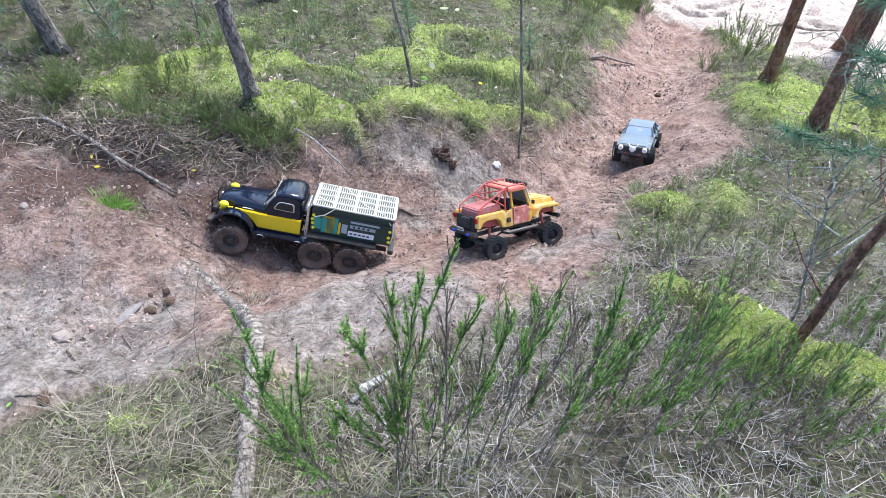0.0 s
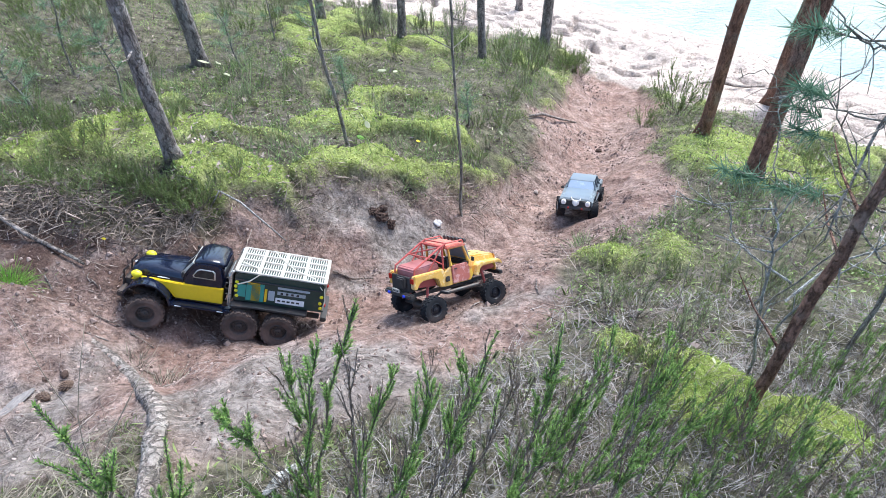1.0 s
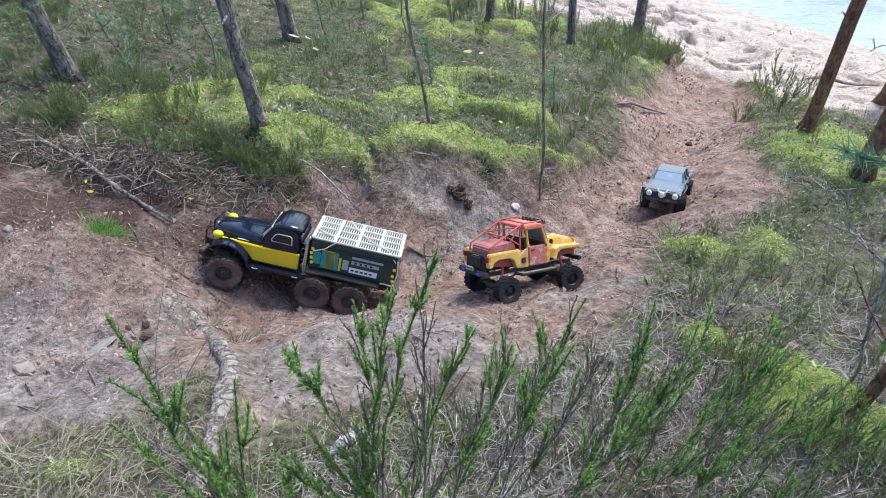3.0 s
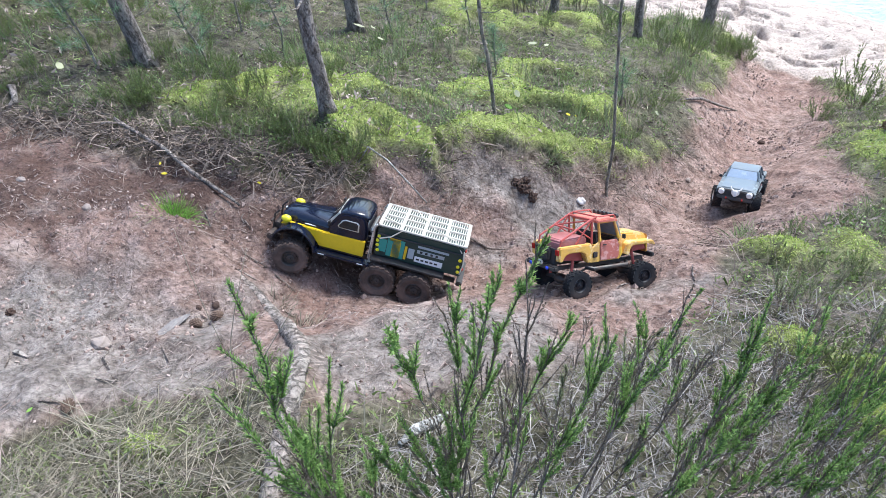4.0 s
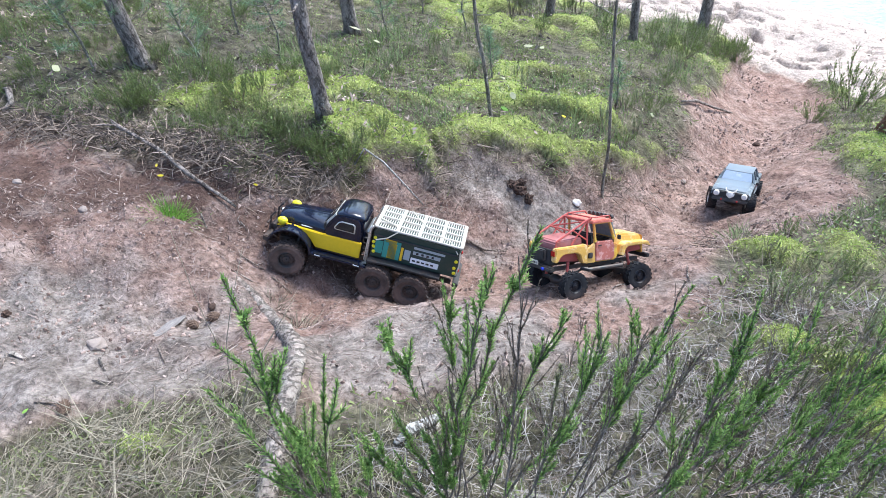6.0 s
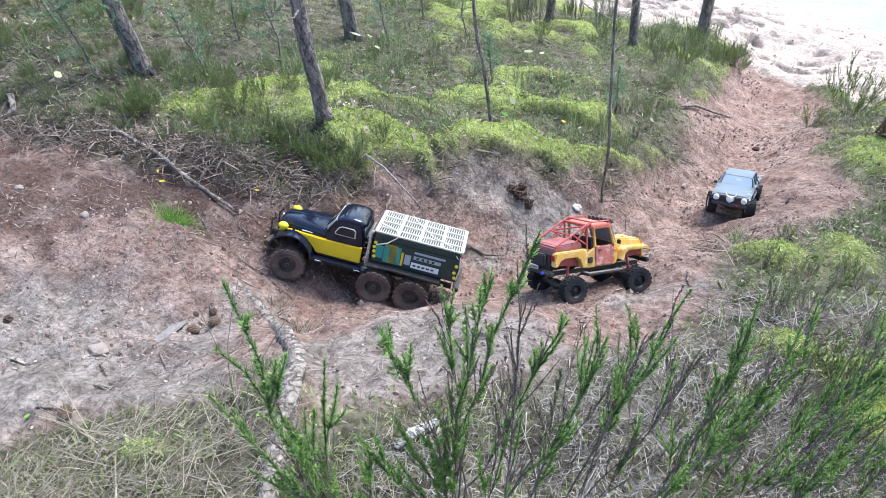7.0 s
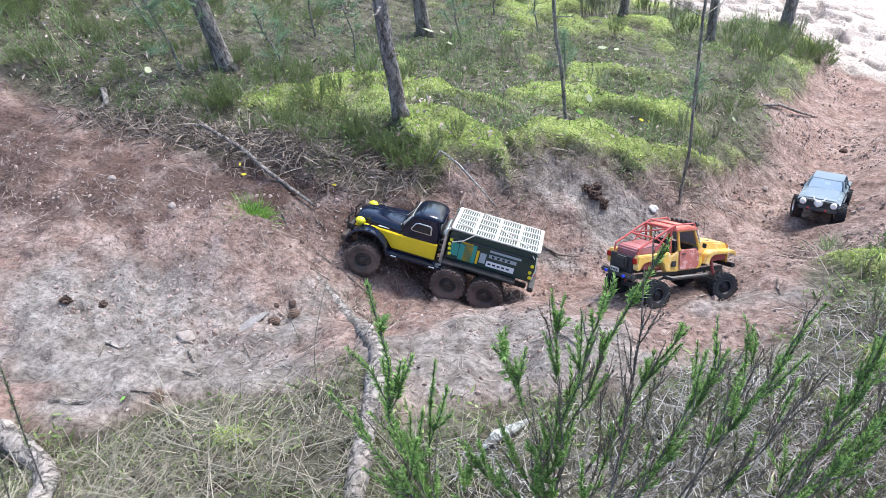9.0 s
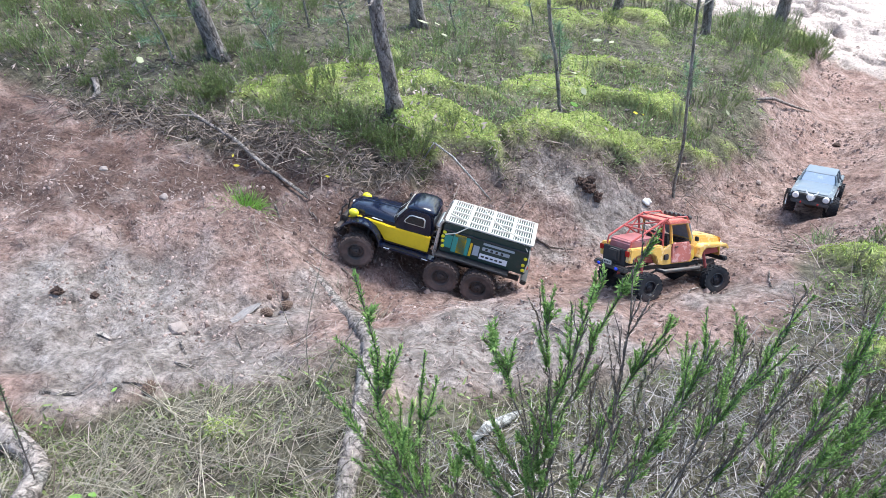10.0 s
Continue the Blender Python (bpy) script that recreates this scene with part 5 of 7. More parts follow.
def put_wheel(parent, meshes, x, y, z, steer=0.0, spin=0.0):
    wheel = new("wheel", meshes[1])
    wheel.parent = parent
    wheel.matrix_basis = pose(x, y, z, 0, 0, steer + (0 if y > 0 else 180)) @ pose(0, 0, 0, 0, spin, 0)
    tyre = new("tyre", meshes[0])
    tyre.parent = wheel
    return wheel


def loft(sections, n=20):
    """A body from sections of (x, half width, bottom, top, squareness)."""
    v, f = [], []
    for x, w, z0, z1, q in sections:
        for k in range(n):
            a = 2 * math.pi * (k + 0.5) / n
            c, s = math.cos(a), math.sin(a)
            v.append((x, w * math.copysign(abs(c) ** q, c), (z0 + z1) / 2 + (z1 - z0) / 2 * math.copysign(abs(s) ** q, s)))
    for k in range(len(sections) - 1):
        for s in range(n):
            a, b = k * n + s, k * n + (s + 1) % n
            f.append((a, b, b + n, a + n))
    f.append(tuple(range(n)))
    f.append(tuple(range(len(v) - 1, len(v) - 1 - n, -1)))
    return from_lists(v, f)


def axle(parent, x, half, z, r=0.008):
    solid("axle", lathe([(0.004, -half), (r, -half + 0.004), (r, -0.03), (0.017, -0.016), (0.019, 0.0), (0.017, 0.016), (r, 0.03), (r, half - 0.004), (0.004, half)], (x, 0, z), 14), M["steel"], parent)


def build_truck():
    t = thing("toy_truck", "black and yellow six-wheeled model truck with a green slotted box", "model truck", TRUCK)
    for s in (1, -1):
        solid("frame_rail", block(-0.30, 0.29, s * 0.028, s * 0.040, 0.088, 0.104), M["steel"], t)
    for x in (0.24, -0.068, -0.196):
        axle(t, x, 0.078, 0.06)
    solid("drive_shaft", rod([(0.23, 0.005, 0.064), (0.06, 0, 0.085), (-0.05, 0, 0.064), (-0.18, 0, 0.064)], 0.005), M["steel"], t)
    solid("gearbox", block(0.02, 0.10, -0.028, 0.028, 0.07, 0.10, 0.004), M["steel"], t)
    meshes = wheel_meshes(0.058, 0.047, 0.030, M["rubber"], M["rim_dark"], 9)
    for x, steer in ((0.24, 12), (-0.055, 0), (-0.18, 0)):
        for s in (1, -1):
            put_wheel(t, meshes, x, s * 0.094, 0.060, steer, 31 * x * 10)
            solid("shock_absorber", rod([(x - 0.012, s * 0.058, 0.07), (x - 0.02, s * 0.045, 0.12)], (0.0055, 0.004), 8), M["steel"], t)
    # cab
    slim = lambda x, z: 1.0 - 1.1 * max(0.0, z - 0.19)
    cab = solid("cab", slab([(0.006, 0.112), (0.006, 0.20), (0.016, 0.243), (0.030, 0.256), (0.085, 0.256), (0.105, 0.246), (0.138, 0.196), (0.142, 0.112)], -0.075, 0.075, 0.016, slim, 4), M["black_paint"], t, "gloss black cab roof and pillars")
    solid("roof", loft([(0.009, 0.048, 0.236, 0.246, 0.6), (0.017, 0.060, 0.232, 0.256, 0.6), (0.033, 0.065, 0.230, 0.2625, 0.6), (0.055, 0.066, 0.230, 0.264, 0.6), (0.085, 0.065, 0.232, 0.261, 0.6), (0.104, 0.060, 0.232, 0.252, 0.6), (0.112, 0.050, 0.232, 0.243, 0.6)], 32), M["black_paint"], t, "domed gloss black cab roof", 60)
    for s in (1, -1):
        side = [(0.036, 0.198), (0.038, 0.224), (0.045, 0.230), (0.084, 0.230), (0.095, 0.225), (0.107, 0.204), (0.103, 0.198)]
        ring = slab(side, s * 0.0700, s * 0.0765, 0.001, lambda x, z: 1.0 - 1.0 * max(0.0, z - 0.19), 1)
        frame_ob = solid("side_window", ring, M["silver"], t, "chrome window surround")
        small = [(0.072 + (x - 0.072) * 0.88, 0.214 + (z - 0.214) * 0.82) for x, z in side]
        solid("pane", slab(small, s * 0.0705, s * 0.0775, 0.0005, lambda x, z: 1.0 - 1.0 * max(0.0, z - 0.19), 1), M["glass"], frame_ob, "dark side window")
    # two-piece windscreen with pale frames, on the slope of the cab front
    shield = lambda u, w: (0.140 - 0.034 * u, w, 0.200 + 0.044 * u)
    for s in (1, -1):
        outer = [(0.0, 0.004), (0.0, 0.066), (0.92, 0.058), (0.92, 0.004)]
        frame_ob = None
        for name, inset, lift, mat in (("windscreen_frame", 0.0, 0.0, M["cream"]), ("pane", 0.0055, 0.0015, M["glass"])):
            bm = bmesh.new()
            lo, hi = [], []
            for u, w in outer:
                u2 = 0.46 + (u - 0.46) * (1 - inset / 0.026)
                w2 = 0.034 + (w - 0.034) * (1 - inset / 0.03)
                x, y, z = shield(u2, w2 * s)
                lo.append(bm.verts.new((x - 0.003, y, z - 0.003)))
                hi.append(bm.verts.new((x + 0.003 + lift, y, z + 0.003 + lift)))
            bm.faces.new(lo)
            bm.faces.new(hi[::-1])
            for k in range(4):
                bm.faces.new((lo[k], hi[k], hi[(k + 1) % 4], lo[(k + 1) % 4]))
            ob = solid(name, bm, mat, frame_ob or t)
            frame_ob = frame_ob or ob
    # hood, grille, wings
    solid("hood", loft([(0.136, 0.071, 0.125, 0.205, 0.5), (0.17, 0.067, 0.125, 0.206, 0.55), (0.23, 0.056, 0.125, 0.203, 0.6), (0.28, 0.046, 0.125, 0.197, 0.6), (0.297, 0.038, 0.128, 0.186, 0.7)], 28), M["black_paint"], t, "gloss black rounded hood")
    solid("hood_ridge", rod([(0.14, 0, 0.2055), (0.20, 0, 0.205), (0.26, 0, 0.2005), (0.293, 0, 0.189)], 0.0022, 6), M["black_paint"], t)
    grille = solid("grille", slab([(0.292, 0.118), (0.292, 0.178), (0.300, 0.174), (0.304, 0.118)], -0.034, 0.034, 0.003), M["dark"], t)
    for k in range(7):
        y = -0.027 + 0.009 * k
        solid("grille_bar", rod([(0.306, y, 0.122), (0.303, y, 0.172)], 0.0014, 6), M["steel"], grille)
    for s in (1, -1):
        solid("side_panel", slab([(0.010, 0.116), (0.010, 0.172), (0.15, 0.170), (0.24, 0.168), (0.285, 0.166), (0.297, 0.150), (0.26, 0.156), (0.215, 0.155), (0.18, 0.142), (0.158, 0.116)], s * 0.066, s * 0.0785, 0.002,
                                 lambda x, z: 1.0 - 1.6 * max(0.0, x - 0.16)), M["yellow_paint"], t, "yellow lower door and hood side")
        solid("front_wing", arch(0.238, 0.092, 0.070, 0.0765, 18, 176, s * 0.052, s * 0.106), M["black_paint"], t)
        solid("running_board", block(-0.02, 0.165, s * 0.070, s * 0.106, 0.100, 0.108, 0.002), M["black_paint"], t)
        for x in (0.01, 0.14):
            solid("badge", block(x - 0.010, x + 0.010, s * 0.1055, s * 0.1068, 0.1025, 0.1055, 0.0003), M["white_print"], t)
        solid("badge", block(0.175, 0.215, s * 0.0620, s * 0.0655, 0.1745, 0.1765, 0.0003), M["white_print"], t)
        lamp = solid("headlamp", lathe([(0.004, 0.020), (0.009, 0.016), (0.0125, 0.008), (0.0125, 0.0), (0.009, -0.008), (0.003, -0.012)], (0.272, s * 0.069, 0.178), 18, "x"), M["lamp_yellow"], t, "yellow headlamp cover")
        solid("bracket", rod([(0.270, s * 0.069, 0.172), (0.262, s * 0.066, 0.155)], 0.003, 6), M["dark"], lamp)
        solid("mirror", block(0.128, 0.134, s * 0.086, s * 0.100, 0.205, 0.226, 0.002), M["dark"], t)
        solid("mud_flap", slab([(-0.02, 0.128), (-0.02, 0.136), (-0.10, 0.141), (-0.26, 0.138), (-0.262, 0.130), (-0.10, 0.133)], s * 0.055, s * 0.108, 0.0015, segments=1), M["dark"], t)
        solid("bull_bar", rod([(0.300, s * 0.034, 0.09), (0.326, s * 0.036, 0.10), (0.326, s * 0.036, 0.165), (0.310, s * 0.036, 0.185)], 0.0032), M["steel"], t)
    solid("bumper", slab([(0.312, 0.090), (0.312, 0.112), (0.330, 0.114), (0.334, 0.096)], -0.082, 0.082, 0.003), M["steel"], t, "dented dark steel bumper")
    solid("cross_bar", rod([(0.327, -0.06, 0.150), (0.329, 0, 0.152), (0.327, 0.06, 0.150)], 0.003), M["steel"], t)
    solid("winch", lathe([(0.006, -0.03), (0.012, -0.028), (0.012, 0.028), (0.006, 0.03)], (0.318, 0, 0.122), 14), M["steel"], t)
    solid("hood_badge", ball((0.300, 0.0, 0.182), (0.004, 0.006, 0.004), 10), M["white_print"], t)
    # exhaust, tank and rack between cab and box
    solid("rear_rack", slab([(-0.012, 0.13), (-0.012, 0.245), (-0.018, 0.245), (-0.018, 0.13)], -0.068, 0.068, 0.002), M["steel"], t)
    for s in (1, -1):
        solid("exhaust_stack", rod([(-0.013, s * 0.078, 0.115), (-0.013, s * 0.078, 0.235), (-0.020, s * 0.080, 0.247)], 0.0048, 10), M["silver"], t)
    solid("air_tank", lathe([(0.003, -0.052), (0.011, -0.048), (0.012, -0.04), (0.012, 0.04), (0.011, 0.048), (0.003, 0.052)], (-0.005, 0, 0.205), 16), M["silver"], t)
    for s in (1, -1):
        solid("ladder_rail", rod([(-0.008, s * 0.083, 0.122), (-0.010, s * 0.080, 0.228)], 0.0025, 6), M["silver"], t)
        for z in (0.14, 0.16, 0.18, 0.20, 0.22):
            solid("rung", rod([(-0.016, s * 0.081, z), (0.002, s * 0.081, z)], 0.0018, 5), M["steel"], t)
    # box
    box = solid("box", slab([(-0.024, 0.140), (-0.024, 0.236), (-0.034, 0.247), (-0.296, 0.247), (-0.308, 0.236), (-0.312, 0.140)], -0.083, 0.083, 0.004), M["green_box"], t, "dark green painted load box")
    for s in (1, -1):
        for name, x0, x1, z0, z1, mat in (("print", -0.060, -0.035, 0.160, 0.205, "teal"), ("print", -0.118, -0.062, 0.150, 0.214, "teal"), ("print", -0.106, -0.078, 0.150, 0.206, "amber"),
                                          ("print", -0.104, -0.066, 0.206, 0.216, "amber"), ("print", -0.128, -0.120, 0.152, 0.200, "amber"), ("print", -0.152, -0.132, 0.160, 0.196, "grey_print"),
                                          ("lettering", -0.262, -0.160, 0.206, 0.214, "grey_print"), ("lettering", -0.250, -0.160, 0.186, 0.198, "grey_print"), ("lettering", -0.248, -0.156, 0.154, 0.174, "white_print")):
            solid(name, block(x0, x1, s * 0.0830, s * 0.0842, z0, z1, 0.0003), M[mat], box)
        for k in range(4):
            solid("lettering", block(-0.178 - 0.017 * k, -0.170 - 0.017 * k, s * 0.0838, s * 0.0848, 0.188, 0.196, 0.0003), M["dark"], box)
        for k in range(5):
            solid("lettering", block(-0.172 - 0.015 * k, -0.162 - 0.015 * k, s * 0.0838, s * 0.0848, 0.161, 0.167, 0.0003), M["dark"], box)
        solid("side_rail", rod([(-0.026, s * 0.086, 0.222), (-0.30, s * 0.086, 0.222)], 0.0025, 6), M["dark"], box)
        for x, z in ((-0.032, 0.212), (-0.029, 0.196), (-0.031, 0.180), (-0.034, 0.162), (-0.300, 0.200), (-0.298, 0.176), (-0.301, 0.158)):
            solid("reflector", ball((x, s * 0.085, z), (0.006, 0.003, 0.006), 10), M["lamp_yellow"], t)
        solid("tail_lamp", ball((-0.313, s * 0.064, 0.160), (0.004, 0.008, 0.006), 10), M["tail_red"], t)
    solid("rear_bumper", block(-0.325, -0.305, -0.075, 0.075, 0.10, 0.116, 0.003), M["steel"], t)
    # slotted lid: a frame with many short slats
    lid = solid("lid", slab([(-0.024, 0.248), (-0.026, 0.2525), (-0.308, 0.2525), (-0.310, 0.248)], -0.0865, -0.080, 0.001), M["cream"], t, "cream plastic slotted lid")
    for y0, y1 in ((-0.004, 0.004), (0.080, 0.0865)):
        solid("lid_rail", block(-0.310, -0.024, y0, y1, 0.248, 0.2535, 0.001), M["cream"], lid)
    for y0, y1 in ((-0.046, -0.038), (0.038, 0.046)):
        solid("lid_rail", block(-0.310, -0.024, y0, y1, 0.248, 0.2525, 0.001), M["cream"], lid)
    for x in (-0.0275, -0.096, -0.167, -0.238, -0.3065):
        solid("lid_crossbar", block(x - 0.006, x + 0.006, -0.082, 0.082, 0.2475, 0.2538, 0.001), M["cream"], lid)
    slat = None
    for k in range(4):
        for j in range(7):
            x = -0.0385 - 0.0700 * k - 0.0078 * j
            for y in (-0.063, -0.021, 0.021, 0.063):
                if slat is None:
                    slat = solid("slat", block(-0.0015, 0.0015, -0.018, 0.018, -0.0016, 0.0016, 0.0), M["cream"], lid)
                    slat.location = (x, y, 0.2505)
                else:
                    more = new("slat", slat.data)
                    more.parent, more.location = lid, (x, y, 0.2505)
    solid("cord", rod([(-0.03, 0.03, 0.256), (-0.09, 0.06, 0.2575), (-0.10, 0.0865, 0.250), (-0.07, 0.089, 0.222), (-0.035, 0.088, 0.206)], 0.0022, 6), M["cord"], t, "cream cord tied over the lid")
    solid("cord", rod([(-0.30, 0.087, 0.228), (-0.27, 0.07, 0.2565), (-0.20, 0.03, 0.2575), (-0.15, -0.03, 0.2575), (-0.12, -0.08, 0.256)], 0.0016, 6), M["cord"], t, "cream cord tied over the lid")
    solid("cord", rod([(-0.308, 0.082, 0.15), (-0.312, 0.088, 0.19), (-0.306, 0.087, 0.235)], 0.0022, 6), M["cord"], t)


def build_jeep():
    j = thing("toy_jeep", "worn yellow and red model jeep with a roll cage", "model jeep", JEEP @ Matrix.Scale(0.86, 4))
    for s in (1, -1):
        solid("frame_rail", block(-0.20, 0.19, s * 0.030, s * 0.042, 0.078, 0.092), M["steel"], j)
        solid("rock_slider", rod([(-0.085, s * 0.070, 0.086), (-0.07, s * 0.092, 0.082), (0.075, s * 0.092, 0.082), (0.09, s * 0.070, 0.086)], 0.0075, 10), M["steel"], j, "grey metal side step")
        for x in (0.14, -0.14):
            solid("shock_absorber", rod([(x, s * 0.062, 0.042), (x * 0.9, s * 0.052, 0.125)], (0.006, 0.005), 8), M["cage_red"], j)
            solid("link", rod([(x, s * 0.05, 0.048), (x * 0.25, s * 0.035, 0.078)], 0.004, 6), M["steel"], j)
    for x in (0.14, -0.14):
        axle(j, x, 0.085, 0.0365)
    meshes = wheel_meshes(0.0485, 0.038, 0.025, M["clean_rubber"], M["rim_black"], 6)
    for x, steer in ((0.14, -8), (-0.14, 0)):
        for s in (1, -1):
            put_wheel(j, meshes, x, s * 0.100, 0.0365, steer, 200 * x)
    # front: hood, wings, grille
    solid("hood", slab([(0.060, 0.150), (0.060, 0.186), (0.075, 0.188), (0.185, 0.178), (0.197, 0.170), (0.200, 0.130), (0.060, 0.130)], -0.058, 0.058, 0.006, lambda x, z: 1.0 - 1.0 * max(0.0, x - 0.06)), M["hood_yellow"], j, "worn yellow hood")
    for x, y in ((0.10, 0.030), (0.13, 0.022), (0.10, -0.030), (0.13, -0.022)):
        solid("hood_vent", block(x - 0.010, x + 0.010, y - 0.0035, y + 0.0035, 0.184, 0.1895 - 0.09 * (x - 0.06), 0.001), M["dark"], j)
    grille = solid("grille", slab([(0.196, 0.105), (0.196, 0.172), (0.203, 0.170), (0.205, 0.105)], -0.050, 0.050, 0.003), M["orange"], j)
    for k in range(7):
        y = -0.024 + 0.008 * k
        solid("grille_slot", block(0.2035, 0.2062, y - 0.0022, y + 0.0022, 0.125, 0.160, 0.0005), M["dark"], grille)
    for s in (1, -1):
        solid("headlamp", lathe([(0.004, 0.006), (0.009, 0.004), (0.0105, 0.0), (0.009, -0.004)], (0.206, s * 0.038, 0.148), 14, "x"), M["lens"], j)
        solid("front_wing", slab([(0.070, 0.118), (0.082, 0.150), (0.100, 0.160), (0.195, 0.156), (0.205, 0.140), (0.198, 0.138), (0.185, 0.146), (0.108, 0.148), (0.094, 0.138), (0.086, 0.112)], s * 0.046, s * 0.090, 0.002), M["hood_yellow"], j, "worn yellow front wing")
        solid("inner_wing", slab([(0.086, 0.110), (0.100, 0.145), (0.185, 0.145), (0.195, 0.118)], s * 0.044, s * 0.050, 0.001), M["cage_red"], j)
    solid("front_bumper", slab([(0.205, 0.088), (0.205, 0.106), (0.222, 0.104), (0.222, 0.090)], -0.070, 0.070, 0.003), M["dark"], j)
    solid("winch", lathe([(0.006, -0.026), (0.010, -0.024), (0.010, 0.024), (0.006, 0.026)], (0.212, 0, 0.113), 12), M["steel"], j)
    # tub, doors, cab frame and roof
    solid("tub", slab([(-0.052, 0.100), (-0.052, 0.158), (0.066, 0.160), (0.072, 0.120), (0.060, 0.100)], -0.076, 0.076, 0.004), M["orange"], j, "faded orange body tub")
    for s in (1, -1):
        solid("door", slab([(-0.030, 0.104), (-0.032, 0.174), (0.040, 0.174), (0.052, 0.150), (0.050, 0.112), (0.040, 0.104)], s * 0.0740, s * 0.0800, 0.0025), M["door_red"], j, "faded red door")
        solid("door_handle", block(-0.022, -0.008, s * 0.080, s * 0.084, 0.158, 0.162, 0.001), M["dark"], j)
        solid("door_frame", rod([(-0.032, s * 0.076, 0.172), (-0.036, s * 0.070, 0.236), (0.030, s * 0.070, 0.238), (0.050, s * 0.075, 0.176)], 0.0055, 8), M["orange"], j, "orange window frame")
        solid("side_panel", slab([(-0.070, 0.100), (-0.070, 0.150), (-0.034, 0.172), (-0.032, 0.100)], s * 0.0700, s * 0.0785, 0.002), M["hood_yellow"], j)
        solid("hinge_plate", block(-0.064, -0.044, s * 0.0785, s * 0.083, 0.118, 0.138, 0.003), M["dark"], j)
        solid("mirror", block(0.055, 0.062, s * 0.084, s * 0.100, 0.176, 0.192, 0.002), M["dark"], j)
    roof = solid("roof", slab([(-0.048, 0.236), (-0.046, 0.247), (0.030, 0.250), (0.044, 0.240), (0.042, 0.235)], -0.076, 0.076, 0.003), M["roof_red"], j, "sun-bleached red roof panel")
    for s in (1, -1):
        solid("roof_rail", rod([(-0.046, s * 0.066, 0.249), (-0.044, s * 0.068, 0.258), (0.030, s * 0.068, 0.259), (0.038, s * 0.066, 0.248)], 0.0028, 6), M["cage_red"], j)
    solid("roof_rail", rod([(-0.044, -0.068, 0.258), (-0.044, 0.068, 0.258)], 0.0028, 6), M["cage_red"], j)
    solid("seat", slab([(-0.035, 0.12), (-0.040, 0.20), (-0.026, 0.20), (-0.016, 0.15), (0.02, 0.145), (0.02, 0.12)], -0.055, 0.055, 0.005), M["dark"], j)
    solid("dashboard", block(0.036, 0.060, -0.066, 0.066, 0.150, 0.176, 0.004), M["dark"], j)
    shield = solid("windscreen", slab([(0.060, 0.178), (0.040, 0.240), (0.046, 0.242), (0.067, 0.180)], -0.068, 0.068, 0.002), M["cloth"], j, "grey dusty windscreen")
    for k in range(6):
        y = -0.058 + 0.0232 * k
        solid("roof_lamp", lathe([(0.004, 0.006), (0.008, 0.004), (0.0085, -0.006), (0.004, -0.007)], (0.050, y, 0.252), 10, "x"), M["dark"], j)
    solid("wiper", rod([(0.070, -0.05, 0.186), (0.060, 0.0, 0.205)], 0.0015, 5), M["dark"], shield)
    # bed with a red cover box and a tube cage
    for s in (1, -1):
        solid("bed_side", slab([(-0.070, 0.104), (-0.070, 0.168), (-0.200, 0.166), (-0.206, 0.120), (-0.192, 0.116), (-0.180, 0.136), (-0.165, 0.144), (-0.115, 0.144), (-0.100, 0.134), (-0.090, 0.104)], s * 0.062, s * 0.086, 0.003), M["hood_yellow"], j, "worn yellow bed side")
        solid("inner_wing", slab([(-0.092, 0.108), (-0.105, 0.142), (-0.175, 0.142), (-0.188, 0.118)], s * 0.056, s * 0.063, 0.001), M["cage_red"], j)
        solid("cage_tube", rod([(-0.046, s * 0.066, 0.256), (-0.070, s * 0.066, 0.246), (-0.185, s * 0.064, 0.186), (-0.190, s * 0.064, 0.160)], 0.0036, 7), M["cage_red"], j)
        solid("cage_tube", rod([(-0.060, s * 0.066, 0.160), (-0.060, s * 0.066, 0.250)], 0.0036, 7), M["cage_red"], j)
        solid("cage_tube", rod([(-0.062, s * 0.066, 0.246), (-0.125, s * 0.064, 0.168)], 0.003, 7), M["cage_red"], j)
        solid("cage_tube", rod([(-0.060, s * 0.066, 0.180), (-0.120, s * 0.064, 0.220)], 0.0026, 6), M["cage_red"], j)
        solid("tail_lamp", block(-0.208, -0.203, s * 0.064, s * 0.082, 0.140, 0.158, 0.001), M["tail_red"], j)
    solid("cage_tube", rod([(-0.062, -0.066, 0.248), (-0.062, 0.066, 0.248)], 0.0036, 7), M["cage_red"], j)
    solid("cage_tube", rod([(-0.125, -0.064, 0.218), (-0.125, 0.064, 0.218)], 0.003, 7), M["cage_red"], j)
    solid("cage_tube", rod([(-0.064, -0.064, 0.246), (-0.125, 0.064, 0.218)], 0.0026, 6), M["cage_red"], j)
    solid("bed_cover", slab([(-0.072, 0.130), (-0.074, 0.186), (-0.082, 0.192), (-0.176, 0.186), (-0.184, 0.178), (-0.186, 0.130)], -0.058, 0.058, 0.004), M["bed_red"], j, "dull red box in the bed")
    solid("tailgate", slab([(-0.196, 0.106), (-0.198, 0.160), (-0.206, 0.160), (-0.208, 0.106)], -0.062, 0.062, 0.002), M["dark"], j, "black worn tailgate")
    solid("spare_can", block(-0.222, -0.206, -0.040, 0.010, 0.118, 0.158, 0.004), M["dark"], j)
    bumper = solid("rear_bumper", slab([(-0.206, 0.084), (-0.206, 0.106), (-0.226, 0.104), (-0.230, 0.090)], -0.088, 0.088, 0.004), M["steel"], j, "grey metal rear bumper")
    solid("number_plate", block(-0.2325, -0.2285, -0.022, 0.022, 0.104, 0.118, 0.001), M["cream"], bumper)
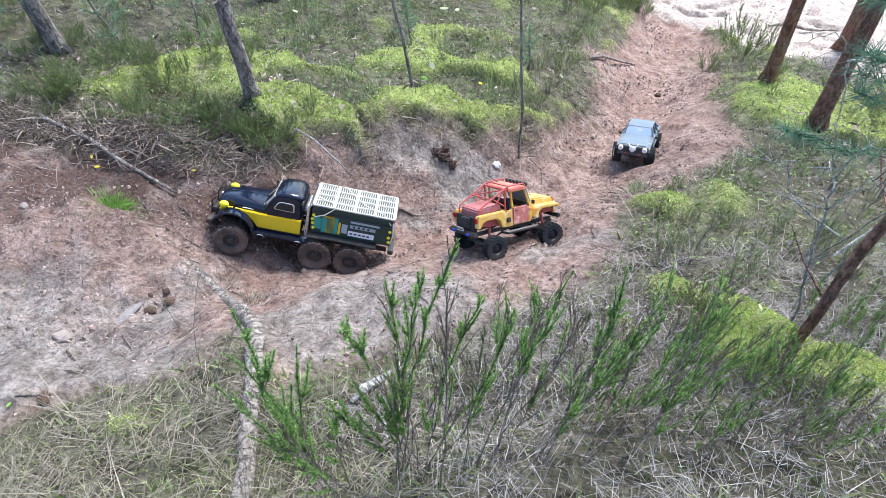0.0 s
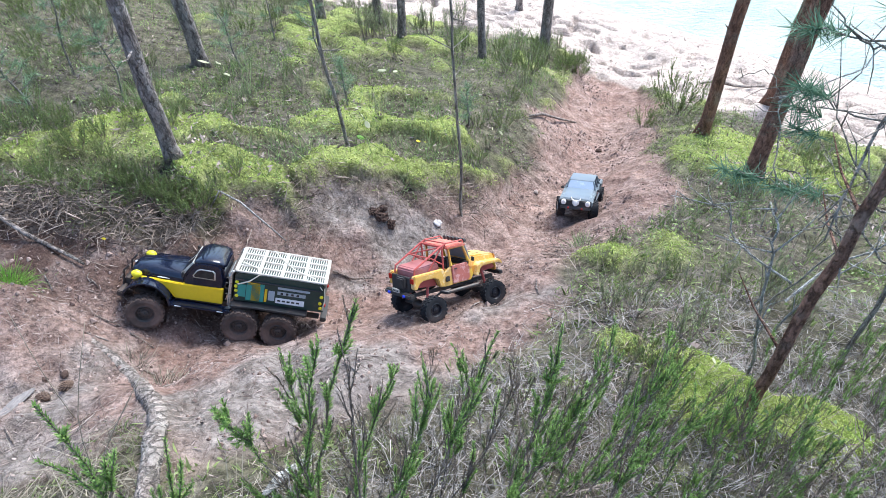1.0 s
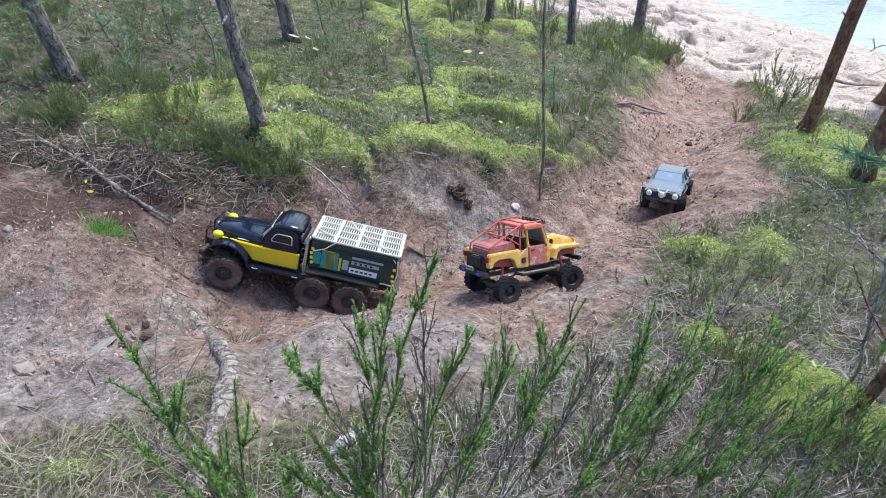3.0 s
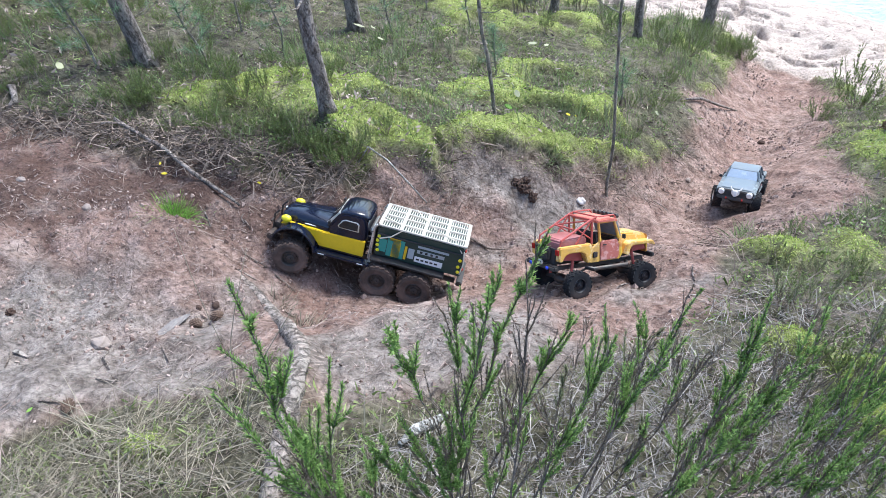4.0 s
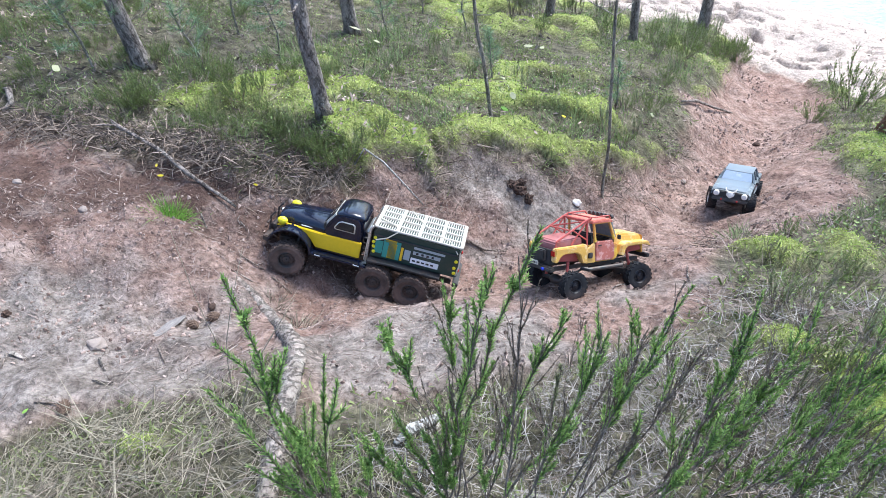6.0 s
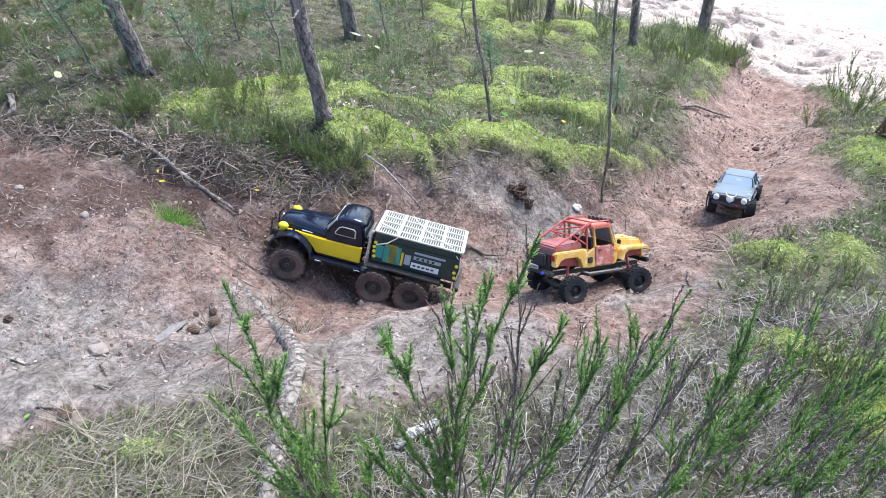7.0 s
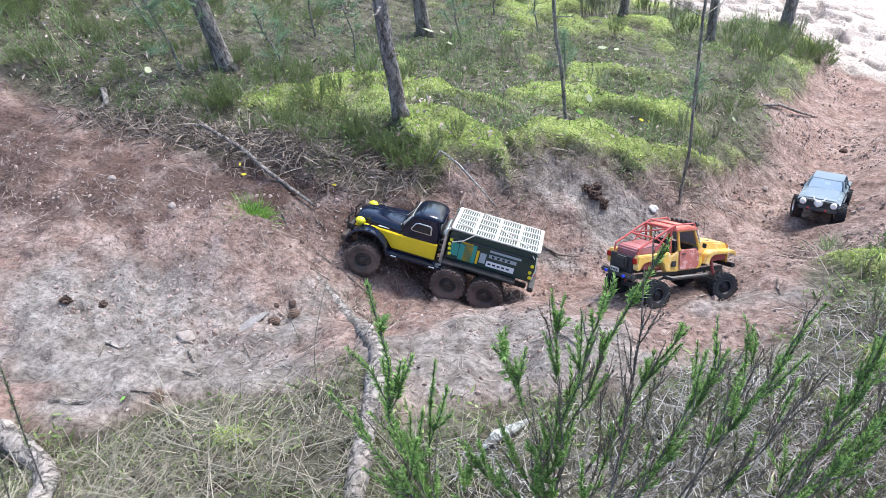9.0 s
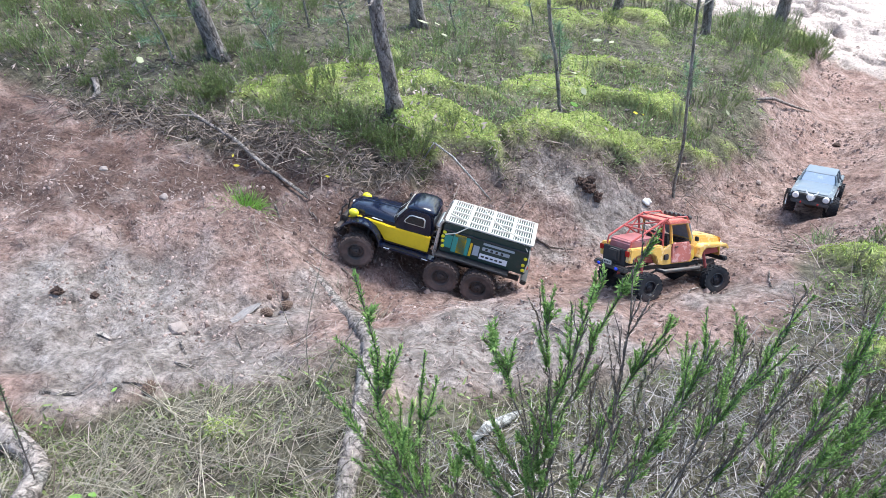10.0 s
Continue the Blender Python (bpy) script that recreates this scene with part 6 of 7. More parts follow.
    for k in range(4):
        solid("plate_mark", block(-0.2335, -0.2322, -0.016 + 0.009 * k, -0.011 + 0.009 * k, 0.108, 0.114, 0.0003), M["dark"], bumper)
    for y in (-0.05, 0.05):
        solid("bumper_lamp", ball((-0.231, y, 0.096), (0.004, 0.009, 0.006), 10), M["blue_lens"], bumper, "blue lamp")


def build_pickup():
    p = thing("toy_pickup", "worn grey model pickup with white lamps and open bed", "model pickup", PICKUP @ Matrix.Scale(0.94, 4))
    for s in (1, -1):
        solid("frame_rail", block(-0.20, 0.20, s * 0.030, s * 0.042, 0.062, 0.076), M["steel"], p)
    for x in (0.14, -0.14):
        axle(p, x, 0.075, 0.05)
    meshes = wheel_meshes(0.050, 0.040, 0.026, M["clean_rubber"], M["silver"], 6)
    for x, steer in ((0.14, 14), (-0.14, 0)):
        for s in (1, -1):
            put_wheel(p, meshes, x, s * 0.083, 0.050, steer, 150 * x)
    front = [(0.050, 0.080), (0.048, 0.126), (0.060, 0.130), (0.190, 0.118), (0.212, 0.108), (0.216, 0.088), (0.204, 0.080), (0.196, 0.098), (0.176, 0.110), (0.110, 0.110), (0.090, 0.098), (0.082, 0.080)]
    solid("front_body", slab(front, -0.086, 0.086, 0.005, lambda x, z: 1.0 - 0.7 * max(0.0, z - 0.09) - 0.35 * max(0.0, x - 0.15)), M["grey_paint"], p, "worn blue-grey front body")
    solid("hood", slab([(0.052, 0.129), (0.056, 0.1335), (0.150, 0.1275), (0.196, 0.1205), (0.204, 0.114), (0.19, 0.112), (0.06, 0.122)], -0.066, 0.066, 0.003), M["hood_grey"], p, "dented pale grey hood")
    solid("cab", slab([(-0.112, 0.074), (-0.112, 0.126), (0.060, 0.128), (0.070, 0.110), (0.062, 0.074)], -0.083, 0.083, 0.004), M["grey_paint"], p)
    solid("roof", slab([(-0.098, 0.168), (-0.090, 0.175), (0.018, 0.176), (0.034, 0.168), (0.030, 0.165), (-0.096, 0.165)], -0.062, 0.062, 0.003), M["hood_grey"], p, "pale grey roof")
    for s in (1, -1):
        for name, pts in (("pillar", [(0.062, s * 0.078, 0.126), (0.032, s * 0.062, 0.168)]), ("pillar", [(-0.030, s * 0.078, 0.126), (-0.032, s * 0.061, 0.168)]), ("pillar", [(-0.108, s * 0.078, 0.124), (-0.096, s * 0.061, 0.168)])):
            solid(name, rod(pts, 0.005, 8), M["grey_paint"], p)
        # Dark sheet fills the open side window in place of the shaded inside.
        solid("side_window", slab([(-0.098, 0.128), (-0.090, 0.164), (0.026, 0.164), (0.050, 0.128)], s * 0.0700, s * 0.0715, 0.0, lambda x, z: 1.0 - 3.8 * max(0.0, z - 0.126)), M["glass"], p, "dark side window")
        solid("door", slab([(-0.030, 0.080), (-0.030, 0.125), (0.052, 0.126), (0.060, 0.108), (0.056, 0.080)], s * 0.082, s * 0.0858, 0.0015), M["grey_paint"], p)
        solid("door_mark", block(-0.022, 0.020, s * 0.0855, s * 0.0866, 0.100, 0.116, 0.0004), M["bed_red"], p)
        solid("sill", block(-0.09, 0.078, s * 0.070, s * 0.088, 0.070, 0.080, 0.003), M["grey_paint"], p)
        solid("bed_side", slab([(-0.114, 0.078), (-0.114, 0.124), (-0.228, 0.120), (-0.232, 0.090), (-0.205, 0.086), (-0.192, 0.102), (-0.176, 0.109), (-0.108, 0.108), (-0.098, 0.096), (-0.096, 0.078)], s * 0.072, s * 0.087, 0.003), M["grey_paint"], p)
        lamp = solid("headlamp", loft([(0.204, 0.005, 0.092, 0.104, 0.8), (0.210, 0.0135, 0.084, 0.111, 0.95), (0.219, 0.0135, 0.084, 0.111, 0.95), (0.224, 0.009, 0.088, 0.107, 0.95)], 18), M["lens"], p, "milky white headlamp")
        lamp.location = (0, s * 0.060, 0)
        solid("mirror", block(0.056, 0.066, s * 0.086, s * 0.100, 0.124, 0.136, 0.002), M["dark"], p)
        solid("bed_rod", rod([(-0.108, s * 0.06, 0.158), (-0.20, s * 0.066, 0.126)], 0.003, 6), M["dark"], p)
        solid("spring", rod([(0.14, s * 0.055, 0.055), (0.13, s * 0.050, 0.100)], 0.006, 8), M["steel"], p)
    solid("windscreen", slab([(0.064, 0.130), (0.034, 0.167), (0.030, 0.165), (0.058, 0.127)], -0.068, 0.068, 0.001, lambda x, z: 1.0 - 2.6 * max(0.0, z - 0.128)), M["painted_reflection_glass"], p, "dusty windscreen with pale reflections painted into its colour")
    solid("bed_floor", block(-0.228, -0.112, -0.074, 0.074, 0.082, 0.092, 0.002), M["dark"], p)
    solid("tailgate", block(-0.234, -0.226, -0.080, 0.080, 0.088, 0.119, 0.002), M["grey_paint"], p)
    solid("grille", slab([(0.204, 0.070), (0.206, 0.112), (0.217, 0.109), (0.219, 0.070)], -0.078, 0.078, 0.003), M["dark"], p, "black grille across the front")
    skull = solid("ornament", loft([(0.210, 0.008, 0.094, 0.104, 0.8), (0.218, 0.018, 0.086, 0.113, 0.8), (0.226, 0.012, 0.084, 0.110, 0.9), (0.231, 0.006, 0.084, 0.096, 0.9)], 14), M["bone"], p, "white plate on the grille")
    for s in (1, -1):
        solid("horn", rod([(0.220, s * 0.010, 0.108), (0.219, s * 0.020, 0.116), (0.214, s * 0.024, 0.127)], (0.005, 0.004, 0.001), 7), M["bone"], skull)
        solid("tow_hook", ball((0.224, s * 0.034, 0.072), (0.006, 0.005, 0.006), 8), M["tail_red"], p)
    solid("front_bumper", slab([(0.205, 0.062), (0.205, 0.080), (0.224, 0.082), (0.228, 0.066)], -0.076, 0.076, 0.004), M["steel"], p, "muddy dark front bumper")
    solid("rear_bumper", rod([(-0.238, -0.07, 0.080), (-0.244, 0.0, 0.078), (-0.238, 0.07, 0.080)], 0.005, 8), M["steel"], p)
    solid("tow_rod", rod([(-0.240, 0.03, 0.080), (-0.275, 0.038, 0.070), (-0.300, 0.040, 0.060)], 0.003, 6), M["dark"], p)


build_truck()
build_jeep()
build_pickup()


# ---- roots, logs, sticks and small finds ----
def lying(points, lift):
    """Places along a line in the plan, lifted above the ground there."""
    return [(x, y, height(x, y) + dz) for (x, y), dz in zip(points, lift)]


def smooth_line(points, n):
    """A rounder line through given corners."""
    p = np.array(points, float)
    t = np.linspace(0, len(p) - 1, n)
    out = []
    for v in t:
        i = min(int(v), len(p) - 2)
        u = v - i
        a, b, c, d = p[max(i - 1, 0)], p[i], p[i + 1], p[min(i + 2, len(p) - 1)]
        out.append(0.5 * (2 * b + (c - a) * u + (2 * a - 5 * b + 4 * c - d) * u * u + (3 * b - a - 3 * c + d) * u ** 3))
    return np.array(out)


def gnarled(name, label, category, points, radii, mat, seed, sides=12, wobble=0.18, group=""):
    """A root, log or stick with an uneven girth along a line in the world."""
    rg = np.random.default_rng(seed)
    v, f = [], []
    tube(points, radii, sides, v, f)
    arr = np.array(v)
    mid = np.repeat(np.array(points, float), sides, 0)
    ring = 1 + wobble * value_noise(np.arange(len(arr)) % sides * 0.9 + seed, np.arange(len(arr)) // sides * 0.6, 1.0, seed) + 0.06 * rg.normal(size=len(arr))
    arr = mid + (arr - mid) * ring[:, None]
    at = Vector(points[0])
    ob = sheet(name, arr - np.array(at), f, mat, None, True)
    ob.location = at
    return tagged(ob, label, category, group)


def build_roots():
    pts = smooth_line(ROOT[2:], 44)
    z = ground(pts[:, 0], pts[:, 1])
    rise = np.concatenate([np.linspace(-0.020, -0.004, 12), np.linspace(-0.004, 0.006, 16), np.linspace(0.006, 0.0, 16)])
    line = [(a, b, c + d) for (a, b), c, d in zip(pts, z, rise)]
    rad = np.concatenate([np.linspace(0.015, 0.022, 14), np.linspace(0.022, 0.019, 30)])
    gnarled("root", "long bare pine root along the edge of the sandy mound", "root", line, rad.tolist(), M["root"], 3)
    line = lying([(-1.36, 0.50), (-1.31, 0.49), (-1.25, 0.465), (-1.18, 0.44), (-1.12, 0.40), (-1.08, 0.35), (-1.05, 0.28), (-1.03, 0.20)], (0.0, 0.012, 0.02, 0.018, 0.02, 0.02, 0.02, 0.015))
    gnarled("log", "short weathered log with flaking grey bark in dry grass", "log", line, (0.014, 0.024, 0.026, 0.021, 0.023, 0.024, 0.024, 0.02), M["root"], 5)
    line = lying([(-1.60, 1.80), (-1.57, 1.77), (-1.48, 1.735), (-1.38, 1.69), (-1.24, 1.60), (-1.12, 1.56), (-1.08, 1.54)], (0.045, 0.05, 0.035, 0.03, 0.025, 0.02, 0.012))
    gnarled("stick", "long pale bare stick lying across the foot of the bank", "stick", line, (0.004, 0.0075, 0.008, 0.008, 0.007, 0.006, 0.004), M["root"], 7, 8)
    line = lying([(-1.55, 1.765), (-1.585, 1.75), (-1.62, 1.745)], (0.045, 0.055, 0.05))
    gnarled("twig", "short forked end of the long pale stick", "twig", line, (0.005, 0.004, 0.002), M["root"], 16, 7)
    line = lying([(0.70, 3.33), (0.80, 3.42), (0.94, 3.52), (1.08, 3.63)], (0.02, 0.03, 0.025, 0.01))
    gnarled("stick", "pale stick lying across the edge of the track", "stick", line, (0.006, 0.009, 0.008, 0.004), M["root"], 8, 8)
    line = lying([(-0.34, 1.75), (-0.27, 1.735), (-0.19, 1.735)], (0.012, 0.014, 0.008))
    gnarled("stick", "short brown stick on the track", "stick", line, (0.005, 0.005, 0.003), M["stem"], 9, 7)
    line = lying([(0.04, 2.03), (0.09, 2.0), (0.14, 1.93), (0.18, 1.80), (0.21, 1.65), (0.24, 1.50)], (0.01, 0.02, 0.02, 0.02, 0.018, 0.01))
    gnarled("stick", "thin curved pale twig on the track", "stick", line, (0.003, 0.004, 0.004, 0.0035, 0.003, 0.002), M["root"], 10, 6)
    line = lying([(2.18, 4.22), (2.32, 4.27), (2.48, 4.28), (2.62, 4.35), (2.8, 4.38)], (0.03, 0.05, 0.03, 0.03, 0.02))
    gnarled("driftwood", "brown driftwood branch lying on the sand", "driftwood", line, (0.006, 0.013, 0.012, 0.009, 0.004), M["root"], 11, 9)
    line = lying([(2.34, 4.27), (2.38, 4.36), (2.46, 4.44)], (0.05, 0.09, 0.10))
    gnarled("driftwood", "brown forked driftwood lying on the sand", "driftwood", line, (0.007, 0.006, 0.003), M["root"], 12, 8)
    line = lying([(-0.74, 1.83), (-0.70, 1.86), (-0.64, 1.86), (-0.56, 1.82), (-0.50, 1.80)], (0.05, 0.06, 0.05, 0.035, 0.02))
    gnarled("twig", "dry bare twig hanging over the bank", "twig", line, (0.004, 0.004, 0.0035, 0.003, 0.002), M["lichen"], 13, 6)
    line = lying([(-2.16, 1.98), (-2.10, 1.95), (-2.06, 1.89), (-2.08, 1.83)], (0.01, 0.03, 0.025, 0.0))
    gnarled("stump", "broken grey-brown stump root at the edge of the shrubs", "stump", line, (0.006, 0.012, 0.011, 0.005), M["root"], 14, 9)
    # a long white rotten branch under the heather
    line = lying([(-0.30, 0.60), (-0.28, 0.64), (-0.25, 0.68), (-0.23, 0.72)], (0.02, 0.025, 0.02, 0.01))
    gnarled("rotten_branch", "whitish rotten branch lying under the heather", "branch", line, (0.005, 0.011, 0.010, 0.004), M["lichen"], 15, 9)
    rg = np.random.default_rng(17)
    for k in range(46):
        x, y = (rg.uniform(-2.1, 0.4), rg.uniform(0.5, 2.0)) if k < 34 else (rg.uniform(0.3, 1.5), rg.uniform(2.0, 4.2))
        if float(inside(np.array([x]), np.array([y]), BARE)[0]) < 0.05:
            continue
        a, size = rg.uniform(0, 6.28), rg.uniform(0.03, 0.09)
        way = np.array([math.cos(a), math.sin(a)]) * size
        line = lying([(x, y), (x + way[0] * 0.5 + rg.normal() * 0.006, y + way[1] * 0.5), (x + way[0], y + way[1])], (0.004, 0.007, 0.004))
        gnarled("twig", "small pale twig lying on the bare ground", "twig", line, (0.0022, 0.0024, 0.0014), M["root"] if k % 3 else M["stem"], 100 + k, 5, group="twigs on the ground")


def flake(points, thick, seed, bumpy=0.25):
    """A thin uneven plate with the given outline."""
    rg = np.random.default_rng(seed)
    bm = bmesh.new()
    lo = [bm.verts.new((x, y, rg.normal() * thick * bumpy)) for x, y in points]
    hi = [bm.verts.new((x * 0.93, y * 0.93, thick + rg.normal() * thick * bumpy)) for x, y in points]
    bm.faces.new(lo[::-1])
    bm.faces.new(hi)
    n = len(points)
    for k in range(n):
        bm.faces.new((lo[k], lo[(k + 1) % n], hi[(k + 1) % n], hi[k]))
    return bm


def tilt_at(x, y, turn=0.0, lift=0.0):
    """A pose on the slope of the ground there."""
    e = 0.03
    nx, ny = (height(x - e, y) - height(x + e, y)) / (2 * e), (height(x, y - e) - height(x, y + e)) / (2 * e)
    q = Vector((0, 0, 1)).rotation_difference(Vector((nx, ny, 1)).normalized())
    return Matrix.Translation((x, y, height(x, y) + lift)) @ q.to_matrix().to_4x4() @ pose(0, 0, 0, 0, 0, turn)


def stone_mesh(size, seed, squash=0.6, rough=0.1):
    rg = np.random.default_rng(seed)
    bm = bmesh.new()
    bmesh.ops.create_icosphere(bm, subdivisions=3, radius=size)
    for v in bm.verts:
        k = 1 + 0.35 * noise.noise(v.co / size * 1.3 + Vector((seed, 0, 0))) + rough * noise.noise(v.co / size * 3.1 + Vector((0, seed, 0))) + 0.05 * rg.normal()
        v.co = Vector((v.co.x * k, v.co.y * k * 0.85, v.co.z * k * squash))
    return bm


def cone_mesh(seed):
    """A pine cone: an egg-shaped core with rows of overlapping scales."""
    bm = lathe([(0.002, -0.020), (0.007, -0.016), (0.010, -0.006), (0.009, 0.006), (0.005, 0.016), (0.001, 0.021)], (0, 0, 0), 10)
    for row in range(8):
        o, r = -0.017 + 0.0045 * row, 0.0125 * math.sin(math.pi * (row + 1.3) / 9.5)
        for k in range(9):
            a = 2 * math.pi * (k + 0.5 * (row % 2)) / 9
            c, s = math.cos(a), math.sin(a)
            tip = bm.verts.new((r * 1.35 * c, o + 0.005, r * 1.35 * s))
            l = bm.verts.new((r * math.cos(a - 0.3), o, r * math.sin(a - 0.3)))
            m = bm.verts.new((r * math.cos(a + 0.3), o, r * math.sin(a + 0.3)))
            b = bm.verts.new((r * 1.1 * c, o - 0.003, r * 1.1 * s))
            bm.faces.new((l, tip, m))
            bm.faces.new((l, b, tip))
            bm.faces.new((m, tip, b))
    return bm


def build_finds():
    n = Nodes("weathered_bark", 0.9, 0.2).local()
    n.colour(n.mix(n.ramp(n.noise(60, 5, 0.7, (1, 4, 1)), (0.3, 0.0), (0.7, 1.0)), (0.14, 0.125, 0.118), (0.30, 0.27, 0.252)))
    bark = n.bump(n.noise(120, 4, 0.7, (1, 5, 1)), 0.002).mat
    n = Nodes("field_stone", 0.85, 0.3).local()
    n.colour(n.mix(n.noise(60, 5, 0.7), (0.18, 0.14, 0.12), (0.36, 0.30, 0.265)))
    stone = n.bump(n.noise(160, 4), 0.002).mat
    n = Nodes("dark_earth", 0.95, 0.2).local()
    n.colour(n.mix(n.noise(50, 5, 0.7), (0.03, 0.02, 0.016), (0.11, 0.07, 0.055)))
    peat = n.bump(n.noise(90, 4), 0.004).mat
    n = Nodes("white_stone", 0.8, 0.3).local()
    n.colour(n.mix(n.noise(80, 4, 0.7), (0.50, 0.44, 0.41), (0.78, 0.72, 0.68)))
    white = n.mat
    n = Nodes("cone_scale", 0.85, 0.2).local()
    n.colour(n.mix(n.noise(200, 3), (0.06, 0.038, 0.028), (0.20, 0.135, 0.10)))
    cone = n.mat

    def drop(name, bm, mat, x, y, turn, lift, label, category, group=""):
        ob = solid(name, bm, mat, None, "", 40)
        ob.matrix_world = tilt_at(x, y, turn, lift)
        return tagged(ob, label, category, group)

    drop("bark_piece", flake([(-0.075, -0.008), (-0.04, -0.018), (0.03, -0.020), (0.07, -0.012), (0.062, 0.010), (0.02, 0.017), (-0.05, 0.010)], 0.004, 1), bark, -1.06, 0.99, 75, 0.004, "grey weathered piece of bark on the sandy mound", "bark")
    for k, (x, y, s, label) in enumerate(((-1.51, 1.39, 0.015, "small pale flat stone on the mound"), (-1.18, 0.89, 0.024, "brownish stone half sunk in sandy ground"), (-0.98, 1.10, 0.012, "small dark stone near a root"),
                                          (-1.02, 1.08, 0.010, "small dark stone near a root"), (1.15, 3.27, 0.020, "dark round stone on the track"), (-1.75, 1.45, 0.014, "small stone on the bare ground"),
                                          (0.62, 2.6, 0.014, "small stone beside the track"), (0.95, 2.9, 0.012, "small stone on the track"), (-0.5, 1.75, 0.014, "small stone on the track"))):
        drop("stone", stone_mesh(s, k + 2), peat if "dark" in label else stone, x, y, 40 * k, s * 0.25, label, "stone", "stones on the ground")
    drop("white_stone", stone_mesh(0.020, 31, 0.8), white, 0.08, 2.10, 20, 0.008, "small white stone at the foot of the bank", "stone")
    for k, (x, y, s) in enumerate(((-0.15, 2.02, 0.024), (-0.185, 2.04, 0.018), (-0.115, 2.01, 0.019), (-0.15, 2.06, 0.018), (-1.51, 0.90, 0.014), (-1.44, 0.93, 0.011))):
        drop("peat_clod", stone_mesh(s, 50 + k, 0.8, 0.75), peat, x, y, 50 * k, s * 0.4, "crumbly dark clod of earth on the ground", "earth clod", "dark clods")
    for k, (x, y, turn) in enumerate(((-1.08, 0.66, 20), (-1.0, 1.02, 80), (-0.95, 1.05, 140))):
        drop("pine_cone", cone_mesh(k), cone, x, y, turn, 0.010, "brown open pine cone lying on the ground", "pine cone", "fallen cones")
    drop("wood_chip", flake([(-0.024, -0.006), (0.022, -0.006), (0.024, 0.005), (-0.022, 0.006)], 0.006, 3), M["root"], -1.33, 0.81, -8, 0.003, "short pale piece of wood on the mound", "wood chip")
    drop("wood_chip", flake([(-0.045, -0.005), (0.0, -0.009), (0.045, 0.0), (0.04, 0.008), (-0.04, 0.006)], 0.008, 4), M["root"], -1.26, 0.60, 25, 0.004, "pale split stick on the mound", "wood chip")
    # leaves that lie or hang about
    leaf = [(-0.5, 0.0), (-0.3, 0.16), (0.0, 0.24), (0.3, 0.16), (0.5, 0.0), (0.3, -0.16), (0.0, -0.24), (-0.3, -0.16)]

    def leaf_at(x, y, size, turn, lift, tilt, mat, label):
        ob = part("leaf", flake([(size * a, size * b) for a, b in leaf], size * 0.02, int(abs(x * 100)), 1.5), mat)
        ob.matrix_world = tilt_at(x, y, turn, lift) @ pose(0, 0, 0, tilt, tilt * 0.4, 0)
        tagged(ob, label, "leaf", "scattered leaves")

    for x, y, s, turn, lift, tilt, mat, label in (
            (-1.86, 1.97, 0.062, 110, 0.14, 35, "pale_leaf", "large pale green leaf among shrubs"), (-1.77, 1.86, 0.056, 160, 0.12, 30, "pale_leaf", "large pale green leaf among shrubs"),
            (-1.35, 1.60, 0.022, 30, 0.02, 10, "yellow_leaf", "yellow fallen leaf at the foot of the bank"), (-1.37, 1.63, 0.018, 100, 0.02, 30, "yellow_leaf", "yellow fallen leaf at the foot of the bank"),
            (-1.02, 1.61, 0.016, 0, 0.06, 10, "yellow_leaf", "small yellow flower head on the bare earth"), (0.02, 2.45, 0.036, 50, 0.09, 20, "yellow_leaf", "yellow leaf on the mossy bank"),
            (0.05, 2.46, 0.026, 120, 0.09, 30, "yellow_leaf", "yellow leaf on the mossy bank"), (-1.10, 3.21, 0.07, 20, 0.12, 15, "pale_leaf", "pale dry leaf among grass"), (-1.02, 3.2, 0.06, 80, 0.12, 20, "pale_leaf", "pale dry leaf among grass"),
            (-0.96, 3.10, 0.055, 60, 0.10, 20, "pale_leaf", "pale dry leaf among grass"), (-0.24, 2.46, 0.05, 30, 0.04, 40, "bright_leaf", "bright green leaf at a sapling's foot"), (-0.22, 2.5, 0.06, 90, 0.14, 50, "pale_leaf", "pale yellowish leaf on a seedling"),
            (-0.26, 2.5, 0.055, 200, 0.17, 40, "pale_leaf", "pale yellowish leaf on a seedling"), (-0.20, 2.46, 0.05, 300, 0.12, 40, "pale_leaf", "pale yellowish leaf on a seedling"), (-0.98, 0.36, 0.03, 20, 0.02, 20, "bright_leaf", "bright green seedling leaf in dry grass"),
            (-0.95, 0.37, 0.028, 160, 0.02, 20, "bright_leaf", "bright green seedling leaf in dry grass"), (-1.14, 0.63, 0.016, 70, 0.008, 10, "bright_leaf", "small green leaf on the sandy mound"), (0.65, 0.90, 0.03, 0, 0.04, 25, "litter", "brown dry leaf on moss"),
            (0.68, 0.86, 0.026, 70, 0.04, 25, "pale_leaf", "pale dry leaf on moss"), (0.40, 2.75, 0.04, 70, 0.12, 35, "pale_leaf", "pale leaf beside the track"), (0.44, 2.72, 0.035, 10, 0.14, 35, "pale_leaf", "pale leaf beside the track"),
            (-0.18, 3.52, 0.06, 10, 0.10, 10, "pale_leaf", "pale leaf among moss"), (-0.10, 3.5, 0.05, 60, 0.10, 20, "pale_leaf", "pale leaf among moss")):
        leaf_at(x, y, s, turn, lift, tilt, M[mat], label)
    # brown leaf bits lie thick on the bare earth
    def share(x, y):
        dirt, pale, dark_soil, moss, beach = zones(x, y)
        foot = hill(x, y, -0.35, 1.93, 0.5, 0.13) + hill(x, y, -1.2, 1.72, 0.4, 0.12)
        return np.clip(dirt * (0.35 + 0.9 * value_noise(x, y, 0.17, 51) + 0.8 * foot), 0, 1) * np.clip(2.0 - 0.4 * y, 0.25, 1)

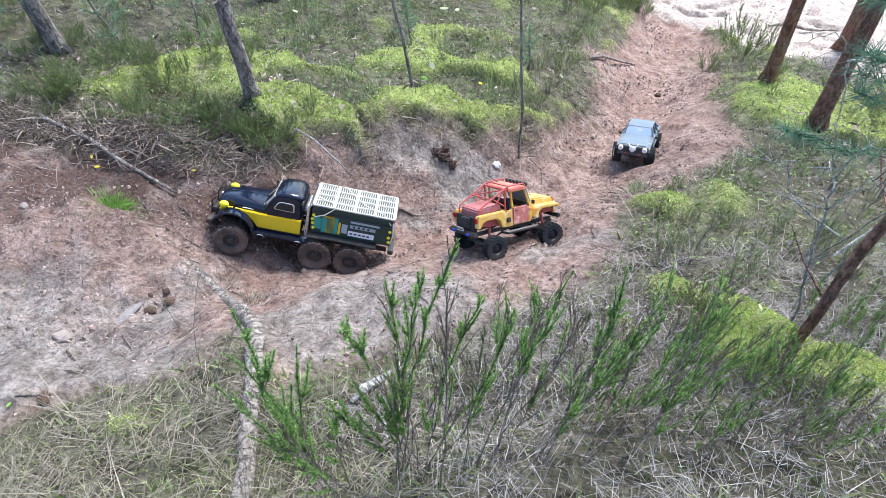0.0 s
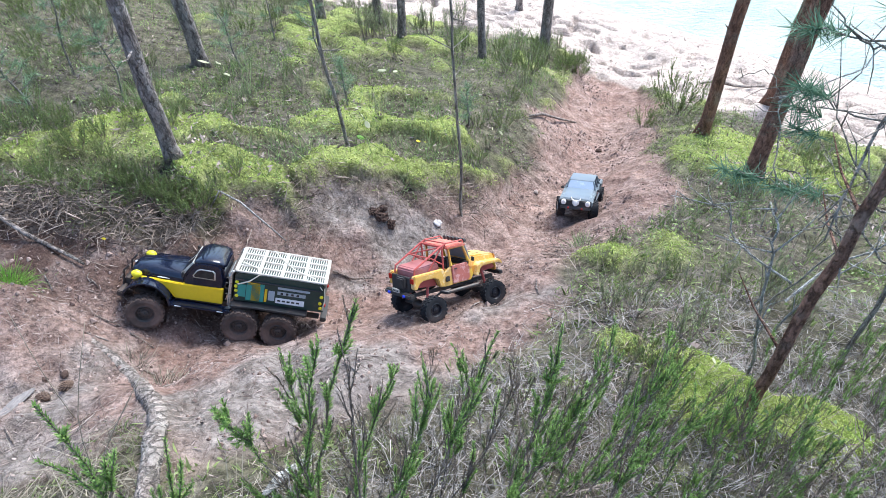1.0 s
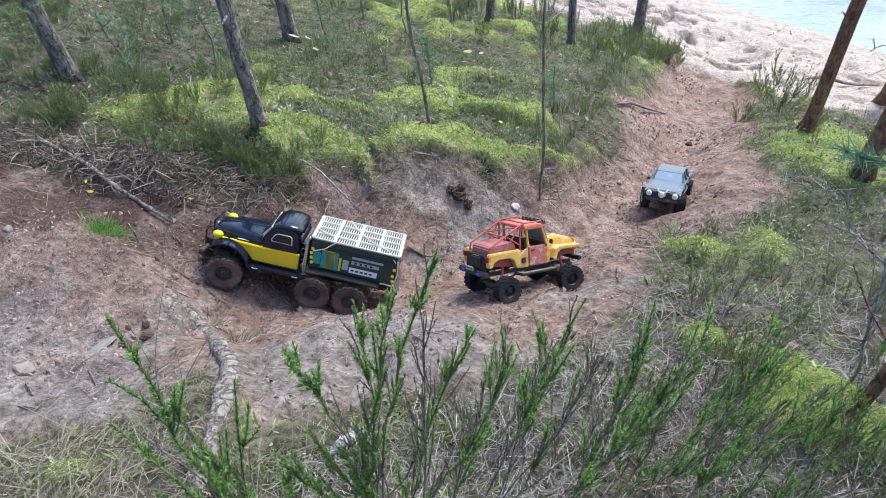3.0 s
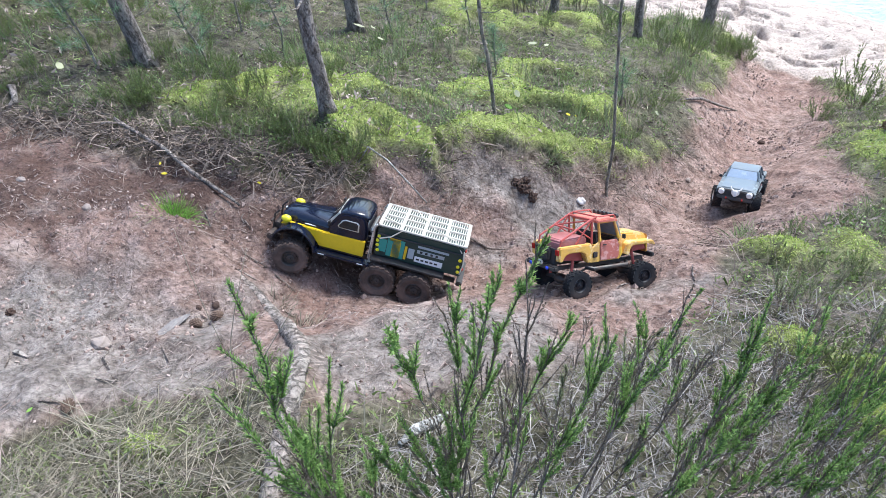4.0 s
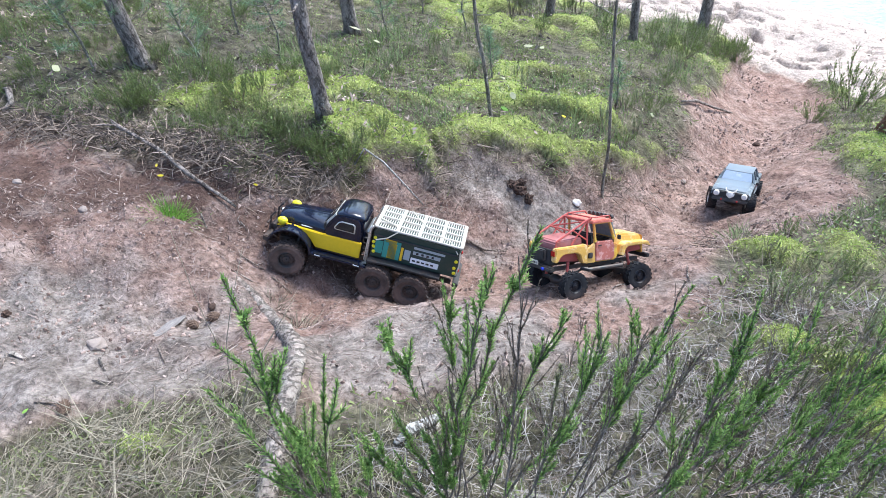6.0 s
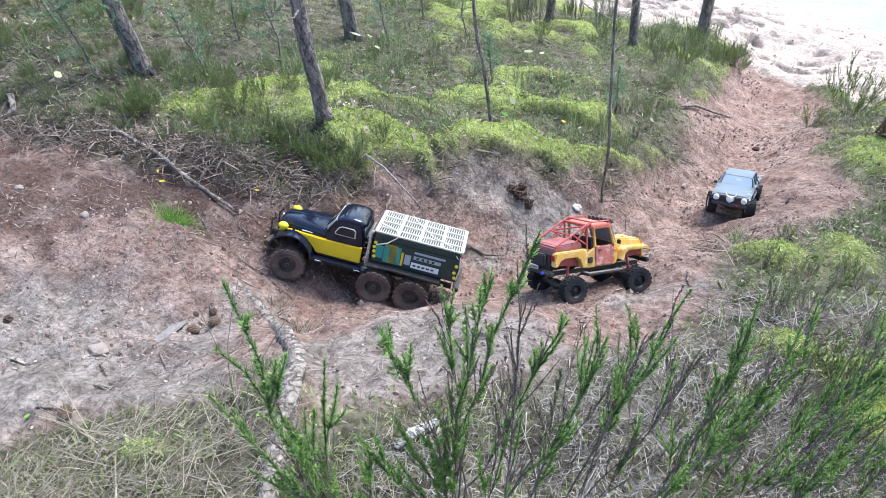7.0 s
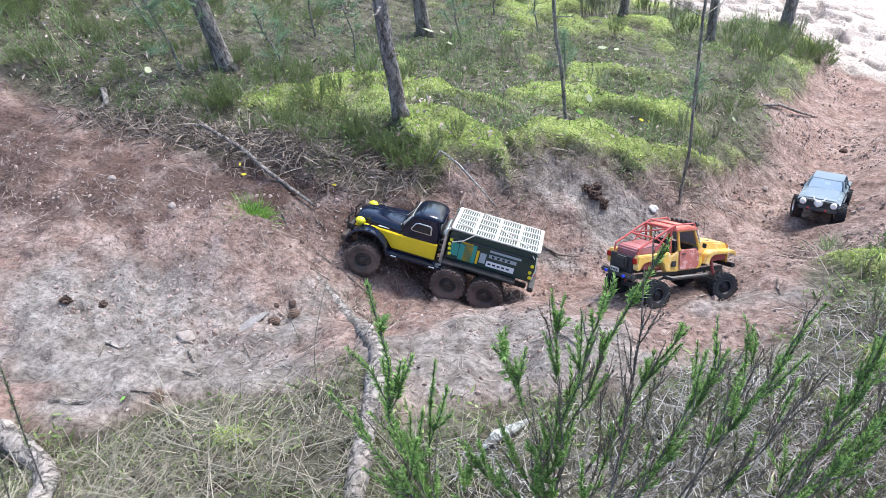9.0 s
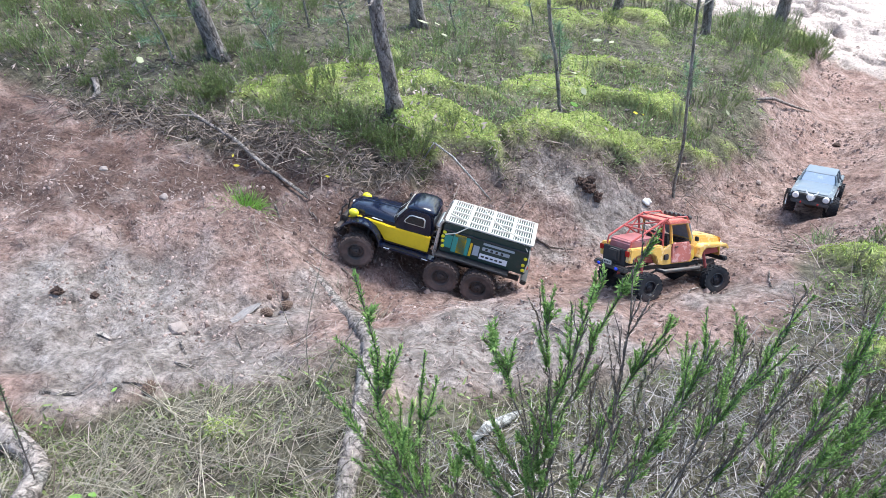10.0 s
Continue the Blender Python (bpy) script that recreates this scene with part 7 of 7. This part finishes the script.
    p, rg = scatter(42000, (-2.7, 1.9, 0.4, 4.7), share, 28)
    m = len(p)
    size = 0.002 + 0.0055 * rg.uniform(size=m) ** 3
    a = unit(rg.normal(size=(m, 3)) * np.array([1, 1, 0.35]))
    b = unit(np.cross(a, rg.normal(size=(m, 3)) * np.array([0.35, 0.35, 1])))
    p[:, 2] += size * 0.35
    v, f = quads(p, a * size[:, None], b * (size * rg.uniform(0.35, 0.8, m))[:, None])
    tagged(sheet("leaf_litter", v, f, M["litter"]), "brown bits of leaf and bark on bare earth", "litter", kind="stuff")
    # grass tuft at the mound's edge and tall dry stalks
    for name, x, y, count, tall, mat, label in (("grass_tuft", -1.25, 1.44, 420, 0.09, "bright_leaf", "tuft of bright green grass at the edge of the mound"), ("grass_tuft", -0.03, 2.22, 70, 0.12, "grass", "tuft of green grass on the mossy edge"),
                                                ("grass_tuft", -0.75, 1.12, 60, 0.09, "straw", "dry grass tuft beside the root"), ("grass_tuft", -0.86, 1.22, 50, 0.08, "straw", "dry grass tuft beside the root"), ("grass_tuft", 0.62, 1.75, 60, 0.11, "grass", "tuft of green grass beside the track")):
        rg = np.random.default_rng(int(abs(x) * 1000))
        base = np.concatenate([rg.normal(size=(count, 2)) * 0.028, np.zeros((count, 1))], 1)
        way = unit(np.concatenate([base[:, :2] * 14, np.ones((count, 1))], 1) + rg.normal(size=(count, 3)) * 0.3)
        v, f = blades(base, way, rg.uniform(0.5, 1.0, count) * tall, np.full(count, 0.0012), rg.uniform(0.1, 0.6, count), rg)
        ob = sheet(name, v, f, M[mat])
        ob.matrix_world = tilt_at(x, y)
        tagged(ob, label, "grass", "grass tufts")
    for k, (x, y, dx, dy, tall) in enumerate(((-0.86, 0.92, -0.02, 0.08, 0.34), (-0.70, 0.72, 0.10, 0.12, 0.34), (-0.62, 0.62, 0.16, 0.10, 0.28), (-0.98, 0.60, 0.05, -0.05, 0.22), (0.55, 0.85, 0.02, 0.06, 0.34),
                                             (0.50, 0.82, 0.14, 0.10, 0.30), (0.80, 0.90, 0.06, 0.10, 0.32), (-0.75, 0.55, -0.25, 0.05, 0.10), (-0.9, 0.5, 0.3, -0.05, 0.08), (1.0, 1.2, -0.1, 0.05, 0.3))):
        z = height(x, y)
        line = [(x, y, z - 0.01), (x + 0.3 * dx, y + 0.3 * dy, z + 0.45 * tall), (x + dx, y + dy, z + tall)]
        gnarled("grass_stalk", "long thin dry grass stalk", "grass", smooth_line(line, 7).tolist(), np.linspace(0.0014, 0.0006, 7).tolist(), M["straw"], 200 + k, 4, 0.05, "dry stalks")
    # pink heather flowers close at hand
    rg = np.random.default_rng(9)
    for x, y, tall in ((-1.10, 0.37, 0.50), (-1.08, 0.30, 0.42)):
        z = height(x, y)
        sprig = thing("heather_sprig", "heather sprig with small pink flowers", "flower", pose(x, y, z), "pink sprigs")
        top = np.array([0.20, 0.075, tall])
        v, f = [], []
        tube([(0, 0, -0.01), tuple(top * 0.5), tuple(top)], (0.0013, 0.0011, 0.0008), 5, v, f)
        sheet("woody_growth", v, f, M["stem"], sprig)
        lv, lf = [], []
        leafy([top * 0.35, top * 0.8], rg, 0.0016, 0.005, 0.0013, 0.6, lv, lf)
        sheet("foliage", lv[0], lf[0], M["dull_shoot"], sprig)
        c = top + rg.normal(size=(40, 3)) * np.array([0.006, 0.006, 0.016])
        a = unit(rg.normal(size=(40, 3))) * 0.004
        b = unit(np.cross(a, rg.normal(size=(40, 3)))) * 0.003
        v, f = quads(c, a, b)
        sheet("blossom", v, f, M["pink"], sprig)


def build_dead_branches():
    """A dead sapling with grey lichen, and green pine twigs that reach in from the side."""
    rg = np.random.default_rng(23)

    def bough(ob, name, start, end, r, mat, twigs, long):
        a, b = np.array(start, float), np.array(end, float)
        mid = (a + b) / 2 + rg.normal(size=3) * 0.10 * np.linalg.norm(b - a)
        line = smooth_line([a, (a + mid) / 2 + rg.normal(size=3) * 0.015, mid, (mid + b) / 2 + rg.normal(size=3) * 0.02, b], 12)
        v, f = [], []
        tube(line.tolist(), np.linspace(r, r * 0.3, 12), 6, v, f)
        limb = sheet(name, v, f, mat, ob)
        ends = [(b, b - line[-3])]
        for _ in range(twigs):
            k = int(rg.integers(3, 11))
            w = (line[k] - line[k - 1]) / np.linalg.norm(line[k] - line[k - 1]) * 0.6 + rg.normal(size=3) * 0.6
            w /= np.linalg.norm(w)
            size = long * rg.uniform(0.5, 1.1)
            q = line[k]
            twig = [q, q + w * size * 0.5 + rg.normal(size=3) * 0.01, q + w * size + rg.normal(size=3) * 0.02]
            v, f = [], []
            tube(twig, (r * 0.45, r * 0.32, r * 0.15), 5, v, f)
            sheet("twig", v, f, mat, limb)
            ends.append((twig[2], w))
        return ends

    def along(ob, name, points, r, mat, twigs=0, long=0.1, foot=(0, 0, 0)):
        line = smooth_line([np.array(q, float) - np.array(foot) for q in points], 22)
        line[1:-1] += rg.normal(size=(20, 3)) * 0.0025
        v, f = [], []
        tube(line.tolist(), np.linspace(r, r * 0.4, 22), 6, v, f)
        limb = sheet(name, v, f, mat, ob)
        for _ in range(twigs):
            k = int(rg.integers(5, 21))
            w = unit(((line[k] - line[k - 1]) / np.linalg.norm(line[k] - line[k - 1]) * 0.7 + rg.normal(size=3) * 0.55)[None])[0]
            q, size = line[k], long * rg.uniform(0.4, 1.1)
            v, f = [], []
            tube([q, q + w * size * 0.5 + rg.normal(size=3) * 0.008, q + w * size + rg.normal(size=3) * 0.015], (r * 0.5, r * 0.36, r * 0.2), 5, v, f)
            sheet("twig", v, f, mat, limb)
        return limb

    x, y = 0.80, 0.86
    at = (x, y, height(x, y))
    dead = thing("dead_sapling", "dead pine sapling with bare grey lichen-covered twigs", "tree", pose(*at))
    along(dead, "trunk", ((x, y, at[2] - 0.02), (0.76, 0.89, 0.36), (0.736, 0.916, 0.564), (0.745, 0.97, 0.61)), 0.0042, M["lichen"], 10, 0.13, at)
    along(dead, "limb", ((0.745, 0.97, 0.61), (0.751, 1.034, 0.669), (0.769, 1.123, 0.767), (0.744, 1.161, 0.803), (0.69, 1.157, 0.79)), 0.0019, M["grey_bark"], 4, 0.07, at)
    bough(dead, "limb", (0.01, 0.04, 0.25), (0.28, 0.10, 0.52), 0.003, M["lichen"], 9, 0.11)
    bough(dead, "limb", (0.01, 0.05, 0.30), (-0.22, 0.22, 0.42), 0.0028, M["lichen"], 9, 0.10)
    bough(dead, "limb", (0.01, 0.03, 0.15), (0.26, 0.16, 0.36), 0.0028, M["lichen"], 8, 0.10)
    along(dead, "limb", ((0.76, 0.89, 0.40), (0.872, 0.887, 0.615), (0.858, 0.932, 0.647), (0.835, 0.994, 0.695), (0.804, 1.059, 0.75)), 0.0020, M["grey_bark"], 6, 0.1, at)
    along(dead, "limb", ((0.769, 1.123, 0.75), (0.782, 1.117, 0.771), (0.901, 1.11, 0.831), (0.988, 1.171, 0.943)), 0.002, M["lichen"], 4, 0.1, at)
    x, y = 1.06, 0.92
    at = (x, y, height(x, y))
    green = thing("pine_sapling", "young pine with bare dark twigs and blue-green needle tufts", "tree", pose(*at))
    along(green, "trunk", ((x, y, at[2] - 0.02), (1.08, 0.95, 0.5), (1.10, 0.99, 0.9), (1.12, 1.02, 1.25)), 0.007, M["grey_bark"], 3, 0.1, at)
    for points, twigs, tufts in (
            (((1.10, 0.99, 0.88), (0.95, 1.02, 0.915), (0.83, 1.03, 0.93), (0.72, 1.045, 0.955)), 2, ((0.72, 1.045, 0.955), (0.685, 1.05, 0.955))),
            (((1.10, 0.99, 0.95), (0.88, 0.978, 0.938), (0.829, 1.013, 0.926), (0.791, 1.051, 0.944), (0.762, 1.092, 0.99)), 5, ()),
            (((1.11, 1.0, 1.02), (0.95, 1.02, 0.97), (0.84, 1.036, 0.98)), 5, ((0.84, 1.036, 0.98), (0.87, 0.983, 0.926), (0.90, 1.05, 1.0))),
            (((1.09, 0.98, 0.72), (0.90, 0.98, 0.78), (0.71, 1.0, 0.86)), 3, ((0.705, 1.0, 0.87), (0.70, 0.97, 0.81), (0.711, 1.002, 0.83), (0.737, 1.03, 0.85))),
            (((1.08, 0.96, 0.55), (0.85, 1.0, 0.61), (0.65, 1.0, 0.69)), 3, ((0.62, 1.002, 0.695), (0.66, 1.0, 0.68), (0.72, 0.98, 0.66), (0.78, 0.99, 0.64))),
            (((1.08, 0.95, 0.78), (0.88, 0.72, 0.80), (0.70, 0.55, 0.81)), 1, ((0.69, 0.54, 0.81), (0.74, 0.56, 0.80))),
            (((1.10, 0.99, 1.0), (0.92, 0.90, 0.99), (0.823, 0.885, 0.943), (0.786, 0.879, 0.845), (0.753, 0.832, 0.755), (0.742, 0.811, 0.72), (0.75, 0.773, 0.69)), 9, ()),
            (((1.08, 0.96, 0.62), (0.95, 0.90, 0.66), (0.84, 0.92, 0.73), (0.80, 1.02, 0.82)), 8, ()),
            (((1.07, 0.94, 0.40), (0.98, 1.1, 0.48), (0.92, 1.2, 0.5)), 7, ())):
        along(green, "limb", points, 0.0040 if len(points) > 5 else 0.0030, M["grey_bark"], twigs, 0.12, at)
        tip = unit((np.array(points[-1]) - np.array(points[-2]))[None])
        for q in tufts:
            nv, nf = [], []
            needles(np.array([q]) - np.array([at]), tip, rg, 90, 0.055, nv, nf)
            sheet("needle_tuft", nv[0], nf[0], M["needle"], green)


build_roots()
build_finds()
build_dead_branches()
